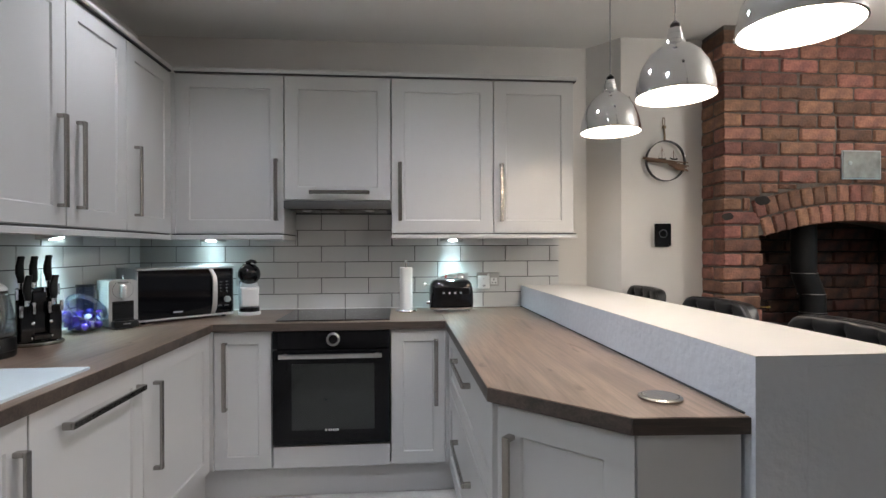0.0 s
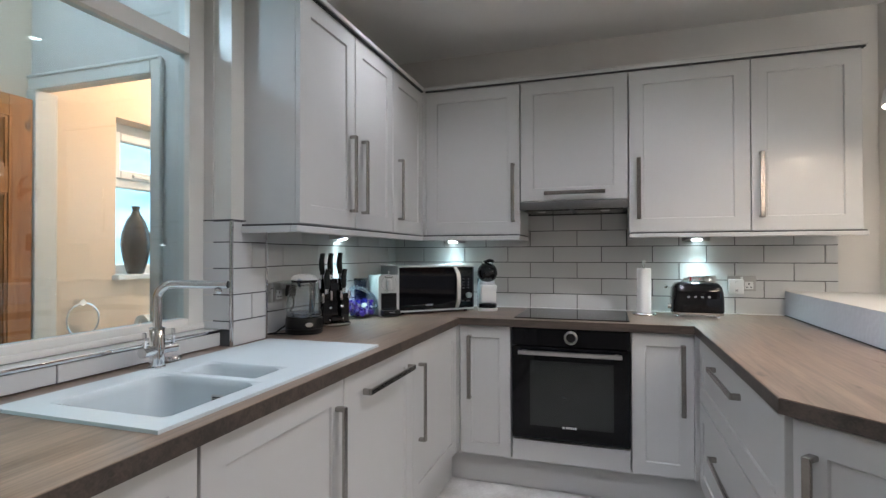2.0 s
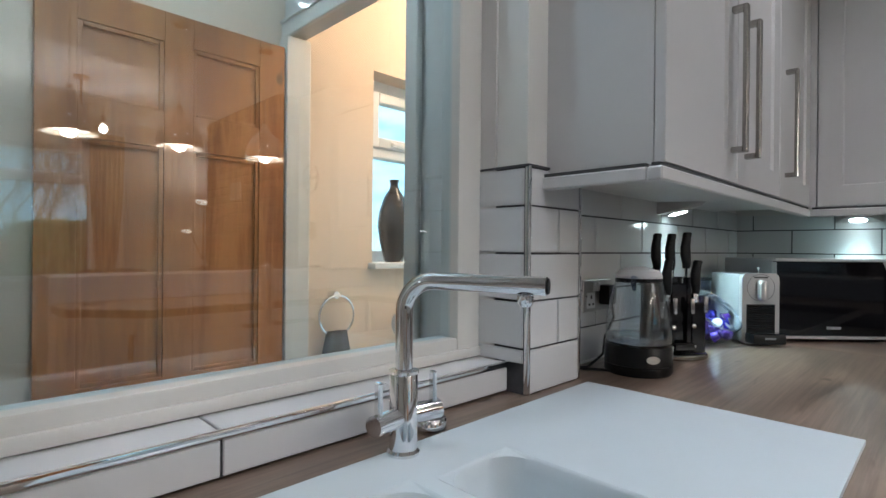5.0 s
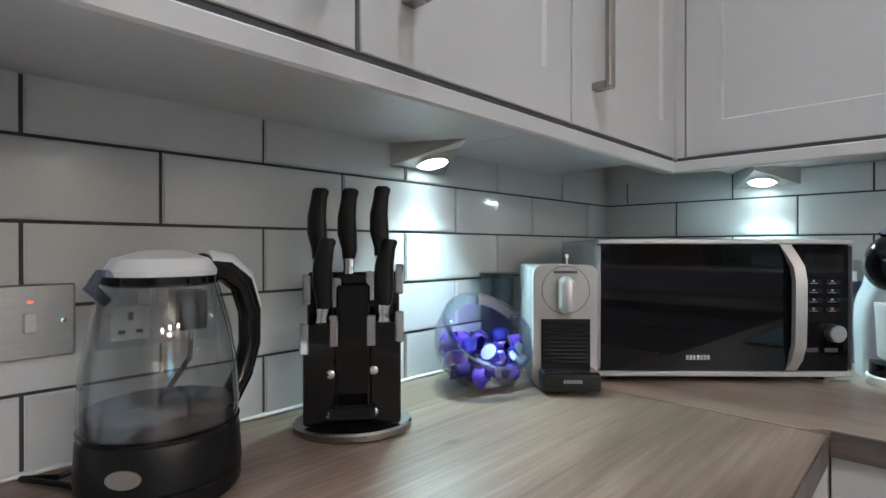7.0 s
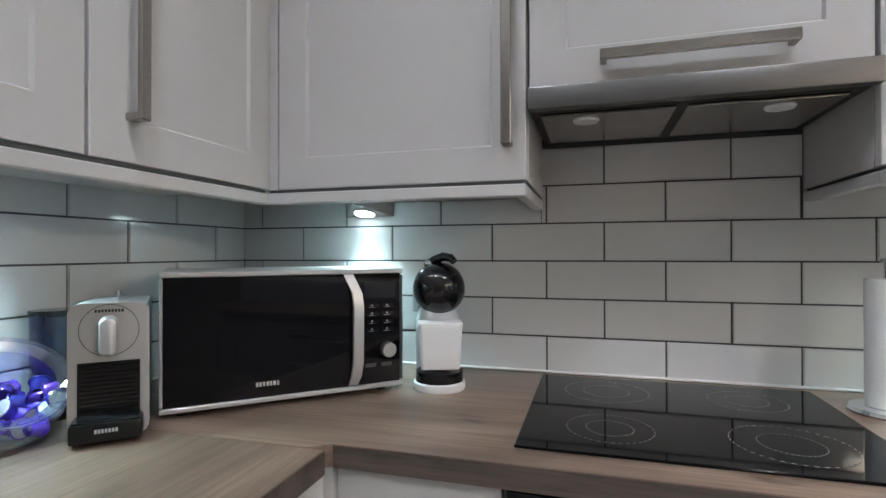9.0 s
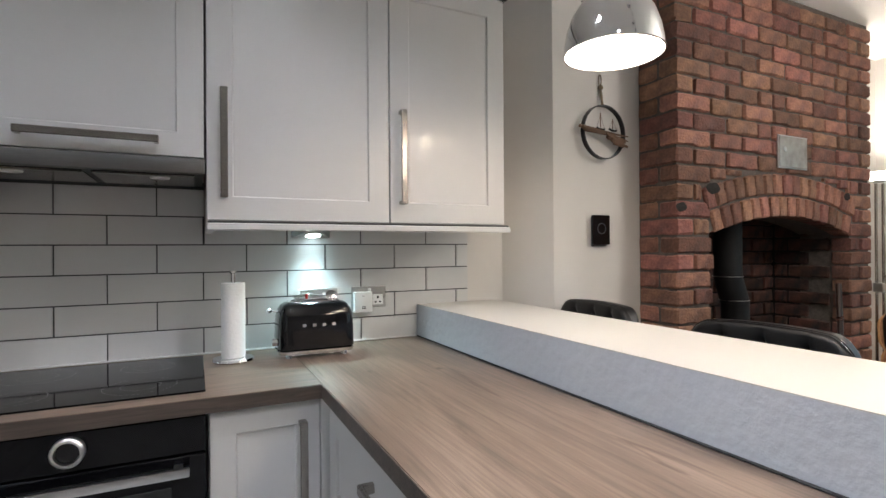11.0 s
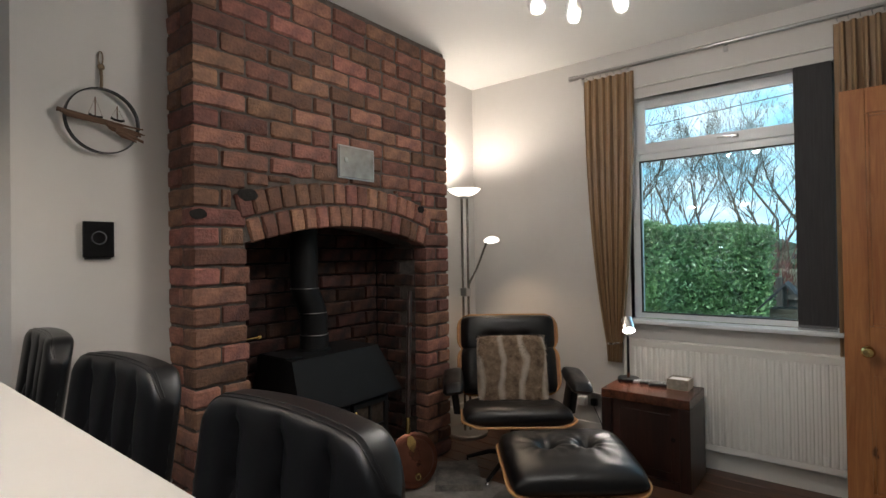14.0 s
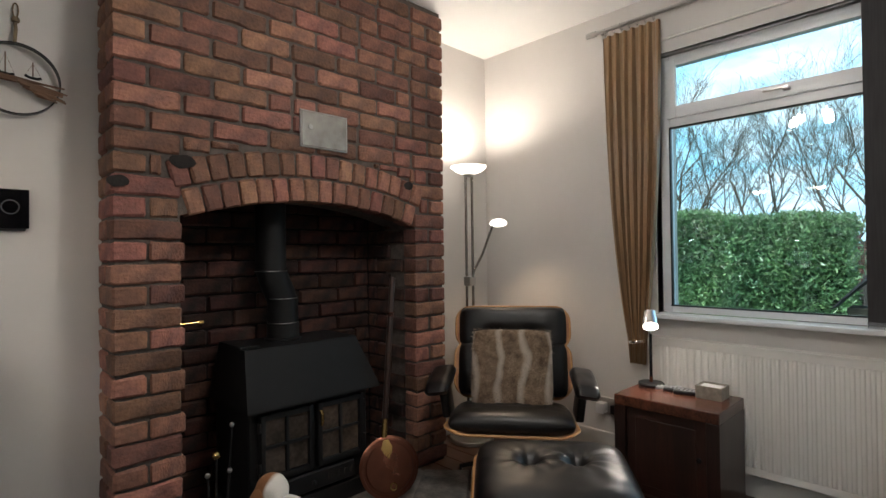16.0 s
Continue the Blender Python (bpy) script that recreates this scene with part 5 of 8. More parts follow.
def microwave():
    t = thing("microwave", (0, 0, 0), "silver and black microwave oven standing across the corner", "microwave")
    w, h, d = 0.495, 0.268, 0.33
    part("body", boxes((0.003, w - 0.003, 0.02, d, 0.014, h + 0.012), bev=0.004), M["bluegrey"], t, "grey metal casing")
    part("front_frame", boxes((0, w, 0, 0.022, 0.012, 0.022), (0, w, 0, 0.022, h + 0.003, h + 0.013), bev=0.002), M["silverpaint"], t, "silver front strips")
    part("side_strip", boxes((0, 0.006, 0, 0.022, 0.026, h), bev=0.002), M["silverpaint"], t)
    part("side_strip", boxes((w - 0.006, w, 0, 0.022, 0.026, h), bev=0.002), M["darkgrey"], t, "dark side strip")
    part("door_glass", boxes((0.006, 0.385, 0.003, 0.022, 0.0225, h + 0.0025), bev=0.001), M["blackglass"], t, "mirror-black door glass")
    part("control_panel", boxes((0.386, w - 0.006, 0.004, 0.022, 0.0225, h + 0.0025), bev=0.001), M["blackglass"], t, "black control panel")
    hp = [(-0.008, 0.003, 0.024), (-0.002, -0.006, 0.045), (0.0, -0.014, 0.075), (0.0, -0.016, 0.14), (0.0, -0.016, 0.20), (-0.002, -0.012, 0.228), (-0.010, -0.004, 0.250), (-0.020, 0.003, h + 0.004)]
    part("door_handle", loft([[(0.386 + x - 0.012, y, z), (0.386 + x + 0.010, y, z), (0.386 + x + 0.010, y + 0.012, z), (0.386 + x - 0.012, y + 0.012, z)] for x, y, z in hp], True, True), M["silverpaint"], t, "gently bowed silver door handle")
    m = Matrix.Translation((0.457, 0.003, 0.098)) @ pose(0, 0, 0, 90)
    part("dial", lathe([(0, 0), (0.017, 0), (0.0165, 0.016), (0.015, 0.018), (0, 0.018)], m=m, seg=30), M["steelx"], t, "round brushed dial")
    part("display", boxes((0.402, 0.478, 0.0025, 0.004, 0.215, 0.252)), M["blackgloss"], t)
    for i in range(4):
        for j in range(2):
            part("button", boxes((0.408 + j * 0.036, 0.438 + j * 0.036, 0.0030, 0.004, 0.137 + i * 0.018, 0.149 + i * 0.018), bev=0.001), M["blackgloss"], t)
            part("button_mark", bars([(0.414 + j * 0.036, 0.428 + j * 0.036, 0.140 + i * 0.018, 0.1408 + i * 0.018), (0.419 + j * 0.036, 0.423 + j * 0.036, 0.1435 + i * 0.018, 0.1465 + i * 0.018)], 0.0029, 0.0006), M["bluegrey"], t)
    part("mark", bars(mark(0.172, 0.045, 0.048, 0.009, 7), 0.0028), M["silver"], t, "small silver maker's mark")
    part("button_row", boxes((0.405, 0.43, 0.0025, 0.004, 0.06, 0.068), (0.443, 0.468, 0.0025, 0.004, 0.06, 0.068)), M["darkgrey"], t)
    for x, y in ((0.04, 0.04), (w - 0.04, 0.04), (0.04, d - 0.03), (w - 0.04, d - 0.03)):
        part("foot", lathe([(0, 0), (0.012, 0), (0.012, 0.014), (0, 0.014)], (x, y, 0), 12), M["black"], t)
    t.matrix_basis = pose(-0.650, 2.985, WT, 0, 0, 43.5)


M["silverwhite"] = mat("silvery_white_plastic", (0.52, 0.54, 0.56), 0.25, var=0.04)
M["darkgrey"] = mat("dark_grey_plastic", (0.05, 0.05, 0.055), 0.4, var=0.1)
microwave()


def ball_machine():
    t = thing("ball_coffee_machine", (0, 0, 0), "white and black ball-headed capsule coffee machine", "coffee machine")
    col = [(0.0, 0.055, -0.01, 0.12), (0.05, 0.056, -0.012, 0.122), (0.11, 0.058, -0.02, 0.124), (0.15, 0.057, -0.03, 0.122), (0.175, 0.052, -0.038, 0.116), (0.195, 0.044, -0.042, 0.108), (0.22, 0.040, -0.03, 0.10), (0.26, 0.036, 0.0, 0.09), (0.285, 0.024, 0.02, 0.075)]
    part("column", loft([rrect(-w, w, a, b, min(w, (b - a) / 2) * 0.85, z, 6) for z, w, a, b in col], True, True), M["silverwhite"], t, "pale silvery curved body")
    bm = bmesh.new()
    bmesh.ops.create_uvsphere(bm, u_segments=32, v_segments=20, radius=0.066, matrix=Matrix.Translation((0, -0.012, 0.245)))
    part("head", bm, M["blackgloss"], t, "glossy black ball head")
    part("locking_lever", tube([(-0.028, 0.0, 0.30), (-0.012, -0.012, 0.315), (0.01, -0.03, 0.325), (0.028, -0.045, 0.322), (0.035, -0.052, 0.312)], 0.013, 12, r1=0.009), M["blackgloss"], t, "curved black lever")
    part("lever_cap", boxes((-0.036, -0.012, -0.02, 0.0, 0.302, 0.316), bev=0.004), M["chrome"], t)
    part("drip_cup", loft([rrect(-0.046 - 0.004 * k, 0.046 + 0.004 * k, -0.080 - 0.006 * k, -0.02, 0.010, z, 4) for z, k in ((0.056, 0.0), (0.06, 0.3), (0.10, 0.7), (0.15, 1.4), (0.164, 1.8), (0.167, 1.6))], True, True), M["white"], t, "white front cup holder")
    part("base", turned(lathe([(0, 0), (0.062, 0), (0.064, 0.004), (0.064, 0.018), (0.06, 0.02), (0, 0.02)], seg=36), pose(0, -0.028, 0)), M["white"], t)
    part("base_tray", turned(lathe([(0, 0.02), (0.059, 0.02), (0.058, 0.045), (0, 0.046)], seg=36), pose(0, -0.026, 0)), M["blackgloss"], t)
    part("water_tank", loft([rrect(-0.05, 0.03, 0.127, 0.17, 0.018, 0.01, 4), rrect(-0.05, 0.03, 0.127, 0.17, 0.018, 0.20, 4)], True, True), M["smoke"], t, "clear water tank")
    t.matrix_basis = pose(-0.224, 3.392, WT, 0, 0, 20) @ Matrix.Scale(0.95, 4)


ball_machine()

rx, ry = 0.69, 3.425
t = thing("paper_towel_holder", (rx, ry, WT), "chrome kitchen roll holder with a white paper roll", "kitchen roll holder")
part("base", lathe([(0, WT), (0.064, WT), (0.067, WT + 0.004), (0.064, WT + 0.011), (0.03, WT + 0.013), (0, WT + 0.013)], (rx, ry, 0), 36), M["chrome"], t)
part("post", lathe([(0.008, WT + 0.012), (0.008, WT + 0.295), (0.014, WT + 0.297), (0.014, WT + 0.305), (0, WT + 0.306)], (rx, ry, 0), 16), M["chrome"], t)
part("paper_roll", lathe([(0.010, WT + 0.014), (0.037, WT + 0.014), (0.038, WT + 0.02), (0.038, WT + 0.26), (0.037, WT + 0.264), (0.010, WT + 0.264)], (rx, ry, 0), 32), M["paper"], t, "white quilted kitchen roll")


def toaster():
    x0, x1, y0, y1 = 0.828, 1.093, 3.345, 3.50
    z = WT
    t = thing("toaster", (0.96, 3.42, z), "glossy black rounded two-slot toaster with chrome trim", "toaster")
    cx0, cx1, cy0, cy1 = x0, x1, y0, y1
    L = [rrect(cx0 + 0.006, cx1 - 0.006, cy0 + 0.006, cy1 - 0.006, 0.03, z + 0.026, 5)]
    for q, s in ((0.032, 0.0), (0.10, 0.001), (0.14, 0.004), (0.165, 0.010), (0.18, 0.020), (0.188, 0.032), (0.19, 0.045)):
        L.append(rrect(cx0 + s, cx1 - s, cy0 + s, cy1 - s, max(0.034 - s * 0.3, 0.012), z + q, 5))
    part("body", loft(L, True, True), M["blackgloss"], t, "glossy black body")
    part("chassis", loft([rrect(cx0 + 0.004, cx1 - 0.004, cy0 + 0.004, cy1 - 0.004, 0.03, z + 0.014, 5), rrect(cx0 + 0.001, cx1 - 0.001, cy0 + 0.001, cy1 - 0.001, 0.03, z + 0.026, 5)], True, True), M["chrome"], t, "chrome base band")
    part("top_plate", loft([rrect(cx0 + 0.04, cx1 - 0.04, cy0 + 0.04, cy1 - 0.04, 0.018, z + 0.1902, 5), rrect(cx0 + 0.042, cx1 - 0.042, cy0 + 0.042, cy1 - 0.042, 0.018, z + 0.1935, 5)], True, True), M["chrome"], t)
    part("slot", boxes((cx0 + 0.055, cx1 - 0.055, cy0 + 0.052, cy0 + 0.07, z + 0.1936, z + 0.195)), M["black"], t)
    part("slot", boxes((cx0 + 0.055, cx1 - 0.055, cy0 + 0.085, cy0 + 0.103, z + 0.1936, z + 0.195)), M["black"], t)
    for x in (cx0 + 0.035, cx1 - 0.035):
        for y in (cy0 + 0.03, cy1 - 0.03):
            part("foot", lathe([(0.012, z), (0.009, z + 0.015)], (x, y, 0), 12), M["chrome"], t)
    part("lever", tube([(cx0 + 0.01, 3.42, z + 0.158), (cx0 - 0.022, 3.42, z + 0.163)], 0.0035, 8), M["chrome"], t)
    bm = bmesh.new()
    bmesh.ops.create_uvsphere(bm, u_segments=16, v_segments=10, radius=0.0105, matrix=Matrix.Translation((cx0 - 0.024, 3.42, z + 0.164)))
    part("lever_knob", bm, M["chrome"], t, "round chrome lever knob")
    part("dial", turned(lathe([(0, 0), (0.014, 0), (0.0135, 0.018), (0, 0.02)], seg=20), Matrix.Translation((cx0 + 0.001, 3.40, z + 0.055)) @ pose(0, 0, 0, 0, -90)), M["chrome"], t, "chrome browning dial")
    part("mark", bars([(0.906 + i * 0.034, 0.918 + i * 0.034, z + 0.108, z + 0.118) for i in range(4)], cy0 + 0.0005), M["silver"], t, "four spaced silver bars of a maker's mark")
    tg = thing("tongs", (0.95, 3.44, z + 0.196), "steel toast tongs with a red band lying on the toaster", "tongs")
    part("arm", tube([(0.885, 3.40, z + 0.205), (0.93, 3.405, z + 0.215), (1.0, 3.41, z + 0.209)], 0.003, 8), M["chrome"], tg)
    part("arm", tube([(0.885, 3.40, z + 0.205), (0.93, 3.395, z + 0.2), (1.0, 3.40, z + 0.202)], 0.003, 8), M["chrome"], tg)
    part("band", boxes((0.925, 0.933, 3.39, 3.408, z + 0.2, z + 0.218), bev=0.002), M["red"], tg, "small red band")
    part("scoop", turned(lathe([(0, 0.006), (0.012, 0.005), (0.022, 0), (0.02, -0.002), (0, 0.003)], seg=18), pose(1.02, 3.405, z + 0.208, 60)), M["chrome"], tg)


M["redglow"] = glow("neon_red", (1.0, 0.06, 0.03), 1.5)
M["red"] = mat("red_plastic", (0.6, 0.03, 0.02), 0.4, var=0.1)
toaster()


def socket_plate(name, label, m, w, h=0.086, holes=(), rockers=(), metal="steel", neon=None):
    """A wall plate, its face toward local -y, lower corner at the origin."""
    t = thing(name, (0, 0, 0), label, "wall socket")
    part("plate", boxes((0, w, -0.007, 0, 0, h), bev=0.002), M[metal], t, "brushed metal face plate")
    for x in holes:
        part("inset", boxes((x - 0.022, x + 0.022, -0.0085, -0.0065, 0.010, 0.052), bev=0.001), M["white"], t)
        part("pin_holes", boxes((x - 0.003, x + 0.003, -0.0092, -0.0083, 0.035, 0.045), (x - 0.014, x - 0.006, -0.0092, -0.0083, 0.018, 0.023), (x + 0.006, x + 0.014, -0.0092, -0.0083, 0.018, 0.023)), M["black"], t)
    for x, z in rockers:
        part("rocker", boxes((x - 0.007, x + 0.007, -0.012, -0.006, z, z + 0.024), bev=0.002), M["white"], t, "small white rocker switch")
    if neon:
        part("neon", boxes((neon[0] - 0.0025, neon[0] + 0.0025, -0.0085, -0.0065, neon[1] - 0.0012, neon[1] + 0.0012), bev=0.0005), M["redglow"], t, "tiny glowing red neon")
    for x in (0.012, w - 0.012):
        part("screw", turned(lathe([(0, 0), (0.0035, 0), (0.003, 0.0015), (0, 0.002)], seg=10), Matrix.Translation((x, -0.007, h / 2)) @ pose(0, 0, 0, 90)), M["chrome"], t)
    t.matrix_basis = m
    return t


socket_plate("switch_plate", "brushed metal cooker switch on the tiled wall", pose(0.944, YB - 0.006, 1.046), 0.146, rockers=[(0.09, 0.045)], neon=(0.060, 0.060))
socket_plate("double_socket", "brushed metal double socket on the tiled wall", pose(1.147, YB - 0.006, 1.046), 0.146, holes=[0.11], rockers=[(0.073, 0.055)])
t = thing("plug_in_unit", (1.185, 3.58, 1.06), "small white plug-in box in the double socket", "plug")
part("case", boxes((1.150, 1.225, 3.555, 3.586, 1.03, 1.112), bev=0.005, seg=2), M["white"], t)
part("vents", boxes((1.18, 1.195, 3.5535, 3.5555, 1.045, 1.048), (1.18, 1.195, 3.5535, 3.5555, 1.051, 1.054), (1.182, 1.19, 3.5535, 3.5555, 1.095, 1.097)), M["darkgrey"], t)
t = thing("flex_outlet", (-0.28, 3.59, 1.1), "small metal switch plate behind the coffee machine", "wall socket")
part("plate", boxes((-0.36, -0.275, 3.586, 3.593, 1.06, 1.146), bev=0.002), M["steel"], t)
part("rocker", boxes((-0.325, -0.308, 3.581, 3.587, 1.09, 1.12), bev=0.002), M["white"], t)
socket_plate("single_switch", "brushed metal single switch with a small red light", pose(XL + 0.006, 2.106, 1.046, 0, 0, 90), 0.086, rockers=[(0.043, 0.03)], neon=(0.043, 0.066))
socket_plate("double_socket", "brushed metal double socket behind the kettle", pose(XL + 0.006, 2.214, 1.046, 0, 0, 90), 0.146, holes=[0.036], rockers=[(0.052, 0.055), (0.073, 0.055)])

# ---- wash room and passage seen through the internal window ----
t = thing("vase", (PX - 0.02, 2.565, 1.146), "tall dark ribbed ceramic vase with a narrow neck", "vase")
vp = [(0.045, 0), (0.05, 0.01), (0.072, 0.09), (0.084, 0.17), (0.078, 0.24), (0.052, 0.31), (0.026, 0.35), (0.019, 0.37), (0.026, 0.395), (0.023, 0.395), (0.014, 0.36)]
part("vase_body", lathe([(r * 0.93 * (1 + 0.012 * (i % 2)), 1.146 + h) for i, (r, h) in enumerate(vp)], (PX - 0.02, 2.565, 0), 32), M["ceramic"], t)
solid("window_ledge", boxes((PX - 0.11, PX + 0.05, 2.40, 2.97, 1.118, 1.1455), bev=0.004), M["upvc"], "white window ledge")
t = thing("towel_ring", (PX, 2.2, 1.0), "chrome towel ring with a dark hand towel", "towel ring")
part("ring", tube([(PX + 0.05, 2.2 + 0.085 * math.sin(k * math.pi / 16), 0.925 + 0.085 * math.cos(k * math.pi / 16)) for k in range(32)], 0.005, 10, closed=True), M["chrome"], t)
part("mount", tube([(PX, 2.2, 1.012), (PX + 0.05, 2.2, 1.012)], 0.016, 16), M["chrome"], t)
bm = loft([[(PX + 0.05 + 0.02 * math.cos(a) * (1 + 0.3 * math.sin(5 * a)), 2.2 + (0.05 + 0.02 * k) * math.sin(a), 0.86 - k * 0.09) for a in [2 * math.pi * i / 24 for i in range(24)]] for k in range(4)], True, True)
tw = thing("hand_towel", (PX + 0.05, 2.2, 0.7), "dark folded hand towel hanging in the ring", "towel")
part("cloth", bm, M["blind"], tw)
t = thing("toilet_roll", (PX + 0.07, 2.56, 0.86), "white toilet roll on a chrome holder", "toilet roll")
part("roll", turned(lathe([(0.02, -0.05), (0.055, -0.05), (0.055, 0.05), (0.02, 0.05)], seg=28), pose(PX + 0.09, 2.56, 0.86, 90)), M["paper"], t)
part("holder", tube([(PX, 2.63, 0.87), (PX + 0.09, 2.63, 0.87), (PX + 0.09, 2.5, 0.87)], 0.006, 8), M["chrome"], t)


def panel_door(name, label, w, h, m, rows, knob=None, depth=0.036):
    """A framed timber door; x 0..w, face at y 0; rows are (x0, x1, z0, z1) panels."""
    t = thing(name, (0, 0, 0), label, "door")
    tagged(t, kind="structure")
    xs = sorted({0, w} | {v for r in rows for v in r[:2]})
    zs = sorted({0, h} | {v for r in rows for v in r[2:]})
    bm = bmesh.new()
    for a, b in zip(xs, xs[1:]):
        full = not any(r[0] <= a and b <= r[1] for r in rows)
        if full:
            box(bm, a, b, 0, depth, 0, h, bev=0.0015)
            continue
        z = 0
        for r in sorted((r for r in rows if r[0] <= a and b <= r[1]), key=lambda r: r[2]):
            box(bm, a, b, 0.0003, depth, z, r[2], bev=0.0015)
            z = r[3]
        box(bm, a, b, 0.0003, depth, z, h, bev=0.0015)
    part("door_frame", bm, M["pine"], t, "pine stiles and rails")
    for r in rows:
        p = part("door_panel", boxes((r[0], r[1], 0.013, depth - 0.013, r[2], r[3])), M["pine"], t, "sunk pine panel")
        e = 0.014
        part("moulding", boxes((r[0], r[0] + e, 0.004, 0.013, r[2], r[3]), (r[1] - e, r[1], 0.004, 0.013, r[2], r[3]), (r[0] + e, r[1] - e, 0.004, 0.013, r[2], r[2] + e), (r[0] + e, r[1] - e, 0.004, 0.013, r[3] - e, r[3]), bev=0.003, seg=2), M["pine"], p)
    if knob:
        part("knob", turned(lathe([(0, 0), (0.024, 0), (0.022, 0.004), (0.009, 0.008), (0.009, 0.03), (0.022, 0.038), (0.027, 0.05), (0.02, 0.063), (0, 0.067)], seg=24), Matrix.Translation((knob[0], 0, knob[1])) @ pose(0, 0, 0, 90)), M["brass"], t, "round brass door knob")
    t.matrix_basis = m
    return t


dp = [(0.1, 0.335, 0.16, 0.62), (0.425, 0.66, 0.16, 0.62), (0.1, 0.335, 0.78, 1.53), (0.425, 0.66, 0.78, 1.53), (0.1, 0.335, 1.65, 1.88), (0.425, 0.66, 1.65, 1.88)]
panel_door("door_1", "open knotty pine panelled wash room door", 0.76, 1.98, pose(-2.062, 1.19, 0.005, 0, 0, 90), dp)
panel_door("door_2", "open pine panelled door with a brass knob", 0.76, 2.04, pose(4.70, 1.158, 0.006, 0, 0, -90), [(0.095, 0.335, 0.13, 0.693), (0.425, 0.665, 0.13, 0.693), (0.095, 0.335, 0.914, 1.92), (0.425, 0.665, 0.914, 1.92)], knob=(0.086, 0.80))


# ---- tiles ----
def tile_run(parent, m, x0, x1, z0, z1, rows, first, length=0.30, pitch=0.10, base=0.905, gap=0.0044):
    """Glazed tiles in half bond on a wall plane; local x along the wall, face toward -y."""
    cache = {}
    for k in rows:
        a, b = max(base + pitch * k + gap / 2, z0), min(base + pitch * (k + 1) - gap / 2, z1)
        if b - a < 0.01:
            continue
        s = first + (length / 2 if k % 2 else 0)
        s -= math.ceil((s - x0) / length) * length
        while s < x1 - 0.001:
            p, q = max(s + gap / 2, x0), min(s + length - gap / 2, x1)
            if q - p > 0.008:
                key = (round(q - p, 3), round(b - a, 3))
                if key not in cache:
                    bm = bmesh.new()
                    box(bm, 0, q - p, -0.006, 0, 0, b - a)
                    es = [e for e in bm.edges if all(v.co.y < -0.005 for v in e.verts)]
                    bmesh.ops.bevel(bm, geom=es, offset=0.0022, segments=2, affect="EDGES")
                    cache[key] = mesh_of("tile", bm, M["tile"])
                piece("tile", cache[key], parent, m @ pose(p, 0, a, random.uniform(-0.25, 0.25), 0, random.uniform(-0.15, 0.15)))
            s += length


# grout beds, each a piece of the setting that carries its tiles
bed_back = solid("tiled_wall_back", boxes((XL, 0.0, YB - 0.001, YB + 0.0035, 0.9, 1.372), (0.0, 0.606, YB - 0.001, YB + 0.0035, 0.9, 1.53), (0.606, 1.688, YB - 0.001, YB + 0.0035, 0.9, 1.372)), M["grout"], "white glazed brick tiles with dark grout behind the hob")
bed_left = solid("tiled_wall_left", boxes((XL - 0.0035, XL + 0.001, 2.066, YB - 0.001, 0.9, 1.385), (XL - 0.0035, XL + 0.001, -0.4, LW0 - 0.046, 0.9, 1.372)), M["grout"], "white glazed brick tiles with dark grout over the side worktop")
bed_pier = solid("tiled_pier", boxes((-0.9, -0.855, LW1 + 0.0035, 2.063, 0.9, 1.386), (-0.995, -0.9, LW1 + 0.0035, 1.88, 0.9, 1.386)), M["grout"], "white tiled pier with chrome corner trims")
TB = Matrix.Translation((0, YB, 0))
tile_run(bed_back, TB, XL + 0.004, 1.688, 0.905, 1.372, range(0, 4), -0.572, 0.2933)
tile_run(bed_back, TB, XL + 0.004, 0.0, 0.905, 1.372, range(4, 5), -0.572, 0.2933)
tile_run(bed_back, TB, 0.002, 0.604, 0.905, 1.515, range(4, 7), -0.572, 0.2933)
tile_run(bed_back, TB, 0.606, 1.688, 0.905, 1.372, range(4, 5), -0.572, 0.2933)
TLm = Matrix.Translation((XL, 0, 0)) @ pose(0, 0, 0, 0, 0, 90)
tile_run(bed_left, TLm, 2.07, YB - 0.006, 0.905, 1.385, range(0, 5), 2.142, 0.294)
tile_run(bed_left, TLm, -0.4, LW0 - 0.048, 0.905, 1.372, range(0, 5), 0.61)
TPm = Matrix.Translation((-0.855, 0, 0)) @ pose(0, 0, 0, 0, 0, 90)
tile_run(bed_pier, TPm, 1.868, 2.06, 0.912, 1.383, range(0, 5), 1.80, length=0.35)
TRm = Matrix.Translation((0, LW1 + 0.0035, 0))
tile_run(bed_pier, TRm, -0.992, -0.862, 0.975, 1.383, range(0, 5), -0.995)
for k, (x, y, z1) in enumerate(((-0.858, LW1 - 0.001, 1.388), (-0.858, 2.061, 1.378))):
    t = thing("tile_trim", (x, y, 0.911), "chrome corner trim on the tiled pier", "tile trim")
    part("strip", boxes((x, x + 0.011, y, y + 0.010, 0.911, z1), bev=0.003, seg=2), M["chrome"], t)
t = thing("tile_trim", (XL, 1.9, 1.39), "thin dark trim along the top of the pier tiles", "tile trim")
part("strip", boxes((-0.995, -0.848, LW1 - 0.002, LW1 + 0.006, 1.386, 1.391), (-0.856, -0.848, LW1 + 0.006, 2.07, 1.386, 1.391)), M["grout"], t)
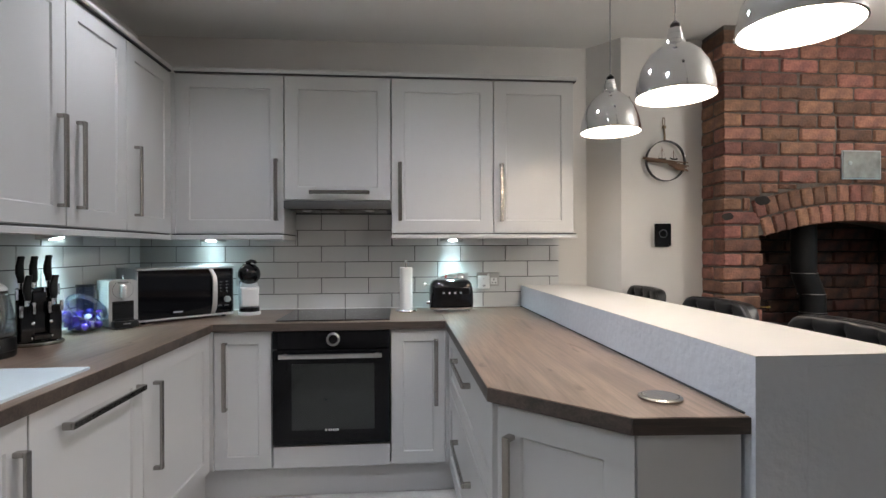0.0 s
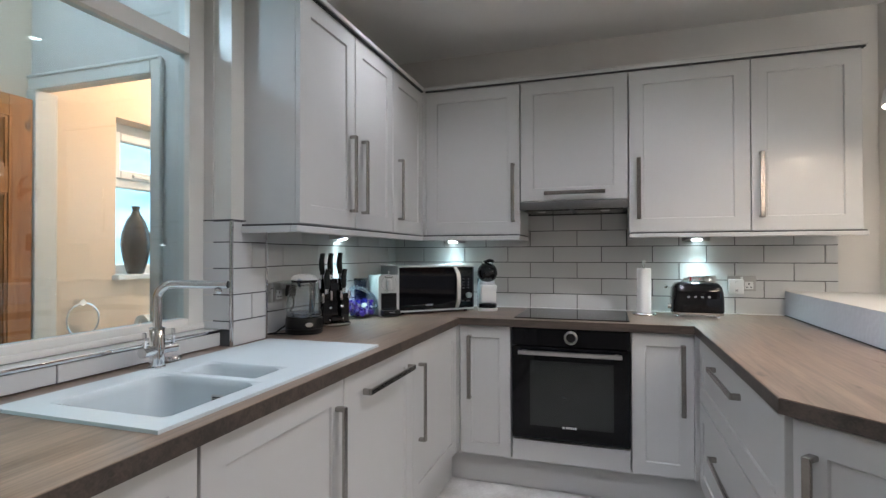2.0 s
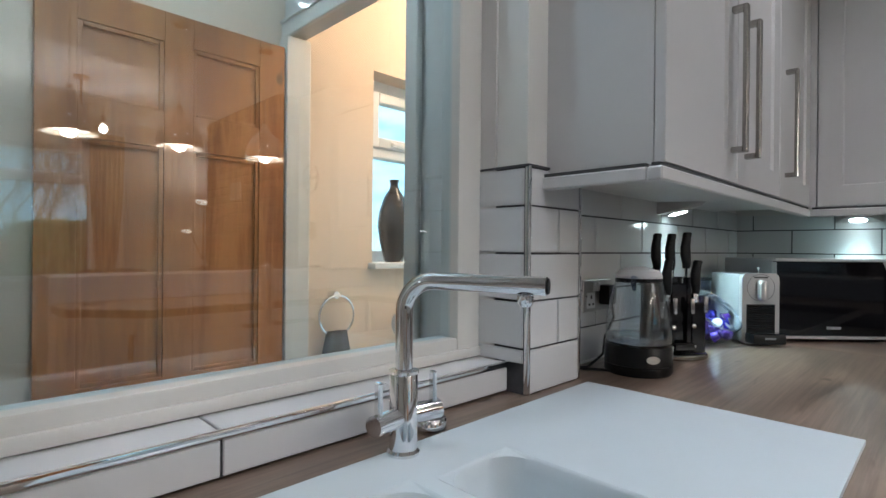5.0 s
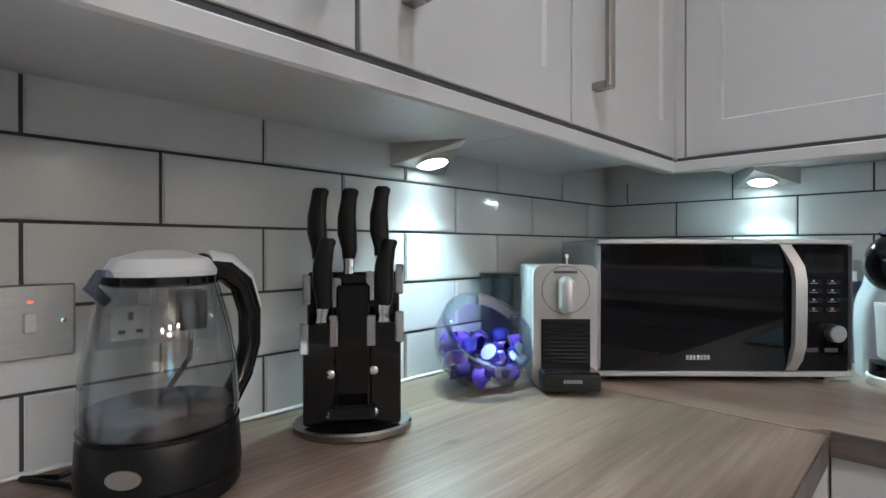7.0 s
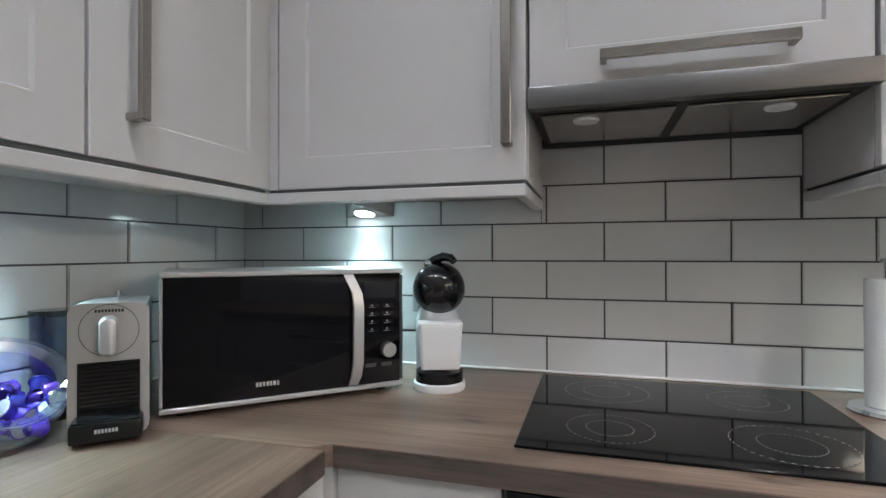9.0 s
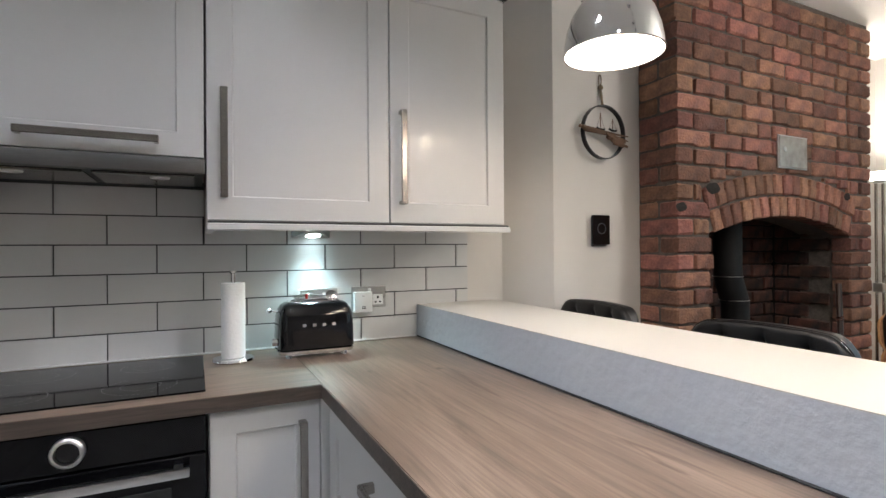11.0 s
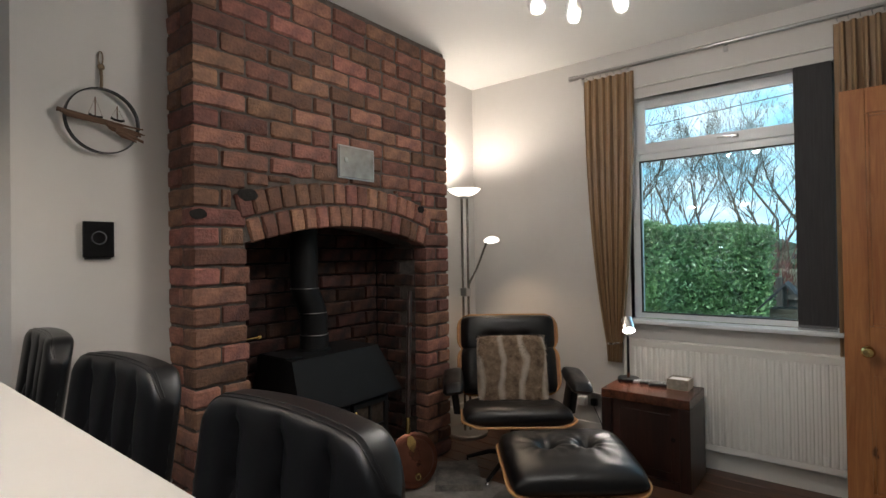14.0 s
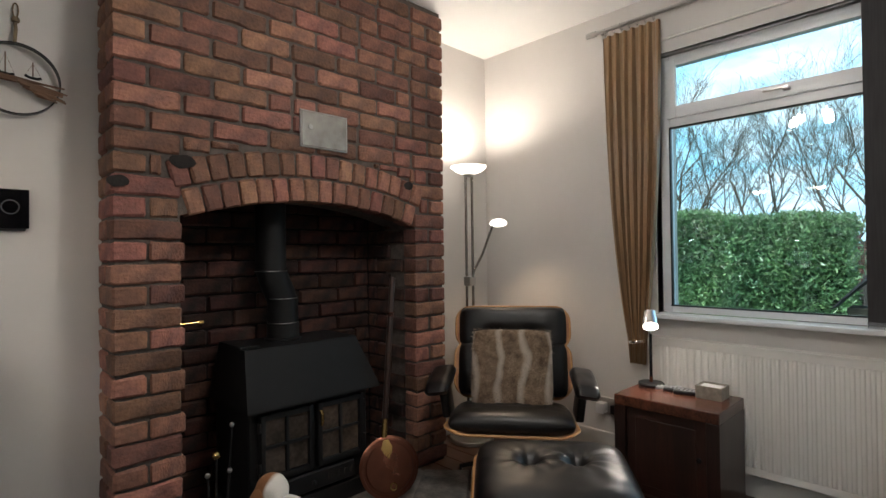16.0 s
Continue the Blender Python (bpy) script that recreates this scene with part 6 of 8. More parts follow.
# tiled ledge under the internal window
ledge = solid("tiled_ledge", boxes((-0.995, -0.904, LW0 + 0.002, LW1, 0.912, 0.9685)), M["grout"], "white tiled ledge under the internal window")
tile_a = mesh_of("tile", boxes((0, 0.086, 0, 0.296, 0, 0.006), bev=0.0015), M["tile"])
tile_b = mesh_of("tile", boxes((0, 0.006, 0, 0.296, 0, 0.048), bev=0.0015), M["tile"])
for k in range(3):
    piece("tile", tile_a, ledge, pose(-0.992, LW0 + 0.004 + k * 0.3, 0.9685))
    piece("tile", tile_b, ledge, pose(-0.904, LW0 + 0.004 + k * 0.3, 0.9145))
t = thing("tile_trim", (-0.9, 1.4, 0.97), "chrome nosing along the tiled ledge", "tile trim")
part("strip", boxes((-0.905, -0.895, LW0 + 0.002, LW1 - 0.002, 0.964, 0.976), bev=0.003, seg=2), M["chrome"], t)
t = thing("sealant", (XL, 2.8, 0.91), "white sealant bead along the worktop edge", "sealant")
part("bead", boxes((XL, XL + 0.011, 2.066, YB - 0.006, 0.9105, 0.916), (XL, XL + 0.011, -0.4, 0.91, 0.9105, 0.916), bev=0.002), M["white"], t)
part("bead", boxes((XL + 0.011, 1.43, YB - 0.017, YB - 0.006, 0.9105, 0.916), bev=0.002), M["white"], t)
part("bead", boxes((1.428, 1.4365, 1.43, YB - 0.017, 0.9105, 0.915), bev=0.002), M["blind"], t, "dark sealant line")

# ---- bricks of the chimney breast ----
rb = random.Random(11)


def brick_mesh(lx, ly, lz, seed, material, wear=0.0032):
    """A hand-made brick: rounded, dented, with chipped edges."""
    r = random.Random(seed)
    bm = bmesh.new()
    box(bm, 0, lx, 0, ly, 0, lz)
    if lz > 0.03:
        long = [e for e in bm.edges if abs((e.verts[0].co - e.verts[1].co).x) > lx * 0.9]
        bmesh.ops.subdivide_edges(bm, edges=long, cuts=5 if lx > 0.15 else 3, use_grid_fill=True)
    sharp = [e for e in bm.edges if len(e.link_faces) == 2 and e.calc_face_angle(0) > 1]
    bmesh.ops.bevel(bm, geom=sharp, offset=0.0075 if lz > 0.03 else 0.004, segments=1, affect="EDGES")
    for v in bm.verts:
        chip = 1.9 if r.random() < 0.08 and lz > 0.03 else 1.0
        d = Vector((r.uniform(-wear, wear) * 0.6, r.uniform(-wear, wear) * 0.8, r.uniform(-wear, wear) * 0.75)) * chip
        v.co += d
        if chip > 1 and v.co.y < 0.01:
            v.co.y += 0.006
    return mesh_of("brick", bm, material)


PITCH, Z0, BH = 0.0825, 0.0235, 0.072
LONG, HALF = 0.232, 0.112
variants = {}


HOLES = [(2.735, 2.838, 1.535, 1.590), (2.53, 2.602, 1.445, 1.492), (3.90, 3.962, 1.545, 1.590)]


def broken(x0, x1, z0, z1):
    """The hole that takes a bite out of a brick over x0..x1, z0..z1, if any."""
    for h in HOLES:
        if x1 > h[0] + 0.012 and x0 < h[1] - 0.012 and z1 > h[2] + 0.012 and z0 < h[3] - 0.012:
            return h
    return None


def brick(parent, kind, x, y, z, ax="x", sx=1.0, sz=1.0, material="brick", tilt=0.7):
    """kind: (length, depth); lies along x with its face to -y, or turned onto a side wall."""
    key = (kind, material)
    if key not in variants:
        variants[key] = [brick_mesh(kind[0], kind[1], BH, hash_of(kind) + i, M[material]) for i in range(5)]
    rz = {"x": 0, "left": -90, "right": 90}[ax]
    m = pose(x, y, z, rb.uniform(-tilt, tilt) * 0.6, rb.uniform(-tilt, tilt), rz + rb.uniform(-tilt, tilt)) @ Matrix.Diagonal((sx, 1, sz, 1))
    return piece("brick", variants[key][rb.randrange(5)], parent, m)


def hash_of(kind):
    return int(kind[0] * 1000) * 7 + int(kind[1] * 1000)


LONGB, HALFB = (LONG, 0.1), (HALF, 0.1)


LIM0 = math.asin(half / ARC_R)


def arch_top(xa, xb, extra, ztop):
    """Highest point of the arch band between xa and xb, or None where it does not reach."""
    hi = None
    for i in range(9):
        x = xa + (xb - xa) * i / 8
        if abs(x - OC) > half and ztop < ARC_Z + abs(x - OC) / math.tan(LIM0) + 0.03:
            continue
        if abs(x - OC) < half + 0.135:
            z = arc_z(x, extra)
            hi = z if hi is None else max(hi, z)
    return hi


def front_brick(x0, x1, z, kind):
    """A facing brick; left out over the opening, cut where it meets the arch."""
    sx = (x1 - x0) / kind[0]
    if z + BH < SPR + 0.02 and x1 > OX0 and x0 < OX1:
        a = (x0, OX0 - 0.001) if x0 < OX0 - 0.03 else ((OX1 + 0.001, x1) if x1 > OX1 + 0.03 else None)
        if a:
            brick(breast, kind, a[0], BY + rb.uniform(-0.004, 0.004), z, sx=(a[1] - a[0]) / kind[0])
        return
    # split in short lengths against the arch
    keep, n = [], 16
    for i in range(n):
        a, b = x0 + (x1 - x0) * i / n, x0 + (x1 - x0) * (i + 1) / n
        top = arch_top(a, b, 0.222, z + BH)
        lo = z if top is None or z > top + 0.004 else top + 0.008
        if z + BH < SPR - 0.0 and OX0 - 0.10 > b:
            lo = z
        keep.append(lo)
    i = 0
    while i < n:
        if z + BH - keep[i] < 0.018:
            i += 1
            continue
        j = i
        while j + 1 < n and z + BH - keep[j + 1] >= 0.018 and abs(keep[j + 1] - keep[i]) < 0.022:
            j += 1
        lo = max(keep[i:j + 1])
        a, b = x0 + (x1 - x0) * i / n, x0 + (x1 - x0) * (j + 1) / n
        if b - a > 0.022 and z + BH - lo > 0.014:
            h = broken(a, b, lo, z + BH)
            for p, q in ([(a, min(b, h[0])), (max(a, h[1]), b)] if h else [(a, b)]):
                if q - p > 0.022:
                    brick(breast, kind, p + 0.003, BY + rb.uniform(-0.005, 0.005), lo, sx=(q - p - 0.006) / kind[0], sz=(z + BH - lo) / BH)
        i = j + 1


for k in range(32):
    z = Z0 + PITCH * k + rb.uniform(-0.002, 0.002)
    if z + BH > CEIL:
        continue
    if k % 2:
        brick(breast, (LONG, 0.1), BX0, BY, z)                       # long corner brick
        brick(breast, (HALF, 0.1), BX0 + 0.0, 3.41 - 0.003, z, "left", sx=0.98)
        x = BX0 + 0.2425
    else:
        brick(breast, (LONG - 0.01, HALF), BX0, BY + LONG - 0.01, z, "left")  # corner brick turned onto the side
        x = BX0 + HALF + 0.0105
    end_x = BX1 - (HALF + 0.01 if k % 2 else LONG + 0.01)
    while x < end_x - 0.02:
        short = rb.random() < 0.10
        kind = HALFB if short or end_x - x < 0.17 else LONGB
        w = min(kind[0] * rb.uniform(0.94, 1.02), end_x - x - 0.004)
        if end_x - (x + w) < 0.04:
            w = end_x - x - 0.008
        front_brick(x, x + w, z, kind)
        x += w + 0.0105
    if k % 2:
        brick(breast, (LONG - 0.01, HALF), BX1, BY, z, "right")
    else:
        brick(breast, (LONG, 0.1), BX1 - LONG, BY, z)

# two rings of the arch
for ring, (r0, extra) in enumerate(((0.0, 0.0), (0.0, 0.116))):
    R = ARC_R + extra + 0.002
    lim = math.asin((half + (0.0 if ring == 0 else 0.055)) / (R + 0.05))
    n = int(2 * lim * (R + 0.055) / 0.0735)
    for i in range(n):
        w = -lim + 2 * lim * (i + 0.5) / n
        px, pz = OC + R * math.sin(w), ARC_Z + R * math.cos(w)
        wd = 2 * lim * (R + 0.05) / n - 0.009
        m = Matrix.Translation((px, BY - 0.002 + rb.uniform(-0.004, 0.004), pz)) @ pose(0, 0, 0, 0, math.degrees(w) - 90 + rb.uniform(-1, 1), 0) @ Matrix.Translation((0, 0, -wd / 2)) @ Matrix.Diagonal((0.955, 1, wd / BH, 1))
        key = ((HALF, 0.1), "brick")
        piece("brick", variants[key][rb.randrange(5)], breast, m)

# sooty bricks inside the recess
for k in range(20):
    z = Z0 + PITCH * k
    x = OX0 - (0.0 if k % 2 else 0.12)
    while x < OX1:
        a, b = max(x, OX0), min(x + LONG, OX1)
        if b - a > 0.04:
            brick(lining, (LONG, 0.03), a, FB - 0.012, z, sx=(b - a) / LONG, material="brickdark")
        x += LONG + 0.011
    for side in (0, 1):
        y = BY + 0.112 + (0.0 if k % 2 else 0.12)
        while y < FB - 0.03:
            w = min(LONG, FB - 0.02 - y)
            if w > 0.05:
                if side:
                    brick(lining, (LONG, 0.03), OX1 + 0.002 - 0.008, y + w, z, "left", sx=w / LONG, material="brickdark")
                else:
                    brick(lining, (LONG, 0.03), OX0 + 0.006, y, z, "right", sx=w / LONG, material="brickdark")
            y += w + 0.011

t = thing("soot_door", (3.41, BY - 0.008, 1.78), "small square steel soot door set in the brickwork", "access door")
part("plate", boxes((3.292, 3.532, BY - 0.016, BY - 0.004, 1.70, 1.86), bev=0.002), M["plate"], t)
part("frame", boxes((3.286, 3.538, BY - 0.012, BY - 0.003, 1.694, 1.702), (3.286, 3.538, BY - 0.012, BY - 0.003, 1.858, 1.866), (3.286, 3.294, BY - 0.012, BY - 0.003, 1.702, 1.858), (3.53, 3.538, BY - 0.012, BY - 0.003, 1.702, 1.858), bev=0.001), M["steelx"], t)
part("lock", turned(lathe([(0, 0), (0.013, 0), (0.012, 0.003), (0, 0.003)], seg=16), Matrix.Translation((3.335, BY - 0.016, 1.79)) @ pose(0, 0, 0, 90)), M["steelx"], t, "small round keyhole")
# flat ragged patches over the broken bricks, the holes' shade painted near-black
for x0, x1, z0, z1 in HOLES:
    t = thing("broken_brick_hole", (x0, BY, z0), "flat dark patch standing in for the shade of a broken brick's hole", "hole")
    bm = bmesh.new()
    n = 14
    rim = [(0.5 * (x0 + x1) + 0.52 * (x1 - x0) * math.cos(2 * math.pi * k / n) * rb.uniform(0.85, 1.1), 0.5 * (z0 + z1) + 0.50 * (z1 - z0) * math.sin(2 * math.pi * k / n) * rb.uniform(0.8, 1.15)) for k in range(n)]
    loft([[(px, BY - 0.0080, pz) for px, pz in rim], [(0.5 * (x0 + x1) + (px - 0.5 * (x0 + x1)) * 0.8, BY - 0.0085, 0.5 * (z0 + z1) + (pz - 0.5 * (z0 + z1)) * 0.8) for px, pz in rim]], False, True, bm)
    part("hollow", bm, M["soot"], t)

# ---- stove and fireside ----
def stove():
    t = thing("stove", (3.34, 3.3, 0.012), "black cast iron multi-fuel stove with two glazed doors", "stove")
    X0, X1, Y0, Y1 = 3.035, 3.66, 3.17, 3.56
    part("body", boxes((X0 + 0.01, X1 - 0.01, Y0 + 0.02, Y1, 0.10, 0.56), bev=0.006), M["iron"], t)
    bm = bmesh.new()
    lo = [(X0 - 0.02, Y0 - 0.04, 0.535), (X1 + 0.03, Y0 - 0.04, 0.535), (X1 + 0.03, Y1, 0.535), (X0 - 0.02, Y1, 0.535)]
    lo2 = [(x, y, 0.545) for x, y, _ in lo]
    hi = [(X0 + 0.025, Y0 + 0.09, 0.772), (X1 - 0.02, Y0 + 0.09, 0.772), (X1 - 0.02, Y1, 0.772), (X0 + 0.025, Y1, 0.772)]
    hi2 = [(x, y, 0.780) for x, y, _ in hi]
    part("canopy", loft([lo, lo2, hi, hi2], True, True), M["iron"], t, "sloping sheet iron canopy")
    part("top_plate", boxes((X0 + 0.02, X0 + 0.11, Y0 + 0.13, Y1 - 0.02, 0.781, 0.79), bev=0.002), M["iron"], t)
    part("base", boxes((X0, X1, Y0, Y1, 0.013, 0.10), bev=0.01, seg=2), M["iron"], t)
    part("ash_door", boxes((X0 + 0.1, X1 - 0.1, Y0 - 0.006, Y0 + 0.02, 0.115, 0.20), bev=0.006), M["iron"], t)
    for i in range(5):
        part("vent_slot", boxes((X1 - 0.25 + i * 0.03, X1 - 0.235 + i * 0.03, Y0 - 0.009, Y0 - 0.005, 0.145, 0.175), bev=0.001), M["soot"], t)
    for s in (0, 1):
        a = X0 + 0.05 + s * 0.275
        b = a + 0.25
        d = part("stove_door", boxes((a, a + 0.022, Y0 - 0.012, Y0 + 0.018, 0.22, 0.51), (b - 0.022, b, Y0 - 0.012, Y0 + 0.018, 0.22, 0.51), (a + 0.022, b - 0.022, Y0 - 0.012, Y0 + 0.018, 0.22, 0.245), (a + 0.022, b - 0.022, Y0 - 0.012, Y0 + 0.018, 0.485, 0.51),
                                     (a + 0.117, a + 0.131, Y0 - 0.010, Y0 + 0.010, 0.245, 0.485), (a + 0.022, b - 0.022, Y0 - 0.009, Y0 + 0.010, 0.36, 0.373), bev=0.004, seg=2), M["iron"], t, "four-pane cast iron door")
        part("door_glass", boxes((a + 0.02, b - 0.02, Y0 + 0.006, Y0 + 0.01, 0.243, 0.487)), M["sootglass"], d, "smoky door glass")
        for z in (0.27, 0.44):
            part("hinge", tube([(a - 0.006 if s == 0 else b + 0.006, Y0 - 0.006, z), (a - 0.006 if s == 0 else b + 0.006, Y0 - 0.006, z + 0.04)], 0.008, 10), M["iron"], d)
    part("door_handle", tube([(X0 + 0.335, Y0 - 0.02, 0.41), (X0 + 0.335, Y0 - 0.03, 0.43), (X0 + 0.335, Y0 - 0.03, 0.46), (X0 + 0.335, Y0 - 0.015, 0.475)], 0.007, 10), M["brass"], t, "small brass door catch")
    part("ash_knob", lathe([(0, 0), (0.01, 0.0), (0.012, 0.012), (0, 0.018)], m=Matrix.Translation((X0 + 0.3, Y0 - 0.006, 0.155)) @ pose(0, 0, 0, 90), seg=12), M["iron"], t)
    fx, fy = 3.33, 3.44
    f = thing("flue_pipe", (fx, fy, 0.78), "black stove flue pipe with a slight bend", "flue pipe")
    part("collar", lathe([(0.09, 0.781), (0.09, 0.79), (0.078, 0.795), (0.078, 0.86)], (fx, fy, 0), 28), M["iron"], f)
    part("pipe", tube([(fx, fy, 0.80), (fx, fy, 0.97), (fx - 0.012, fy, 1.0), (fx - 0.05, fy, 1.09), (fx - 0.062, fy, 1.13), (fx - 0.062, fy, 1.72)], 0.073, 28), M["iron"], f)
    for (x, z) in ((fx, 0.865), (fx - 0.008, 0.985), (fx - 0.06, 1.12)):
        part("seam", tube([(x + 0.0745 * math.cos(k * math.pi / 16), fy + 0.0745 * math.sin(k * math.pi / 16), z) for k in range(32)], 0.0022, 6, closed=True), M["steel"], f, "thin bright seam")


M["sootglass"] = mat("smoky_glass", (0.03, 0.024, 0.02), 0.15, col2=(0.10, 0.075, 0.06), scale=12, fine=0.4)
stove()
t = thing("damper_rod", (OX0, 3.25, 0.93), "small brass rod in the brick pier", "rod")
part("rod", tube([(OX0 - 0.02, 3.24, 0.925), (OX0 + 0.08, 3.24, 0.927)], 0.004, 8), M["brass"], t)
part("tip", tube([(OX0 + 0.07, 3.24, 0.926), (OX0 + 0.085, 3.24, 0.927)], 0.009, 10), M["brass"], t)


def warming_pan():
    t = thing("warming_pan", (3.66, 3.05, 0.012), "antique copper warming pan with a long dark handle leaning on brickwork", "warming pan")
    m = Matrix.Translation((3.665, 3.03, 0.165)) @ pose(0, 0, 0, 0, 0, -25) @ pose(0, 0, 0, 78, 0, 0) @ pose(0, 0, 0, 0, 0, 7)
    part("pan", turned(lathe([(0, -0.02), (0.125, -0.02), (0.143, 0.0), (0.146, 0.012), (0.136, 0.018), (0.118, 0.020), (0.112, 0.026), (0.06, 0.033), (0, 0.035)], seg=40), m), M["copper"], t, "round copper pan with a domed lid")
    for r in (0.112, 0.132):
        part("lid_ring", turned(tube([(r * math.cos(k * math.pi / 20), r * math.sin(k * math.pi / 20), 0.021) for k in range(40)], 0.002, 6, closed=True), m), M["copper"], t)
    part("hasp", turned(loft([[(-0.012, 0.13, 0.024), (0.012, 0.13, 0.024), (0.012, 0.13, 0.03), (-0.012, 0.13, 0.03)], [(-0.028, 0.095, 0.026), (0.028, 0.095, 0.026), (0.028, 0.095, 0.036), (-0.028, 0.095, 0.036)], [(-0.02, 0.07, 0.03), (0.02, 0.07, 0.03), (0.02, 0.07, 0.038), (-0.02, 0.07, 0.038)], [(-0.002, 0.045, 0.034), (0.002, 0.045, 0.034), (0.002, 0.045, 0.039), (-0.002, 0.045, 0.039)]], True, True), m), M["brass"], t, "shaped brass hasp")
    part("lid_pull", turned(tube([(0.014 * math.cos(k * math.pi / 8), -0.085 + 0.016 * math.sin(k * math.pi / 8), 0.036) for k in range(16)], 0.0035, 8, closed=True), m), M["brass"], t, "brass ring pull")
    a, b = m @ Vector((0, 0.14, 0.005)), Vector((3.80, 3.155, 1.075))
    d = (b - a)
    part("ferrule", tube([a, a + d * 0.05, a + d * 0.11], 0.016, 14, r1=0.012), M["brass"], t, "brass ferrule")
    part("shaft", tube([a + d * 0.11, a + d * 0.23, a + d * 0.55, a + d * 0.6, a + d * 0.95, b], 0.0145, 14), M["rosez"], t, "turned dark wooden handle")
    part("tie", tube([a + d * 0.74 + Vector((0.016 * math.cos(k), 0.016 * math.sin(k), 0.002 * k)) for k in range(14)], 0.004, 6), M["copper"], t, "pinkish cord tied round the handle")


warming_pan()

t = thing("fire_tools", (2.87, 3.06, 0.012), "set of brass-topped fire irons in a dark metal bucket", "fire tools")
part("bucket", lathe([(0, 0.013), (0.062, 0.013), (0.07, 0.02), (0.076, 0.2), (0.073, 0.2), (0.066, 0.025)], (2.87, 3.06, 0), 28), M["steel"], t, "dull metal bucket")
for i, (dx, dy, h) in enumerate(((-0.03, 0.0, 0.36), (0.0, 0.02, 0.42), (0.03, -0.01, 0.36), (0.05, 0.03, 0.52))):
    c = part("iron", tube([(2.87 + dx * 0.6, 3.06 + dy, 0.03), (2.87 + dx * 1.3, 3.06 + dy, h)], 0.005, 8), M["iron"], t)
    bm = bmesh.new()
    bmesh.ops.create_uvsphere(bm, u_segments=14, v_segments=10, radius=0.016 if i == 1 else 0.01, matrix=Matrix.Translation((2.87 + dx * 1.3, 3.06 + dy, h + 0.01)))
    part("finial", bm, M["brass"] if i == 1 else M["steel"], c)

# toy dog, one plain shape
def dog_coat():
    """Brown felt with a white muzzle and a black nose, by distance along the snout."""
    m = mat("dog_coat", (0.20, 0.085, 0.035), 0.9, bump=0.5, bscale=200)
    t = m.node_tree
    tc, sx, rp, ns, ad = (t.nodes.new(k) for k in ("ShaderNodeTexCoord", "ShaderNodeSeparateXYZ", "ShaderNodeValToRGB", "ShaderNodeTexNoise", "ShaderNodeMath"))
    ns.inputs["Scale"].default_value = 14
    ad.operation = "MULTIPLY_ADD"
    ad.inputs[1].default_value = 0.05
    t.links.new(tc.outputs["Object"], sx.inputs[0])
    t.links.new(tc.outputs["Object"], ns.inputs["Vector"])
    t.links.new(ns.outputs[0], ad.inputs[0])
    t.links.new(sx.outputs[1], ad.inputs[2])
    mr = t.nodes.new("ShaderNodeMapRange")
    mr.inputs[1].default_value, mr.inputs[2].default_value = -0.20, 0.10
    t.links.new(ad.outputs[0], mr.inputs[0])
    t.links.new(mr.outputs[0], rp.inputs[0])
    e = rp.color_ramp.elements
    e[0].position, e[0].color = 0.10, (0.01, 0.009, 0.009, 1)
    e[1].position, e[1].color = 0.13, (0.62, 0.60, 0.56, 1)
    for p, c in ((0.44, (0.62, 0.60, 0.56, 1)), (0.48, (0.20, 0.085, 0.035, 1)), (0.75, (0.20, 0.085, 0.035, 1)), (0.80, (0.03, 0.02, 0.015, 1))):
        q = e.new(p)
        q.color = c
    t.links.new(rp.outputs[0], t.nodes["Principled BSDF"].inputs["Base Color"])
    return m


bm = bmesh.new()
for c, r in (((0, 0, 0.09), (0.075, 0.11, 0.09)), ((0, -0.05, 0.20), (0.055, 0.06, 0.07)), ((0.0, -0.075, 0.265), (0.05, 0.05, 0.055)), ((0.0, -0.135, 0.235), (0.030, 0.058, 0.027)), ((0.0, -0.192, 0.238), (0.014, 0.010, 0.011)), ((-0.045, -0.06, 0.235), (0.012, 0.03, 0.055)), ((0.045, -0.06, 0.235), (0.012, 0.03, 0.055)), ((-0.04, -0.1, 0.05), (0.02, 0.03, 0.05)), ((0.04, -0.1, 0.05), (0.02, 0.03, 0.05))):
    bmesh.ops.create_uvsphere(bm, u_segments=18, v_segments=12, radius=1, matrix=Matrix.Translation(c) @ Matrix.Diagonal((*r, 1)))
dog = solid("toy_dog", bm, dog_coat(), "brown and white toy dog figure sitting on the hearth", "", "toy")
dog.matrix_basis = pose(2.93, 2.91, 0.015, 0, 0, 28) @ Matrix.Scale(1.22, 4)

t = thing("slate_slab", (3.95, 2.85, 0), "mottled grey slate slab lying on the hearth", "slate slab")
part("slab", prism([(3.70, 2.90), (3.86, 2.70), (4.12, 2.92), (3.96, 3.10)], 0.013, 0.045, bev=0.004), M["slate2"], t)

# ---- floor on the dining side ----
fl = solid("floorboards", boxes((4.0, XW, 0.3, 3.46, -0.002, 0.001)), M["soot"], "dark stained floorboards")
i = 0
for k in range(8):
    x = 4.002 + k * 0.1145
    me = mesh_of("board", boxes((0, 0.112, 0, 3.14, 0, 0.008), bev=0.0015), M["floorwood"])
    piece("plank", me, fl, pose(x, 0.31, 0.001))
slates = solid("slate_floor", boxes((1.84, 4.0, 0.3, 3.4, -0.0015, 0.001)), M["soot"], "uneven dark slate paving")
me = [brick_mesh(0.29, 0.29, 0.012, 90 + k, M["slate"], 0.001) for k in range(4)]
for a in range(7):
    for b in range(8):
        x, y = 1.85 + a * 0.305, 0.35 + b * 0.305
        if y < 2.55 or x < 2.45:
            piece("slab", me[rb.randrange(4)], slates, pose(x, y, -0.002 + rb.uniform(0, 0.001)))

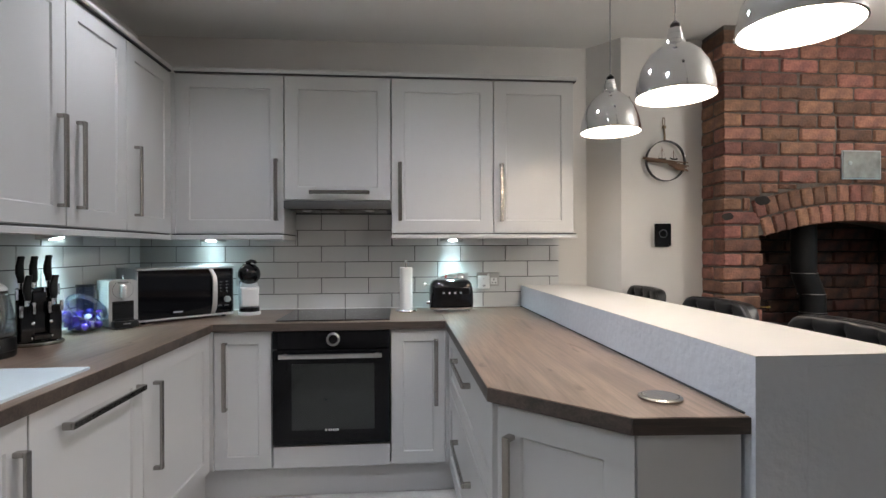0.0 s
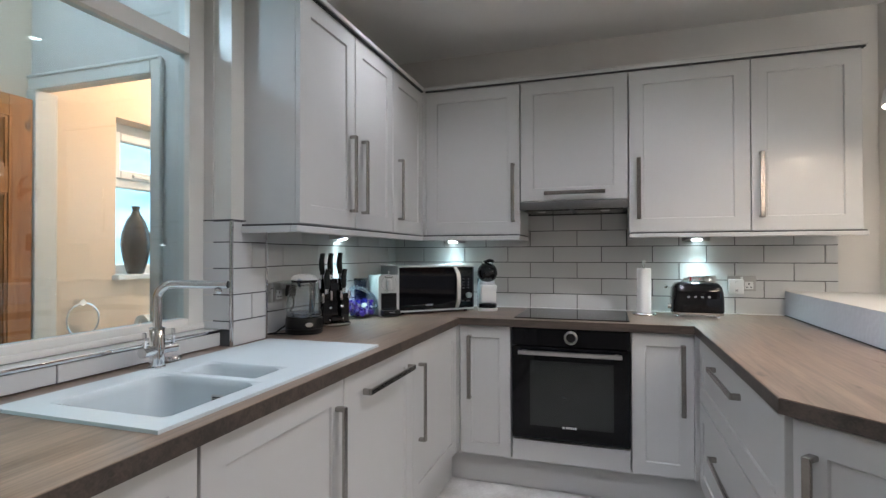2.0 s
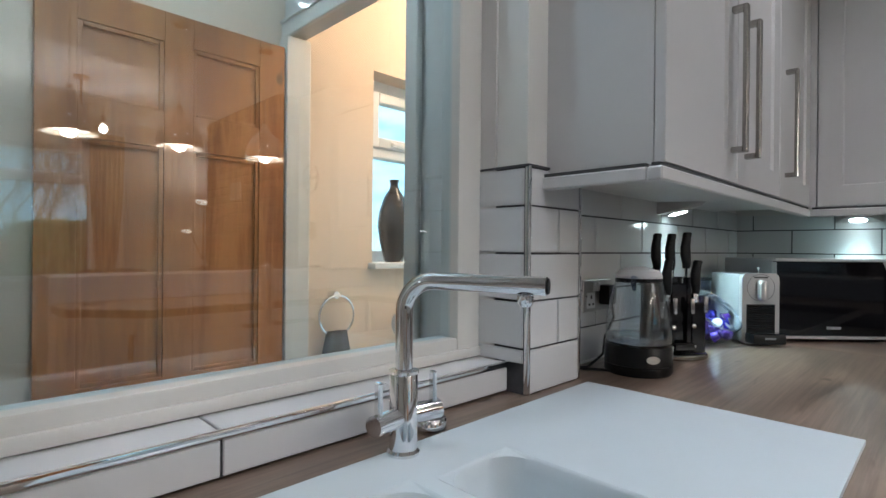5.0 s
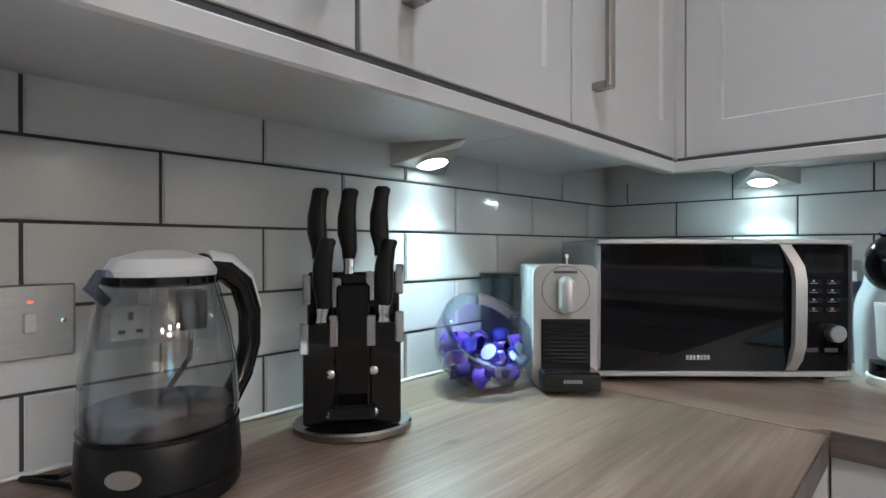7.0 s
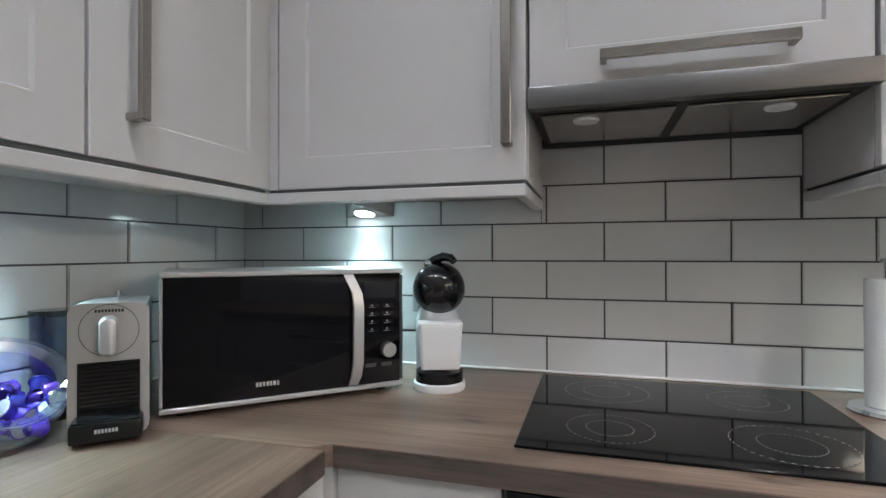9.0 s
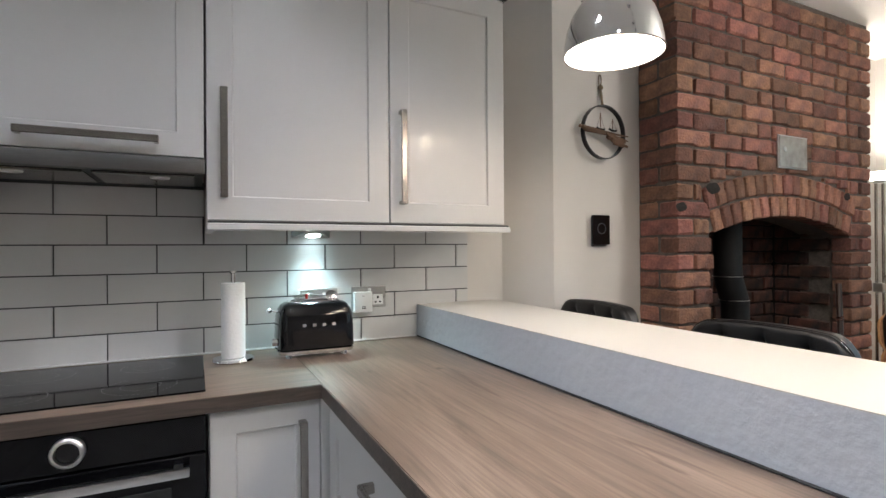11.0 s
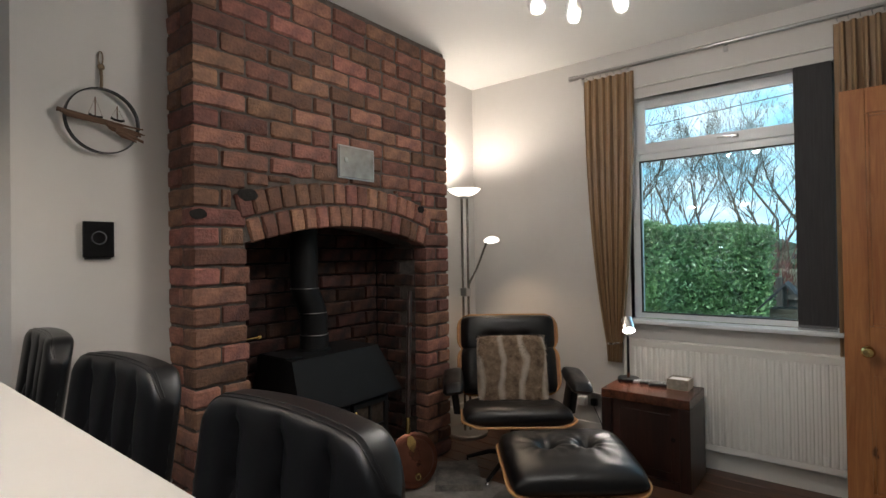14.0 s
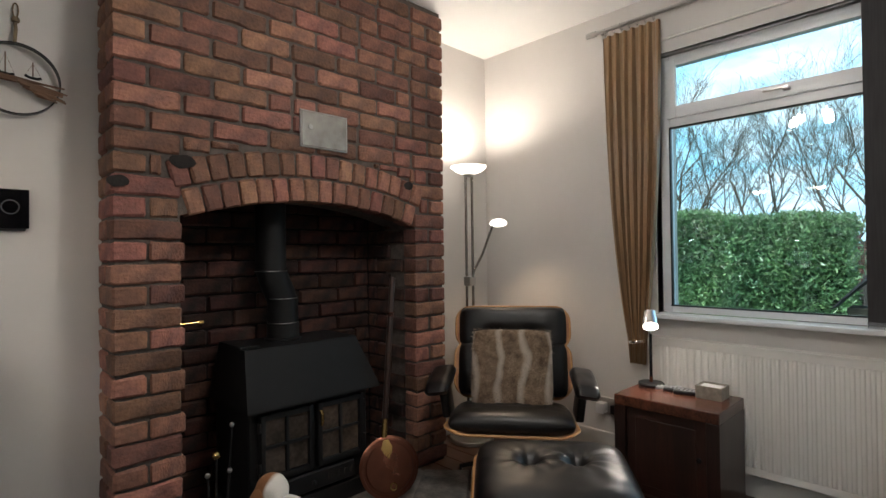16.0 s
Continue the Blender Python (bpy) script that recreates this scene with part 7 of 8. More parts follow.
# ---- wall things ----
t = thing("ship_wall_ring", (2.307, 3.40, 1.83), "black metal ring wall art with driftwood and two little ships", "wall art")
cx, cz, y = 2.305, 1.828, 3.385
part("ring", loft([[(cx + r * math.cos(k * math.pi / 24), y + dy, cz + r * math.sin(k * math.pi / 24)) for k in range(48)] for r, dy in ((0.127, -0.012), (0.127, 0.012), (0.122, 0.012), (0.122, -0.012), (0.127, -0.012))]), M["black"], t)
bm = bmesh.new()
rw = random.Random(3)
for k in range(13):
    a = k / 12
    x0 = cx - 0.145 + a * 0.10 if k > 3 else cx - 0.15 + 0.01 * k
    x1 = cx + 0.13 + rw.uniform(-0.03, 0.03) - a * 0.02
    z = cz + 0.004 - a * 0.058
    if k > 3:
        x0 = cx - 0.04 + a * 0.10
    tube([(x0, y - 0.01 + rw.uniform(-0.008, 0.008), z + 0.012 - a * 0.004), ((x0 + x1) / 2, y - 0.014, z - 0.002), (x1, y - 0.012 + rw.uniform(-0.008, 0.008), z - 0.016 + rw.uniform(-0.008, 0.006))], 0.0085, 7, bm, r1=0.003)
part("driftwood", bm, M["driftwood"], t, "ragged strip of brown driftwood")
for sx, h in ((-0.03, 0.075), (0.045, 0.055)):
    s = part("ship", tube([(cx + sx - 0.022, y - 0.014, cz + 0.016), (cx + sx - 0.01, y - 0.014, cz + 0.010), (cx + sx + 0.012, y - 0.014, cz + 0.008), (cx + sx + 0.024, y - 0.014, cz + 0.012)], 0.005, 8), M["black"], t, "tiny model ship")
    part("mast", tube([(cx + sx, y - 0.014, cz + 0.01), (cx + sx, y - 0.014, cz + 0.01 + h)], 0.002, 6), M["driftwood"], s)
    for q in (-0.024, 0.024):
        part("rigging", tube([(cx + sx, y - 0.014, cz + 0.005 + h), (cx + sx + q, y - 0.014, cz + 0.014)], 0.0006, 4), M["driftwood"], s)
part("rope", tube([(cx - 0.004, y, cz + 0.127), (cx, y + 0.012, cz + 0.18), (cx - 0.002, y + 0.02, cz + 0.225)], 0.006, 10), M["rope"], t, "knotted rope hanger")
part("knot", lathe([(0, -0.012), (0.011, -0.008), (0.013, 0), (0.01, 0.009), (0, 0.012)], (cx, y + 0.016, cz + 0.215), 12), M["rope"], t)
part("rope_loop", tube([(cx + 0.008 * math.sin(k * math.pi / 8), y + 0.02, cz + 0.25 + 0.026 * math.cos(k * math.pi / 8)) for k in range(16)], 0.0025, 6, closed=True), M["rope"], t)

t = thing("wall_monitor", (2.30, 3.40, 1.36), "small black glass control panel on the white wall", "control panel")
part("panel", boxes((2.236, 2.340, 3.382, 3.395, 1.30, 1.438), bev=0.002), M["blackglass"], t)
part("back_box", boxes((2.246, 2.332, 3.395, 3.41, 1.292, 1.43), bev=0.002), M["darkgrey"], t)
part("dial_mark", turned(lathe([(0.022, 0), (0.026, 0), (0.026, 0.0008), (0.022, 0.0008)], seg=30), Matrix.Translation((2.288, 3.3818, 1.375)) @ pose(0, 0, 0, 90)), M["darkgrey"], t)


# ---- bar chairs ----
def bar_chair(cy):
    """A padded bar chair; its front looks toward -x."""
    t = thing("bar_chair", (0, 0, 0), "black leather bar chair with a buttoned padded back", "bar chair", "chairs at the bar")
    W, N, Z0, ZT = 0.235, 64, 0.70, 1.062
    BV = 0.70                                            # height of the upper button row
    SEGS = [((u, BV), (u, 1.2)) for u in (-0.5, 0.0, 0.5)]
    for u in (-0.5, 0.0, 0.5):
        for k in (-1, 1):
            SEGS += [((u, BV), (u + 0.25 * k, 0.12)), ((u + 0.25 * k, 0.12), (u + 0.25 * k, -0.1))]

    def crease(u, v):
        """Distance in metres to the nearest stitched fold of the padding."""
        best = 1.0
        for (a, b), (c, d) in SEGS:
            px, pz, dx, dz = (u - a) * W, (v - b) * 0.36, (c - a) * W, (d - b) * 0.36
            k = max(0, min(1, (px * dx + pz * dz) / (dx * dx + dz * dz)))
            best = min(best, math.hypot(px - k * dx, pz - k * dz))
        return best

    def surf(u, s):
        """s 0..1 up the padded front, 1..2 over the top, 2..3 down the back."""
        zt = ZT - 0.012 * u * u - 0.065 * max(0, (abs(u) - 0.66) / 0.34) ** 2.4
        k = max(0.0, 1 - abs(u) ** 9) ** 0.4
        xf, xb = -0.050 * k, 0.026 * k
        wrap = -0.018 * u * u
        y = u * W
        if s <= 1:
            z = Z0 + (zt - 0.030 - Z0) * s
            pad = 1 - math.exp(-crease(u, s) / 0.011)
            fade = min(1, (1 - s) / 0.10 + 0.25)
            x = xf + 0.030 * (1 - pad) * fade * k
            for bu in (-0.5, 0.0, 0.5):
                x += 0.014 * k * math.exp(-((u - bu) * W / 0.016) ** 2 - ((s - BV) * 0.36 / 0.016) ** 2)
        elif s <= 2:
            a = (s - 1) * math.pi
            c, n = math.cos(a), math.sin(a)
            x = (xf + xb) / 2 - (xb - xf) / 2 * math.copysign(abs(c) ** 0.6, c)
            z = zt - 0.030 + 0.030 * n ** 0.6
            fold = math.exp(-((s - 1.0) / 0.14) ** 2) * math.exp(-crease(u, 1.0) / 0.012)
            x += 0.008 * fold * k
        else:
            z = zt - 0.030 + (Z0 - zt + 0.030) * (s - 2)
            x = xb
        lean_ = -0.05 * (1 - (z - Z0) / (ZT - Z0))
        pleat = 0.0035 * math.sin((z - Z0) * 260) * math.exp(-((abs(u) - 0.97) / 0.03) ** 2) * (1 if 0.1 < s < 0.85 else 0)
        return Vector((x + wrap + lean_ - pleat, y, z))

    def sheet(a, b, n):
        bm = bmesh.new()
        us = [math.sin(math.pi / 2 * (-1 + 2 * i / N)) * 0.35 + 0.65 * (-1 + 2 * i / N) for i in range(N + 1)]
        vs = [[bm.verts.new(surf(u, a + (b - a) * j / n)) for u in us] for j in range(n + 1)]
        for p, q in zip(vs, vs[1:]):
            for i in range(N):
                bm.faces.new((p[i], p[i + 1], q[i + 1], q[i]))
        bmesh.ops.recalc_face_normals(bm, faces=bm.faces)
        return bm

    part("backrest", sheet(0, 2, 60), M["leather"], t, "buttoned and pleated black leather backrest")
    part("back_shell", sheet(2, 3, 8), M["leather"], t, "smooth back of the backrest")
    for s in (1.30, 1.40):
        part("seam", tube([surf(u, s) + Vector((0, 0, 0.0006)) for u in [-0.96 + 1.92 * k / 40 for k in range(41)]], 0.0018, 6), M["leather"], t, "stitched seam along the top")
    for bu in (-0.5, 0.0, 0.5):
        bm = bmesh.new()
        bmesh.ops.create_uvsphere(bm, u_segments=14, v_segments=8, radius=0.017, matrix=Matrix.Translation(surf(bu, BV) + Vector((-0.008, 0, 0))) @ Matrix.Diagonal((0.6, 1, 1, 1)))
        part("button", bm, M["leather"], t)
    part("seat", loft([rrect(-0.40, 0.0, -0.22, 0.22, 0.07, 0.61, 6), rrect(-0.42, 0.01, -0.235, 0.235, 0.08, 0.64, 6), rrect(-0.42, 0.01, -0.235, 0.235, 0.08, 0.67, 6), rrect(-0.40, -0.01, -0.215, 0.215, 0.08, 0.695, 6), rrect(-0.33, -0.08, -0.15, 0.15, 0.06, 0.702, 6)], True, True), M["leather"], t, "padded leather seat")
    for s in (-1, 1):
        part("armrest", tube([(-0.03, s * 0.23, 0.80), (-0.10, s * 0.255, 0.81), (-0.22, s * 0.262, 0.80), (-0.30, s * 0.255, 0.77), (-0.33, s * 0.24, 0.72), (-0.31, s * 0.225, 0.66)], 0.020, 12), M["leather"], t, "black padded loop armrest")
    part("column", lathe([(0.045, 0.61), (0.03, 0.58), (0.027, 0.2), (0.045, 0.05), (0.2, 0.022), (0.205, 0.012), (0.0, 0.012)], (-0.2, 0, 0), 32), M["chrome"], t, "chrome pedestal")
    part("footrest", tube([(-0.2 + 0.17 * math.cos(a), 0.17 * math.sin(a), 0.30) for a in [2 * math.pi * k / 28 for k in range(28)]], 0.010, 10, closed=True), M["chrome"], t)
    part("footrest_arm", tube([(-0.2, -0.165, 0.30), (-0.2, 0.165, 0.30)], 0.008, 8), M["chrome"], t)
    t.matrix_basis = pose(2.078, cy, 0.001)
    return t


c0 = bar_chair(1.815)
copy_thing(c0, pose(2.078, 2.475, 0.001, 0, 0, 3))
copy_thing(c0, pose(2.105, 3.185, 0.001, 0, 0, -5))


# ---- lounge chair and stool ----
def cushion(w, d, h, puff=0.5, seams=(), nx=22, ny=18, sag=0.0, m=None, buttons=()):
    """A soft rounded cushion over x +-w, y +-d, thickness h."""
    bm = bmesh.new()
    top, bot = [], []
    for j in range(ny + 1):
        rt, rb_ = [], []
        for i in range(nx + 1):
            u, v = -1 + 2 * i / nx, -1 + 2 * j / ny
            k = (max(0, 1 - abs(u) ** 7) * max(0, 1 - abs(v) ** 7)) ** 0.42
            dome = 1 - puff * 0.35 * (u * u + v * v) / 2
            z = h / 2 * k * dome
            for bu, bv in buttons:
                z -= h * 0.30 * math.exp(-(((u - bu) / 0.13) ** 2 + ((v - bv) / 0.15) ** 2))
                z -= h * 0.05 * math.exp(-((v - bv) / 0.05) ** 2) * math.exp(-((u - bu) / 0.35) ** 2)
                q = math.hypot(u - bu, v - bv)
                z += h * 0.035 * math.sin(math.atan2(v - bv, u - bu) * 11 + 1.3 * math.sin(bu * 9 + q * 5)) * math.exp(-q / 0.28) * min(1, q / 0.08) * k
            z += 0.003 * noise.noise(Vector((u * 4, v * 4, w * 9))) * k
            sx, sy = w * u * (1 - 0.06 * abs(v) ** 5), d * v * (1 - 0.06 * abs(u) ** 5)
            rt.append(bm.verts.new((sx, sy, z - sag * u * u)))
            rb_.append(bm.verts.new((sx, sy, -h / 2 * k * 0.7 - sag * u * u)) if 0 < i < nx and 0 < j < ny else rt[-1])
        top.append(rt)
        bot.append(rb_)
    for j in range(ny):
        for i in range(nx):
            bm.faces.new((top[j][i], top[j][i + 1], top[j + 1][i + 1], top[j + 1][i]))
            q = (bot[j][i], bot[j + 1][i], bot[j + 1][i + 1], bot[j][i + 1])
            if len(set(q)) == 4 and not all(v in (top[j][i], top[j][i + 1], top[j + 1][i], top[j + 1][i + 1]) for v in q):
                bm.faces.new(q)
    if m is not None:
        turned(bm, m)
    return bm


def shell(w, d, t, bend, m, r=0.09):
    """A bent plywood shell with rounded corners."""
    n = 12
    bm = bmesh.new()
    out = rrect(-w, w, -d, d, r, 0, 6)
    a = [bm.verts.new((x, y, bend * (x / w) ** 2)) for x, y, _ in out]
    b = [bm.verts.new((x, y, bend * (x / w) ** 2 + t)) for x, y, _ in out]
    ca, cb = bm.verts.new((0, 0, 0)), bm.verts.new((0, 0, t))
    for i in range(len(a)):
        j = (i + 1) % len(a)
        bm.faces.new((a[i], a[j], b[j], b[i]))
        bm.faces.new((a[j], a[i], ca))
        bm.faces.new((b[i], b[j], cb))
    return turned(bm, m)


def shell_rim(w, d, t, bend, m, r=0.09):
    return turned(tube([(x, y, bend * (x / w) ** 2 + t) for x, y, _ in rrect(-w, w, -d, d, r, 0, 6)], 0.0068, 8, closed=True), m)


def lounge_chair():
    t = thing("lounge_chair", (0, 0, 0), "black leather and walnut plywood lounge chair", "lounge chair")
    # the front looks toward local -y
    seat = pose(0, -0.03, 0.345, -9)
    part("seat_shell", shell(0.315, 0.29, 0.010, 0.055, seat @ Matrix.Translation((0, 0, -0.075))), M["ply"], t, "bent walnut plywood seat shell")
    part("seat_shell_edge", shell_rim(0.315, 0.29, 0.005, 0.055, seat @ Matrix.Translation((0, 0, -0.075))), M["plyedge"], t, "pale orange ply edge")
    part("seat_cushion", cushion(0.305, 0.285, 0.14, 0.5, m=seat, buttons=((-0.4, 0.2), (0.4, 0.2)), nx=60, ny=50), M["leather"], t, "plump black leather seat cushion")
    back = pose(0, 0.285, 0.525, 72)
    part("lower_back_shell", shell(0.33, 0.16, 0.010, 0.055, back @ Matrix.Translation((0, 0, -0.06))), M["ply"], t, "walnut plywood lower back")
    part("lower_back_edge", shell_rim(0.33, 0.16, 0.005, 0.055, back @ Matrix.Translation((0, 0, -0.06))), M["plyedge"], t, "pale orange ply edge")
    part("lower_back_cushion", cushion(0.31, 0.155, 0.11, 0.5, m=back, buttons=((-0.35, 0.0), (0.35, 0.0))), M["leather"], t)
    head = pose(0, 0.36, 0.75, 76)
    part("headrest_shell", shell(0.33, 0.125, 0.010, 0.045, head @ Matrix.Translation((0, 0, -0.055))), M["ply"], t, "walnut plywood headrest")
    part("headrest_edge", shell_rim(0.33, 0.125, 0.005, 0.045, head @ Matrix.Translation((0, 0, -0.055))), M["plyedge"], t, "pale orange ply edge")
    part("headrest_cushion", cushion(0.31, 0.12, 0.10, 0.5, m=head, buttons=((-0.3, -0.1), (0.3, -0.1))), M["leather"], t)
    for s in (-1, 1):
        part("armrest", cushion(0.062, 0.19, 0.085, 0.6, nx=10, ny=14, m=pose(s * 0.36, -0.04, 0.53, 4, s * 8, 0)), M["leather"], t, "padded black armrest")
        part("arm_support", loft([rrect(s * 0.34 - 0.02, s * 0.34 + 0.02, -0.02, 0.18, 0.015, 0.33, 3), rrect(s * 0.36 - 0.02, s * 0.36 + 0.02, -0.03, 0.16, 0.015, 0.49, 3)], True, True), M["leather"], t)
        part("back_bracket", tube([(s * 0.15, 0.36, 0.45), (s * 0.15, 0.42, 0.62), (s * 0.15, 0.45, 0.80)], 0.011, 8), M["black"], t)
    part("pedestal", lathe([(0.03, 0.09), (0.026, 0.27), (0.06, 0.29), (0, 0.29)], (0, 0, 0), 20), M["black"], t)
    for k in range(5):
        a = 2 * math.pi * k / 5 + 0.3
        lg = part("leg", tube([(0, 0, 0.10), (0.16 * math.cos(a), 0.16 * math.sin(a), 0.085), (0.30 * math.cos(a), 0.30 * math.sin(a), 0.035)], 0.018, 10, r1=0.011), M["black"], t, "black star base leg")
        part("glide", lathe([(0, 0.001), (0.016, 0.001), (0.014, 0.02), (0.006, 0.028), (0, 0.028)], (0.30 * math.cos(a), 0.30 * math.sin(a), 0), 12), M["chrome"], lg)
    t.matrix_basis = pose(4.22, 2.71, 0.009, 0, 0, -53)


def ottoman():
    t = thing("ottoman", (0, 0, 0), "black leather footstool on a bent walnut plywood shell", "footstool")
    m = pose(0, 0, 0.355, 6)
    part("shell", shell(0.325, 0.27, 0.012, 0.06, m @ Matrix.Translation((0, 0, -0.085))), M["ply"], t, "bent walnut plywood shell")
    part("shell_edge", shell_rim(0.325, 0.27, 0.006, 0.06, m @ Matrix.Translation((0, 0, -0.085))), M["plyedge"], t, "pale orange ply edge")
    part("cushion", cushion(0.318, 0.264, 0.15, 0.7, m=m, buttons=((-0.3, 0.15), (0.3, 0.15)), nx=72, ny=60), M["leather"], t, "buttoned black leather cushion")
    part("pedestal", lathe([(0.03, 0.08), (0.025, 0.24), (0.05, 0.27), (0, 0.27)], (0, 0, 0), 20), M["black"], t)
    for k in range(4):
        a = math.pi / 4 + math.pi / 2 * k
        part("leg", tube([(0, 0, 0.09), (0.13 * math.cos(a), 0.13 * math.sin(a), 0.075), (0.25 * math.cos(a), 0.25 * math.sin(a), 0.012)], 0.016, 10, r1=0.010), M["black"], t)
    t.matrix_basis = pose(3.79, 2.17, -0.012, 0, 0, -50) @ Matrix.Scale(0.95, 4)


lounge_chair()
ottoman()


def fur_cushion():
    t = thing("fur_cushion", (0, 0, 0), "square brown and cream faux fur cushion on the lounge chair", "cushion")
    bm = cushion(0.215, 0.215, 0.13, 0.9, nx=26, ny=26)
    part("cover", bm, M["furmat"], t, "short fur cover")
    rf = random.Random(8)
    bm = bmesh.new()
    for k in range(5200):
        u, v = rf.uniform(-0.98, 0.98), rf.uniform(-0.98, 0.98)
        kk = (max(0, 1 - abs(u) ** 7) * max(0, 1 - abs(v) ** 7)) ** 0.42
        p = Vector((0.215 * u, 0.215 * v, 0.065 * kk * (1 - 0.3 * (u * u + v * v) / 2)))
        ln = rf.uniform(0.014, 0.026)
        d = Vector((rf.uniform(-0.5, 0.5) + u * 0.4, rf.uniform(-0.9, 0.1) + v * 0.3, 0.75)).normalized() * ln
        s = Vector((rf.uniform(-1, 1), rf.uniform(-1, 1), 0)).normalized() * 0.0016
        a, b, c = bm.verts.new(p - s), bm.verts.new(p + s), bm.verts.new(p + d)
        bm.faces.new((a, b, c))
    f = new("fur", mesh_of("fur", bm, M["furmat"], smooth=False))
    f.parent = t
    tagged(f, "brown and cream fur strands", kind="stuff")
    t.matrix_basis = pose(4.22, 2.71, 0.009, 0, 0, -53) @ pose(0, 0.10, 0.565, 66)


def striped_fur():
    m = mat("faux_fur", (0.34, 0.25, 0.175), 0.95, col2=(0.13, 0.085, 0.055), scale=22, fine=0.5, bscale=160, bump=0.8)
    t = m.node_tree
    b = t.nodes["Principled BSDF"]
    src = b.inputs["Base Color"].links[0].from_socket
    tc = t.nodes.new("ShaderNodeTexCoord")
    wv = t.nodes.new("ShaderNodeTexWave")
    wv.inputs["Scale"].default_value, wv.inputs["Distortion"].default_value = 2.3, 3.2
    wv.inputs["Detail Scale"].default_value = 1.6
    mr = t.nodes.new("ShaderNodeMapRange")
    mr.inputs[1].default_value, mr.inputs[2].default_value, mr.inputs[4].default_value = 0.72, 1.0, 0.55
    mx = t.nodes.new("ShaderNodeMix")
    mx.data_type = "RGBA"
    mx.inputs[7].default_value = (0.72, 0.66, 0.58, 1)
    t.links.new(tc.outputs["Object"], wv.inputs["Vector"])
    t.links.new(wv.outputs[1], mr.inputs[0])
    t.links.new(mr.outputs[0], mx.inputs[0])
    t.links.new(src, mx.inputs[6])
    t.links.new(mx.outputs[2], b.inputs["Base Color"])
    return m


M["furmat"] = striped_fur()
fur_cushion()


# ---- floor lamp ----
def floor_lamp():
    x, y = 4.53, 3.28
    t = thing("floor_lamp", (x, y, 0.009), "brushed steel uplighter floor lamp with a reading arm", "floor lamp")
    part("base", lathe([(0, 0.009), (0.135, 0.009), (0.14, 0.013), (0.14, 0.032), (0.134, 0.037), (0, 0.037)], (x, y, 0), 40), M["steelx"], t, "round steel base")
    for s in (-0.02, 0.02):
        part("pole", tube([(x + s * 0.8, y - s * 0.6, 0.035), (x + s * 0.8, y - s * 0.6, 1.69)], 0.0085, 12), M["handle"], t, "slim steel pole")
    part("junction", boxes((x - 0.03, x + 0.03, y - 0.028, y + 0.028, 0.99, 1.05), bev=0.005), M["steel"], t)
    part("bowl", lathe([(0.02, 1.70), (0.05, 1.708), (0.09, 1.726), (0.118, 1.752), (0.115, 1.754), (0.088, 1.731), (0.05, 1.713), (0, 1.706)], (x, y, 0), 40), M["bowlglass"], t, "white glowing glass bowl")
    part("bowl_holder", lathe([(0, 1.685), (0.03, 1.688), (0.04, 1.703), (0, 1.703)], (x, y, 0), 20), M["steelx"], t)
    h = Vector((4.615, 3.11, 1.39))
    part("reading_arm", tube([(x, y - 0.02, 1.04), (x + 0.01, y - 0.03, 1.09), (x + 0.045, y - 0.07, 1.19), h - Vector((0.02, -0.03, 0.02))], 0.008, 10), M["handle"], t, "angled reading arm")
    m = Matrix.Translation(h) @ pose(0, 0, 0, -14, 16, 0)
    part("reading_head", lathe([(0, 0.016), (0.03, 0.013), (0.052, 0.0), (0.055, -0.008), (0.05, -0.008), (0.03, 0.004), (0, 0.008)], m=m, seg=28), M["bowlglass"], t, "small glowing reading head")


M["bowlglass"] = glow("glowing_glass", (1.0, 0.93, 0.82), 2.2)
floor_lamp()


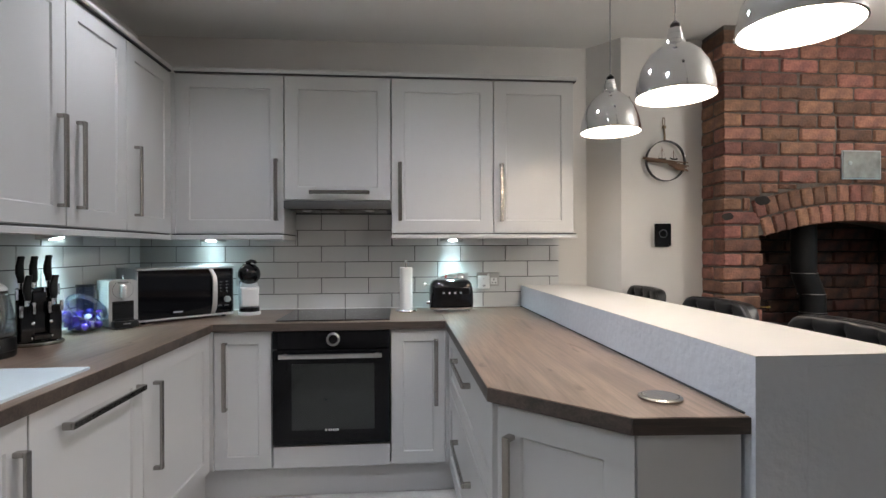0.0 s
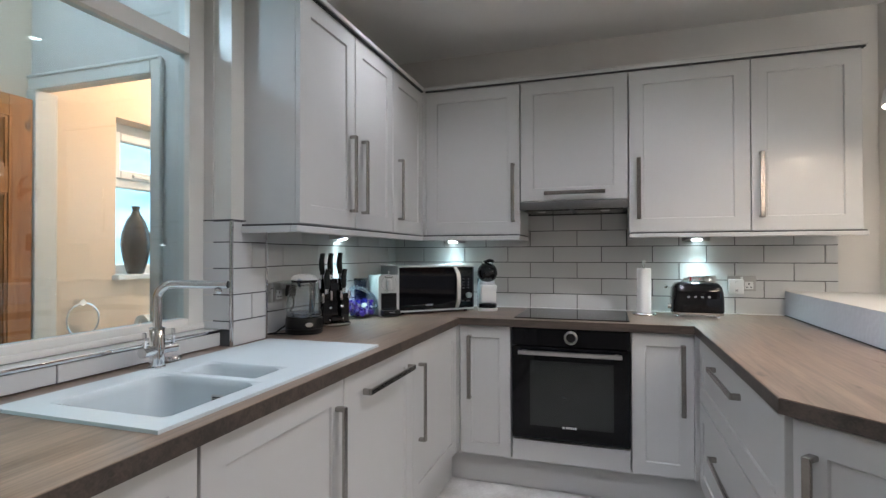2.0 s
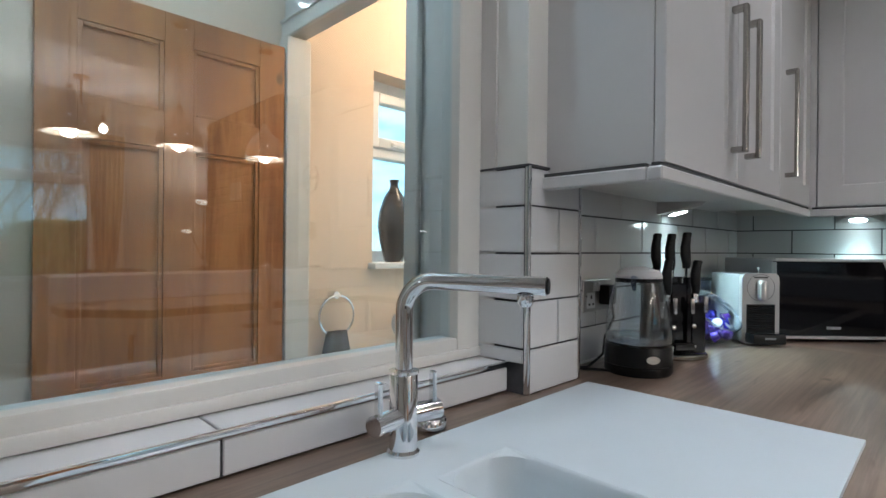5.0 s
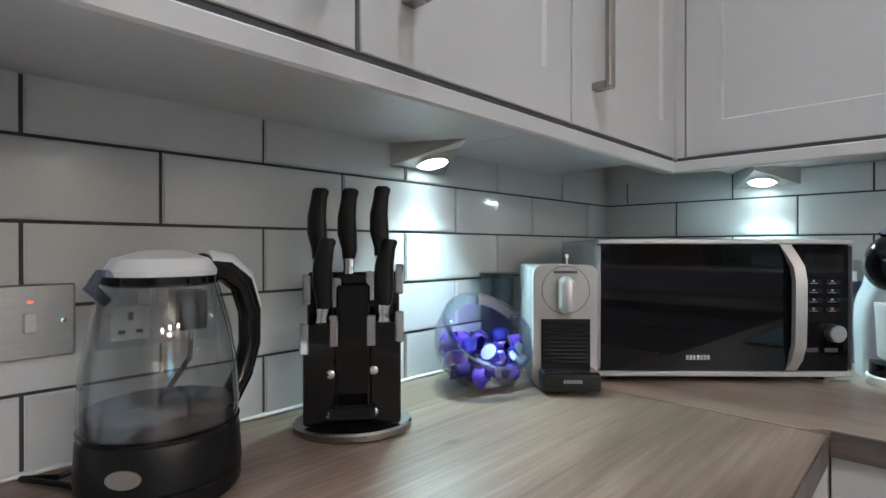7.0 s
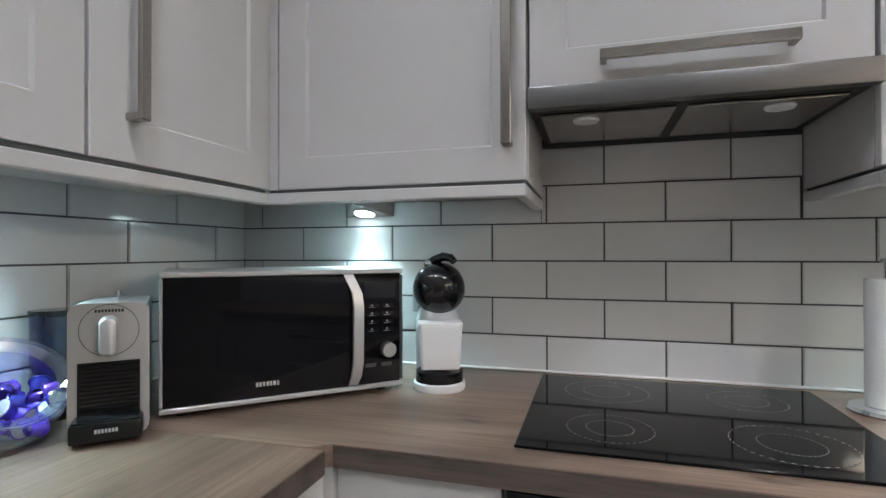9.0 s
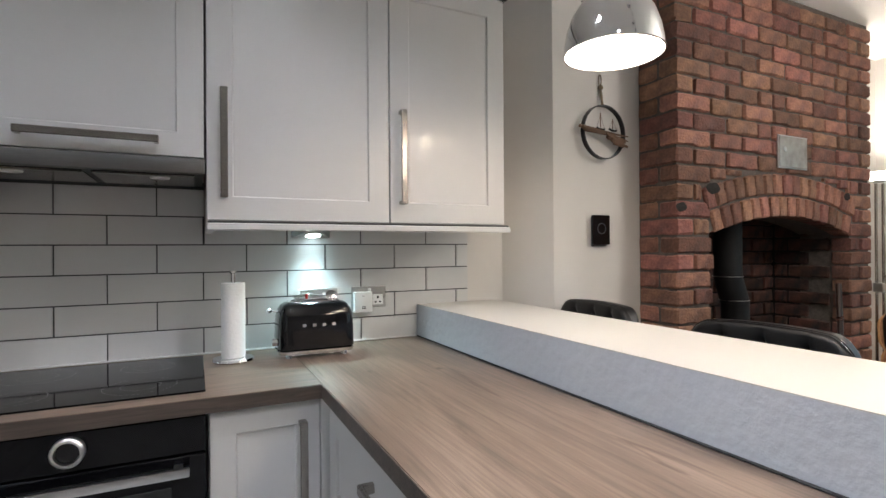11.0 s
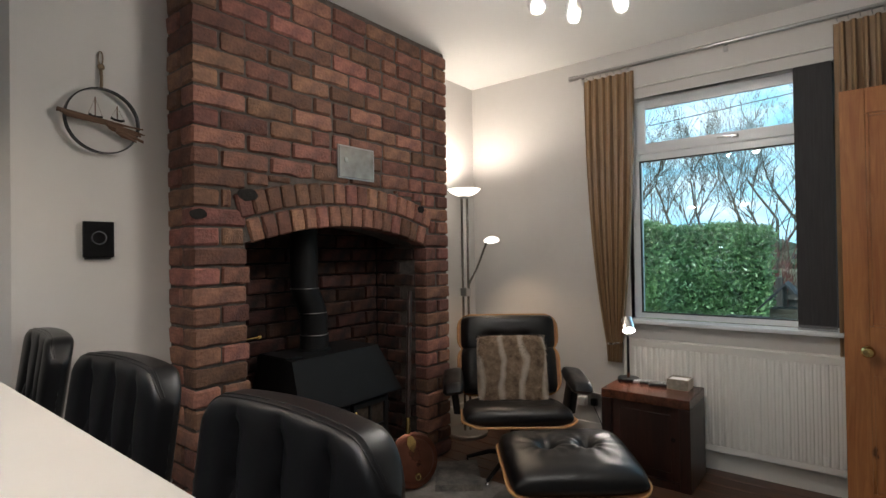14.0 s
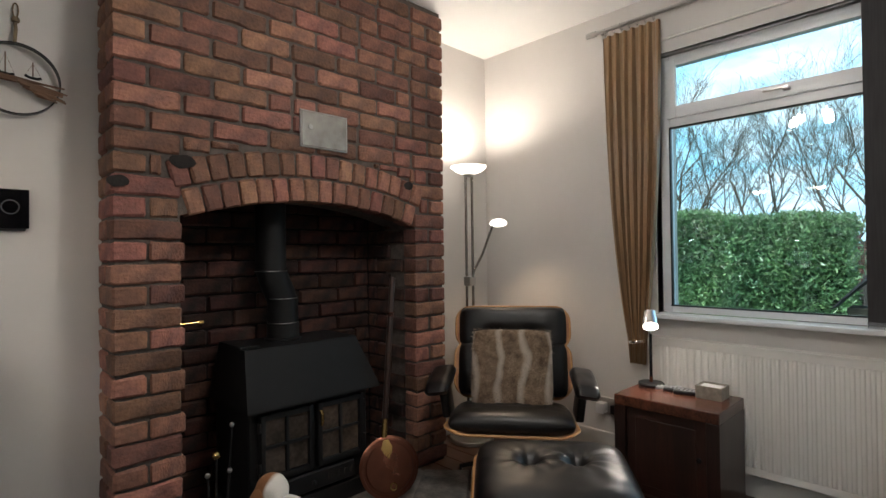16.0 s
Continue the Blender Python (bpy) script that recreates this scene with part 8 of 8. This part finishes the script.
# ---- side table and what stands on it ----
def side_table():
    X0, X1, Y0, Y1, H = 4.47, 4.815, 1.80, 2.275, 0.5
    t = thing("side_table", (4.64, 2.04, 0.009), "dark rosewood cube side table with a panelled door", "side table")
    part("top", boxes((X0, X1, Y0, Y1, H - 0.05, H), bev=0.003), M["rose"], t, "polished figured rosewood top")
    # sides and door: same wood as the top, shade put into the darker colour
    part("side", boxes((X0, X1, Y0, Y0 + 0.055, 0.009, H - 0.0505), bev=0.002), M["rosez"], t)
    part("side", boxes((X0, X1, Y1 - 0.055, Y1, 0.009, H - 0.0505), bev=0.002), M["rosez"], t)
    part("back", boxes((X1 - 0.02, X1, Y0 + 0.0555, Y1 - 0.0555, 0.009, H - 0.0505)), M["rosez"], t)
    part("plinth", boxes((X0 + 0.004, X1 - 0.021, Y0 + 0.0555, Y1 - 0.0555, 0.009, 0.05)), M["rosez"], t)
    d = part("door", boxes((X0 + 0.018, X0 + 0.04, Y0 + 0.057, Y1 - 0.057, 0.052, H - 0.052), bev=0.002), M["rosez"], t, "panelled door with its shade put into the wood colour")
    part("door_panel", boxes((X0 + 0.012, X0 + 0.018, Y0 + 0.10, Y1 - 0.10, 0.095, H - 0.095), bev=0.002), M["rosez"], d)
    part("knob", lathe([(0, 0), (0.008, 0), (0.012, 0.012), (0, 0.018)], m=Matrix.Translation((X0 + 0.012, Y0 + 0.085, 0.28)) @ pose(0, 0, 0, 0, -90), seg=14), M["iron"], d)
    l = thing("table_lamp", (4.735, 2.205, H), "small adjustable desk lamp with a lit chrome head", "table lamp")
    x, y = 4.735, 2.205
    part("base", lathe([(0, H), (0.062, H), (0.064, H + 0.004), (0.064, H + 0.016), (0.06, H + 0.02), (0, H + 0.021)], (x, y, 0), 32), M["black"], l, "round black base")
    part("stem_lower", tube([(x, y, H + 0.02), (x, y, H + 0.05)], 0.009, 12), M["copper"], l)
    part("stem", tube([(x, y, H + 0.05), (x, y, H + 0.27)], 0.0075, 12), M["black"], l)
    part("stem_upper", tube([(x, y, H + 0.27), (x, y, H + 0.335)], 0.007, 12), M["chrome"], l)
    m = Matrix.Translation((4.70, 2.19, H + 0.345)) @ pose(0, 0, 0, 0, 40, 28)
    part("shade", lathe([(0.038, -0.04), (0.036, 0.0), (0.031, 0.02), (0.029, 0.045), (0.0, 0.047)], m=m, seg=28), M["chrome"], l, "chrome cone shade")
    part("bulb", lathe([(0, -0.041), (0.03, -0.038), (0.036, -0.03), (0.0, -0.02)], m=m, seg=24), M["lit"], l, "glowing bulb").visible_shadow = False
    for i, (yy, xx, w, rot) in enumerate(((2.12, 4.72, 0.03, 24), (2.055, 4.715, 0.042, 30), (2.0, 4.70, 0.045, 30))):
        r = thing("remote_control", (0, 0, 0), ("slim grey remote control on the side table", "black remote control on the side table", "chunky black remote control on the side table")[i], "remote control", "remote controls")
        part("case", loft([rrect(-w / 2, w / 2, -0.075, 0.075, 0.012, 0.0, 3), rrect(-w / 2, w / 2, -0.075, 0.075, 0.012, 0.012, 3), rrect(-w / 2 + 0.004, w / 2 - 0.004, -0.071, 0.071, 0.01, 0.017, 3)], True, True), M["bluegrey"] if i == 0 else M["black"], r)
        for a in range(6):
            for b in (-1, 0, 1):
                part("button", boxes((b * w * 0.27 - 0.004, b * w * 0.27 + 0.004, -0.055 + a * 0.018, -0.047 + a * 0.018, 0.017, 0.0195), bev=0.001), M["bluegrey"], r)
        r.matrix_basis = pose(xx, yy, H + 0.0005, 0, 0, 90 - rot - 45)
    b = thing("note_box", (4.72, 1.905, H), "small wooden box full of white note paper", "box")
    part("box_walls", boxes((4.665, 4.775, 1.85, 1.857, H, H + 0.06), (4.665, 4.775, 1.958, 1.965, H, H + 0.06), (4.665, 4.672, 1.857, 1.958, H, H + 0.06), (4.768, 4.775, 1.857, 1.958, H, H + 0.06), bev=0.001), M["silvered"], b, "silvery carved box sides")
    part("paper", boxes((4.673, 4.767, 1.858, 1.957, H + 0.001, H + 0.052)), M["paper"], b, "stack of white note paper")


M["silvered"] = mat("silvered_wood", (0.40, 0.37, 0.31), 0.4, 0.3, var=0.4, scale=40, bump=0.5, bscale=120)
side_table()

t = thing("wall_socket", (XW, 2.56, 0.3), "double wall socket with a white and a black plug", "wall socket")
part("plate", boxes((XW - 0.012, XW - 0.001, 2.45, 2.60, 0.25, 0.34), bev=0.002), M["steel"], t)
part("white_plug", boxes((XW - 0.07, XW - 0.012, 2.54, 2.59, 0.255, 0.315), bev=0.008, seg=2), M["white"], t)
part("black_plug", boxes((XW - 0.05, XW - 0.012, 2.465, 2.51, 0.26, 0.31), bev=0.008, seg=2), M["black"], t)
part("cable", tube([(XW - 0.05, 2.487, 0.265), (XW - 0.06, 2.44, 0.18), (XW - 0.05, 2.4, 0.05), (XW - 0.06, 2.35, 0.014)], 0.003, 6), M["black"], t)


def radiator():
    x0, x1, y0, y1, z0, z1 = 4.835, 4.875, 0.86, 2.262, 0.135, 0.735
    t = thing("radiator", (4.86, 1.56, z0), "cream ribbed panel radiator under the window", "radiator")
    n = int((y1 - y0 - 0.03) / 0.0335)
    out = []
    for i in range(n):
        a = y0 + 0.015 + i * 0.0335
        out += [(x0 + 0.009, a), (x0 + 0.009, a + 0.012), (x0, a + 0.0175), (x0, a + 0.028)]
    out = [(x0 + 0.009, y0)] + out + [(x0 + 0.009, y1)]
    bm = bmesh.new()
    zs = [(z0 + 0.035, 1), (z0 + 0.05, 0), (z1 - 0.055, 0), (z1 - 0.04, 1)]
    vs = [[bm.verts.new((x0 + 0.009 if f else x, y, z)) for x, y in out] for z, f in zs]
    for a, b in zip(vs, vs[1:]):
        for i in range(len(out) - 1):
            bm.faces.new((a[i], a[i + 1], b[i + 1], b[i]))
    part("front_panel", bm, M["radiator"], t, "ribbed cream front")
    part("panel_edge", boxes((x0 + 0.009, x0 + 0.02, y0, y1, z1 - 0.04, z1 - 0.008), (x0 + 0.009, x0 + 0.02, y0, y1, z0, z0 + 0.035), (x0 + 0.0095, x0 + 0.02, y0, y1, z0 + 0.035, z1 - 0.04), bev=0.002), M["radiator"], t)
    part("side_cover", boxes((x0 + 0.004, x1 + 0.03, y1 - 0.004, y1 + 0.004, z0 + 0.01, z1 + 0.001), bev=0.002), M["radiator"], t)
    part("side_cover", boxes((x0 + 0.004, x1 + 0.03, y0 - 0.004, y0 + 0.004, z0 + 0.01, z1 + 0.001), bev=0.002), M["radiator"], t)
    part("top_grille", boxes((x0 + 0.006, x1 + 0.03, y0, y1, z1 - 0.008, z1 + 0.002), bev=0.002), M["radiator"], t)
    part("bracket", boxes((x1, XW - 0.001, 1.0, 1.05, 0.3, 0.6), (x1, XW - 0.001, 2.05, 2.1, 0.3, 0.6)), M["radiator"], t)
    part("pipe", tube([(4.87, y1 - 0.02, z0 + 0.02), (4.87, y1 + 0.02, z0 + 0.01), (4.87, y1 + 0.03, 0.012)], 0.008, 8), M["white"], t)


radiator()


def curtain(ya, yb, za, zb, waist=None, tail=0.0, x=4.87, label="", folds=7):
    """A gathered curtain between ya and yb; waist: (z, y0, y1) where it is tied back."""
    t = thing("curtain", (x, (ya + yb) / 2, zb), label, "curtain", "curtains")
    bm = bmesh.new()
    nu, nv = folds * 10, 40
    rows = []
    for j in range(nv + 1):
        v = j / nv
        z = za + (zb - za) * v
        a, b = ya, yb
        if waist:
            if z > waist[0]:
                q = ((za - z) / (za - waist[0])) ** 2.4
                a, b = ya + (waist[1] - ya) * q, yb + (waist[2] - yb) * q
            else:
                q = min(1, (waist[0] - z) / (waist[0] - zb + 1e-6)) * 0.35
                a, b = waist[1] - 0.03 * q, waist[2] + 0.03 * q
        amp = 0.024 * (0.45 + 0.55 * min(1, v * 5)) * (0.75 if waist and abs(z - waist[0]) < 0.06 else 1)
        row = []
        for i in range(nu + 1):
            u = i / nu
            ph = 2 * math.pi * folds * u
            w = math.sin(ph) + 0.35 * math.sin(2 * ph + 1.3 + 2 * v) + 0.3 * math.sin(0.47 * ph + 4 * v)
            row.append(bm.verts.new((x + amp * w, a + (b - a) * u + 0.004 * math.sin(ph * 2 + v * 3), z)))
        rows.append(row)
    for a, b in zip(rows, rows[1:]):
        for i in range(nu):
            bm.faces.new((a[i], a[i + 1], b[i + 1], b[i]))
    part("cloth", bm, M["curtain"], t, "pleated golden brown satin")
    if waist:
        cy, w2 = (waist[1] + waist[2]) / 2, (waist[2] - waist[1]) / 2 + 0.012
        part("holdback", tube([(x + 0.05 * math.sin(a), cy + w2 * math.cos(a), waist[0] + 0.006 * math.cos(a)) for a in [2 * math.pi * k / 30 for k in range(30)]], 0.007, 10, closed=True), M["chrome"], t, "chrome tie-back ring")
    return t


curtain(2.515, 2.185, 2.44, 0.575, waist=(0.70, 2.39, 2.28), label="golden brown pleated curtain tied back with a chrome ring")
curtain(1.175, 0.80, 2.44, 0.55, label="golden brown pleated curtain hanging by the pine door", folds=8)

t = thing("curtain_pole", (4.86, 1.7, 2.475), "brushed steel curtain pole with rings above the window", "curtain pole")
part("pole", tube([(4.865, 0.5, 2.478), (4.865, 2.56, 2.478)], 0.0115, 14), M["steel"], t)
part("finial", tube([(4.865, 2.555, 2.478), (4.865, 2.615, 2.478)], 0.016, 16), M["steel"], t)
for yy in (2.535, 1.67, 0.75):
    part("bracket", tube([(4.865, yy, 2.478), (XW - 0.001, yy, 2.478)], 0.007, 10), M["steel"], t)
    part("bracket_plate", boxes((XW - 0.008, XW - 0.0005, yy - 0.012, yy + 0.012, 2.44, 2.51), bev=0.002), M["steel"], t)
for yy in [2.495 - k * 0.046 for k in range(7)] + [1.16 - k * 0.046 for k in range(8)]:
    part("ring", tube([(4.865 + 0.018 * math.cos(a), yy + 0.003 * math.sin(a), 2.468 + 0.021 * math.sin(a)) for a in [2 * math.pi * k / 16 for k in range(16)]], 0.0022, 6, closed=True), M["steel"], t)

t = thing("vertical_blind", (4.94, 1.27, 0.84), "dark grey vertical blind drawn aside in the window", "blind")
for k in range(9):
    y = 1.35 - k * 0.020
    bm = loft([[(4.905 + 0.083 * q, y - 0.012 * q - 0.004 * math.sin(q * 3.1), z) for q in (0, 0.25, 0.5, 0.75, 1)] + [(4.905 + 0.083 * q, y - 0.0012 - 0.012 * q - 0.004 * math.sin(q * 3.1), z) for q in (1, 0.75, 0.5, 0.25, 0)] for z in (0.875, 2.265)], True, True)
    part("vane", bm, M["blind"], t)
part("front_vane", boxes((4.899, 4.902, 1.185, 1.352, 0.87, 2.265)), M["blind"], t, "flat dark front vane")
part("head_rail", boxes((4.925, 4.965, 0.80, 2.225, 2.270, 2.292), bev=0.003), M["white"], t, "white blind rail")
bm = bmesh.new()
for k in range(29):
    y = 1.352 - k * 0.0058
    tube([(4.899, y, 0.885), (4.897, y - 0.002, 0.868), (4.899, y, 0.845)], 0.0022, 5, bm)
part("bead_chain", bm, M["silver"], t, "pale beaded chain along the hem")
part("rail_cord", tube([(4.93, 2.2, 2.262), (4.93, 1.8, 2.255), (4.93, 1.36, 2.262)], 0.002, 6), M["white"], t)
solid("picture_rail", boxes((XW - 0.016, XW - 0.001, 0.4, 2.235, 2.335, 2.35), bev=0.003), M["cream"], "cream moulding above the window")

# ---- chandelier ----
t = thing("chandelier", (3.28, 1.84, CEIL), "copper-coloured ceiling light with clear glass filament bulbs", "chandelier")
part("ceiling_plate", lathe([(0, CEIL - 0.028), (0.055, CEIL - 0.024), (0.06, CEIL - 0.001), (0, CEIL - 0.001)], (3.28, 1.84, 0), 28), M["copper"], t)
part("stem", tube([(3.28, 1.84, CEIL - 0.02), (3.28, 1.84, 2.36)], 0.009, 12), M["copper"], t)
part("hub", lathe([(0, 2.33), (0.03, 2.335), (0.035, 2.36), (0.02, 2.38), (0, 2.38)], (3.28, 1.84, 0), 20), M["copper"], t)
for x, y in BULBS:
    part("arm", tube([(3.28, 1.84, 2.355), ((3.28 + x) / 2, (1.84 + y) / 2, 2.385), (x, y, 2.34), (x, y, 2.28)], 0.005, 8), M["copper"], t)
    part("bulb_holder", lathe([(0, 2.285), (0.017, 2.28), (0.017, 2.238), (0.013, 2.233), (0, 2.233)], (x, y, 0), 16), M["copper"], t, "copper lamp holder")
    part("bulb_glass", lathe([(0.013, 2.234), (0.018, 2.222), (0.031, 2.19), (0.033, 2.165), (0.024, 2.142), (0.006, 2.134), (0, 2.127)], (x, y, 0), 22), M["glass"], t, "clear glass bulb").visible_shadow = False
    part("filament", tube([(x - 0.006, y, 2.225), (x - 0.012, y, 2.165), (x, y + 0.008, 2.22), (x + 0.012, y, 2.165), (x + 0.006, y, 2.225)], 0.0022, 6), M["filament"], t, "glowing filament").visible_shadow = False

# ---- outside ----
def hedge():
    X0, X1, Y0, Y1, Z0h, Z1h = 9.3, 10.3, 2.0, 9.5, -0.6, 1.60
    # plain box behind the leaves, dark colour stands in for shade within the hedge
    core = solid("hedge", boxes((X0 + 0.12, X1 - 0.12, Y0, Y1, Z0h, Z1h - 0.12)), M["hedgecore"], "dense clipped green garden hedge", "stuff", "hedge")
    rh = random.Random(21)
    n = 84000
    pts = np.zeros((n * 4, 3))
    for k in range(n):
        q = rh.random()
        y = rh.uniform(1.92, 8.4)
        wob = 0.05 * math.sin(y * 2.1) + 0.04 * math.sin(y * 5.3 + 1)
        if q < 0.76:
            z = Z0h + 0.5 + (rh.random()) * (Z1h - Z0h - 0.5)
            p = Vector((X0 + rh.uniform(0, 0.14) + 0.05 * math.sin(y * 3 + z * 2.7), y, z + wob * 0.5))
        else:
            p = Vector((rh.uniform(X0, X0 + 0.6), y, Z1h + rh.uniform(-0.1, 0.05) + wob))
        s = rh.uniform(0.011, 0.021)
        e = Euler((rh.uniform(-1.2, 1.2), rh.uniform(-1.2, 1.2), rh.uniform(0, 6.3)))
        mtx = e.to_matrix()
        for c, (a, b) in enumerate(((-1, 0), (0, -0.5), (1, 0), (0, 0.5))):
            pts[k * 4 + c] = p + mtx @ Vector((0.15 * abs(b), a * s, b * s))
    me = bpy.data.meshes.new("hedge_leaves")
    me.from_pydata(pts.tolist(), [], [(4 * k, 4 * k + 1, 4 * k + 2, 4 * k + 3) for k in range(n)])
    me.materials.append(M["hedge"])
    ob = new("leaves", me)
    ob.parent = core
    tagged(ob, "small glossy green hedge leaves", kind="stuff")


hedge()


def bare_tree(x, y, h, seed, lean=0.0):
    r = random.Random(seed)
    t = thing("bare_tree", (x, y, -0.65), "tall leafless winter tree with fine forked branches", "tree", "bare trees")
    trunk, limbs = bmesh.new(), bmesh.new()

    def grow(p, d, length, rad, depth):
        pts = [p]
        n = 4 if depth < 5 else 3
        for k in range(n):
            d = (d + Vector((r.uniform(-1, 1), r.uniform(-1, 1), r.uniform(-0.3, 0.85))) * 0.10).normalized()
            p = p + d * length / n
            pts.append(p)
        tube(pts, max(rad, 0.004), 7 if depth < 2 else (4 if depth < 4 else 3), trunk if depth == 0 else limbs, r1=max(rad * 0.6, 0.003))
        if depth >= 7:
            return
        kids = 3 if depth in (0, 1, 2, 4, 5) else 2
        for k in range(kids):
            a = r.uniform(0, 6.3)
            side = Vector((math.cos(a), math.sin(a), r.uniform(-0.1, 0.5)))
            nd = (d + side * r.uniform(0.42, 0.8)).normalized()
            q = pts[-1] if k == 0 else pts[r.choice((1, 2, 3))]
            grow(q, nd, length * r.uniform(0.62, 0.82), rad * r.uniform(0.46, 0.62), depth + 1)

    grow(Vector((x, y, -0.65)), Vector((0, lean, 1)).normalized(), h * 0.27, h * 0.0085, 0)
    part("trunk", trunk, M["bark"], t)
    part("branches", limbs, M["bark"], t)


for tx, ty, th, sd, ln in ((18.5, 6.4, 9.0, 3, 0.1), (18.0, 3.6, 9.0, 14, -0.12), (20.5, 4.9, 10.0, 8, 0.05), (20.0, 8.4, 9.6, 22, 0.0), (22.0, 2.0, 10.5, 31, 0.1), (24.5, 6.8, 11.0, 40, -0.05), (26.0, 11.0, 11.5, 51, 0.0), (26.0, 3.4, 11.6, 63, 0.1)):
    bare_tree(tx, ty, th, sd, ln)

bm = bmesh.new()
rr = random.Random(4)
for k in range(60):
    y = -40 + k * 2.6
    bmesh.ops.create_icosphere(bm, subdivisions=2, radius=1, matrix=Matrix.Translation((62 + rr.uniform(-4, 4), y, -0.3)) @ Matrix.Diagonal((3, 2.6, rr.uniform(1.6, 3.0), 1)))
for v in bm.verts:
    v.co += Vector((rr.uniform(-0.3, 0.3), rr.uniform(-0.3, 0.3), rr.uniform(-0.4, 0.4)))
solid("far_woods", bm, M["hedgecore"], "dark far line of woods", "stuff", "woods")


def red_bush():
    t = thing("red_shrub", (12.6, 2.2, -0.6), "reddish bare winter shrub beyond the hedge", "shrub")
    r = random.Random(9)
    bm = bmesh.new()
    for k in range(260):
        a, b = r.uniform(0, 6.3), r.uniform(0.1, 0.75)
        l = r.uniform(1.2, 2.25)
        p = Vector((12.6 + 0.1 * math.cos(a), 2.2 + 0.1 * math.sin(a), -0.6))
        d = Vector((b * math.cos(a), b * math.sin(a), 1)).normalized()
        q = p + d * l * 0.6
        e = q + (d + Vector((r.uniform(-0.4, 0.4), r.uniform(-0.4, 0.4), 0.1))) * l * 0.4
        tube([p, q, e], 0.009, 3, bm, r1=0.003)
    part("stems", bm, M["redbark"], t)


M["redbark"] = mat("red_bark", (0.22, 0.05, 0.04), 0.8, var=0.4, scale=5)
red_bush()
t = thing("bird_house", (7.4, 1.72, -0.55), "small dark pitched roof on a wooden post in the yard", "bird house")
part("post", boxes((7.37, 7.43, 1.69, 1.75, -0.55, 0.6), bev=0.005), M["bark"], t)
part("box", boxes((7.27, 7.53, 1.59, 1.85, 0.6, 0.78), bev=0.005), M["bark"], t)
part("roof", loft([[(7.2, 1.49, 0.76), (7.6, 1.49, 0.76), (7.6, 1.505, 0.785), (7.2, 1.505, 0.785)], [(7.2, 1.72, 1.0), (7.6, 1.72, 1.0), (7.6, 1.72, 1.03), (7.2, 1.72, 1.03)], [(7.2, 1.95, 0.76), (7.6, 1.95, 0.76), (7.6, 1.935, 0.785), (7.2, 1.935, 0.785)]], True, True), M["blind"], t, "dark pitched roof")
t.location.y, t.location.z = t.location.y - 0.12, t.location.z - 0.05
t = thing("power_line", (13, 4, 5), "thin overhead cable crossing the sky", "cable")
part("cable", tube([(12.5, -6, 4.6), (12.5, 4, 3.9), (12.5, 14, 3.5)], 0.008, 5), M["black"], t)


def fence():
    t = thing("garden_fence", (11.2, 0.6, -0.6), "weathered dark timber fence beside the hedge", "fence")
    for k in range(22):
        y = -0.9 + k * 0.14
        part("slat", boxes((11.2, 11.22, y, y + 0.132, -0.6, 0.72), bev=0.003), M["fencewood"], t)
    part("rail", boxes((11.16, 11.2, -0.9, 2.18, 0.5, 0.58), (11.16, 11.2, -0.9, 2.18, -0.3, -0.22)), M["fencewood"], t)
    for y in (0.1, 1.95):
        part("post", boxes((11.1, 11.2, y, y + 0.1, -0.6, 0.85), bev=0.006), M["fencewood"], t)
    s = thing("garden_shed", (14.0, 0.8, -0.6), "pale grey flat-fronted garden shed behind the fence", "shed")
    part("wall", boxes((13.6, 15.0, -0.8, 1.9, -0.6, 1.1)), M["shedwall"], s)
    part("roof", boxes((13.5, 15.1, -0.9, 2.0, 1.1, 1.2), bev=0.01), M["blind"], s)
    c = thing("garden_chair", (7.9, 1.95, -0.55), "dark slatted garden chair in the yard", "garden chair")
    for k in range(6):
        part("slat", boxes((7.9, 7.92, 1.98 + k * 0.07, 2.02 + k * 0.07, 0.25, 0.62), bev=0.004), M["blind"], c)
    part("seat", boxes((7.55, 7.9, 1.96, 2.4, -0.12, -0.08), (7.9, 7.93, 1.96, 2.4, 0.6, 0.66), bev=0.004), M["blind"], c)
    for x, y in ((7.58, 1.98), (7.88, 1.98), (7.58, 2.36), (7.88, 2.36)):
        part("leg", boxes((x, x + 0.03, y, y + 0.03, -0.55, 0.28 if x > 7.7 else -0.12)), M["blind"], c)

    c.location.y, c.location.z = c.location.y - 0.2, c.location.z - 0.08

M["fencewood"] = wood("fence_timber", (0.10, 0.085, 0.07), (0.045, 0.038, 0.032), "z", 0.85, 0.5, False, 0.3)
M["shedwall"] = mat("shed_wall", (0.30, 0.33, 0.36), 0.7, var=0.15, scale=4)
fence()
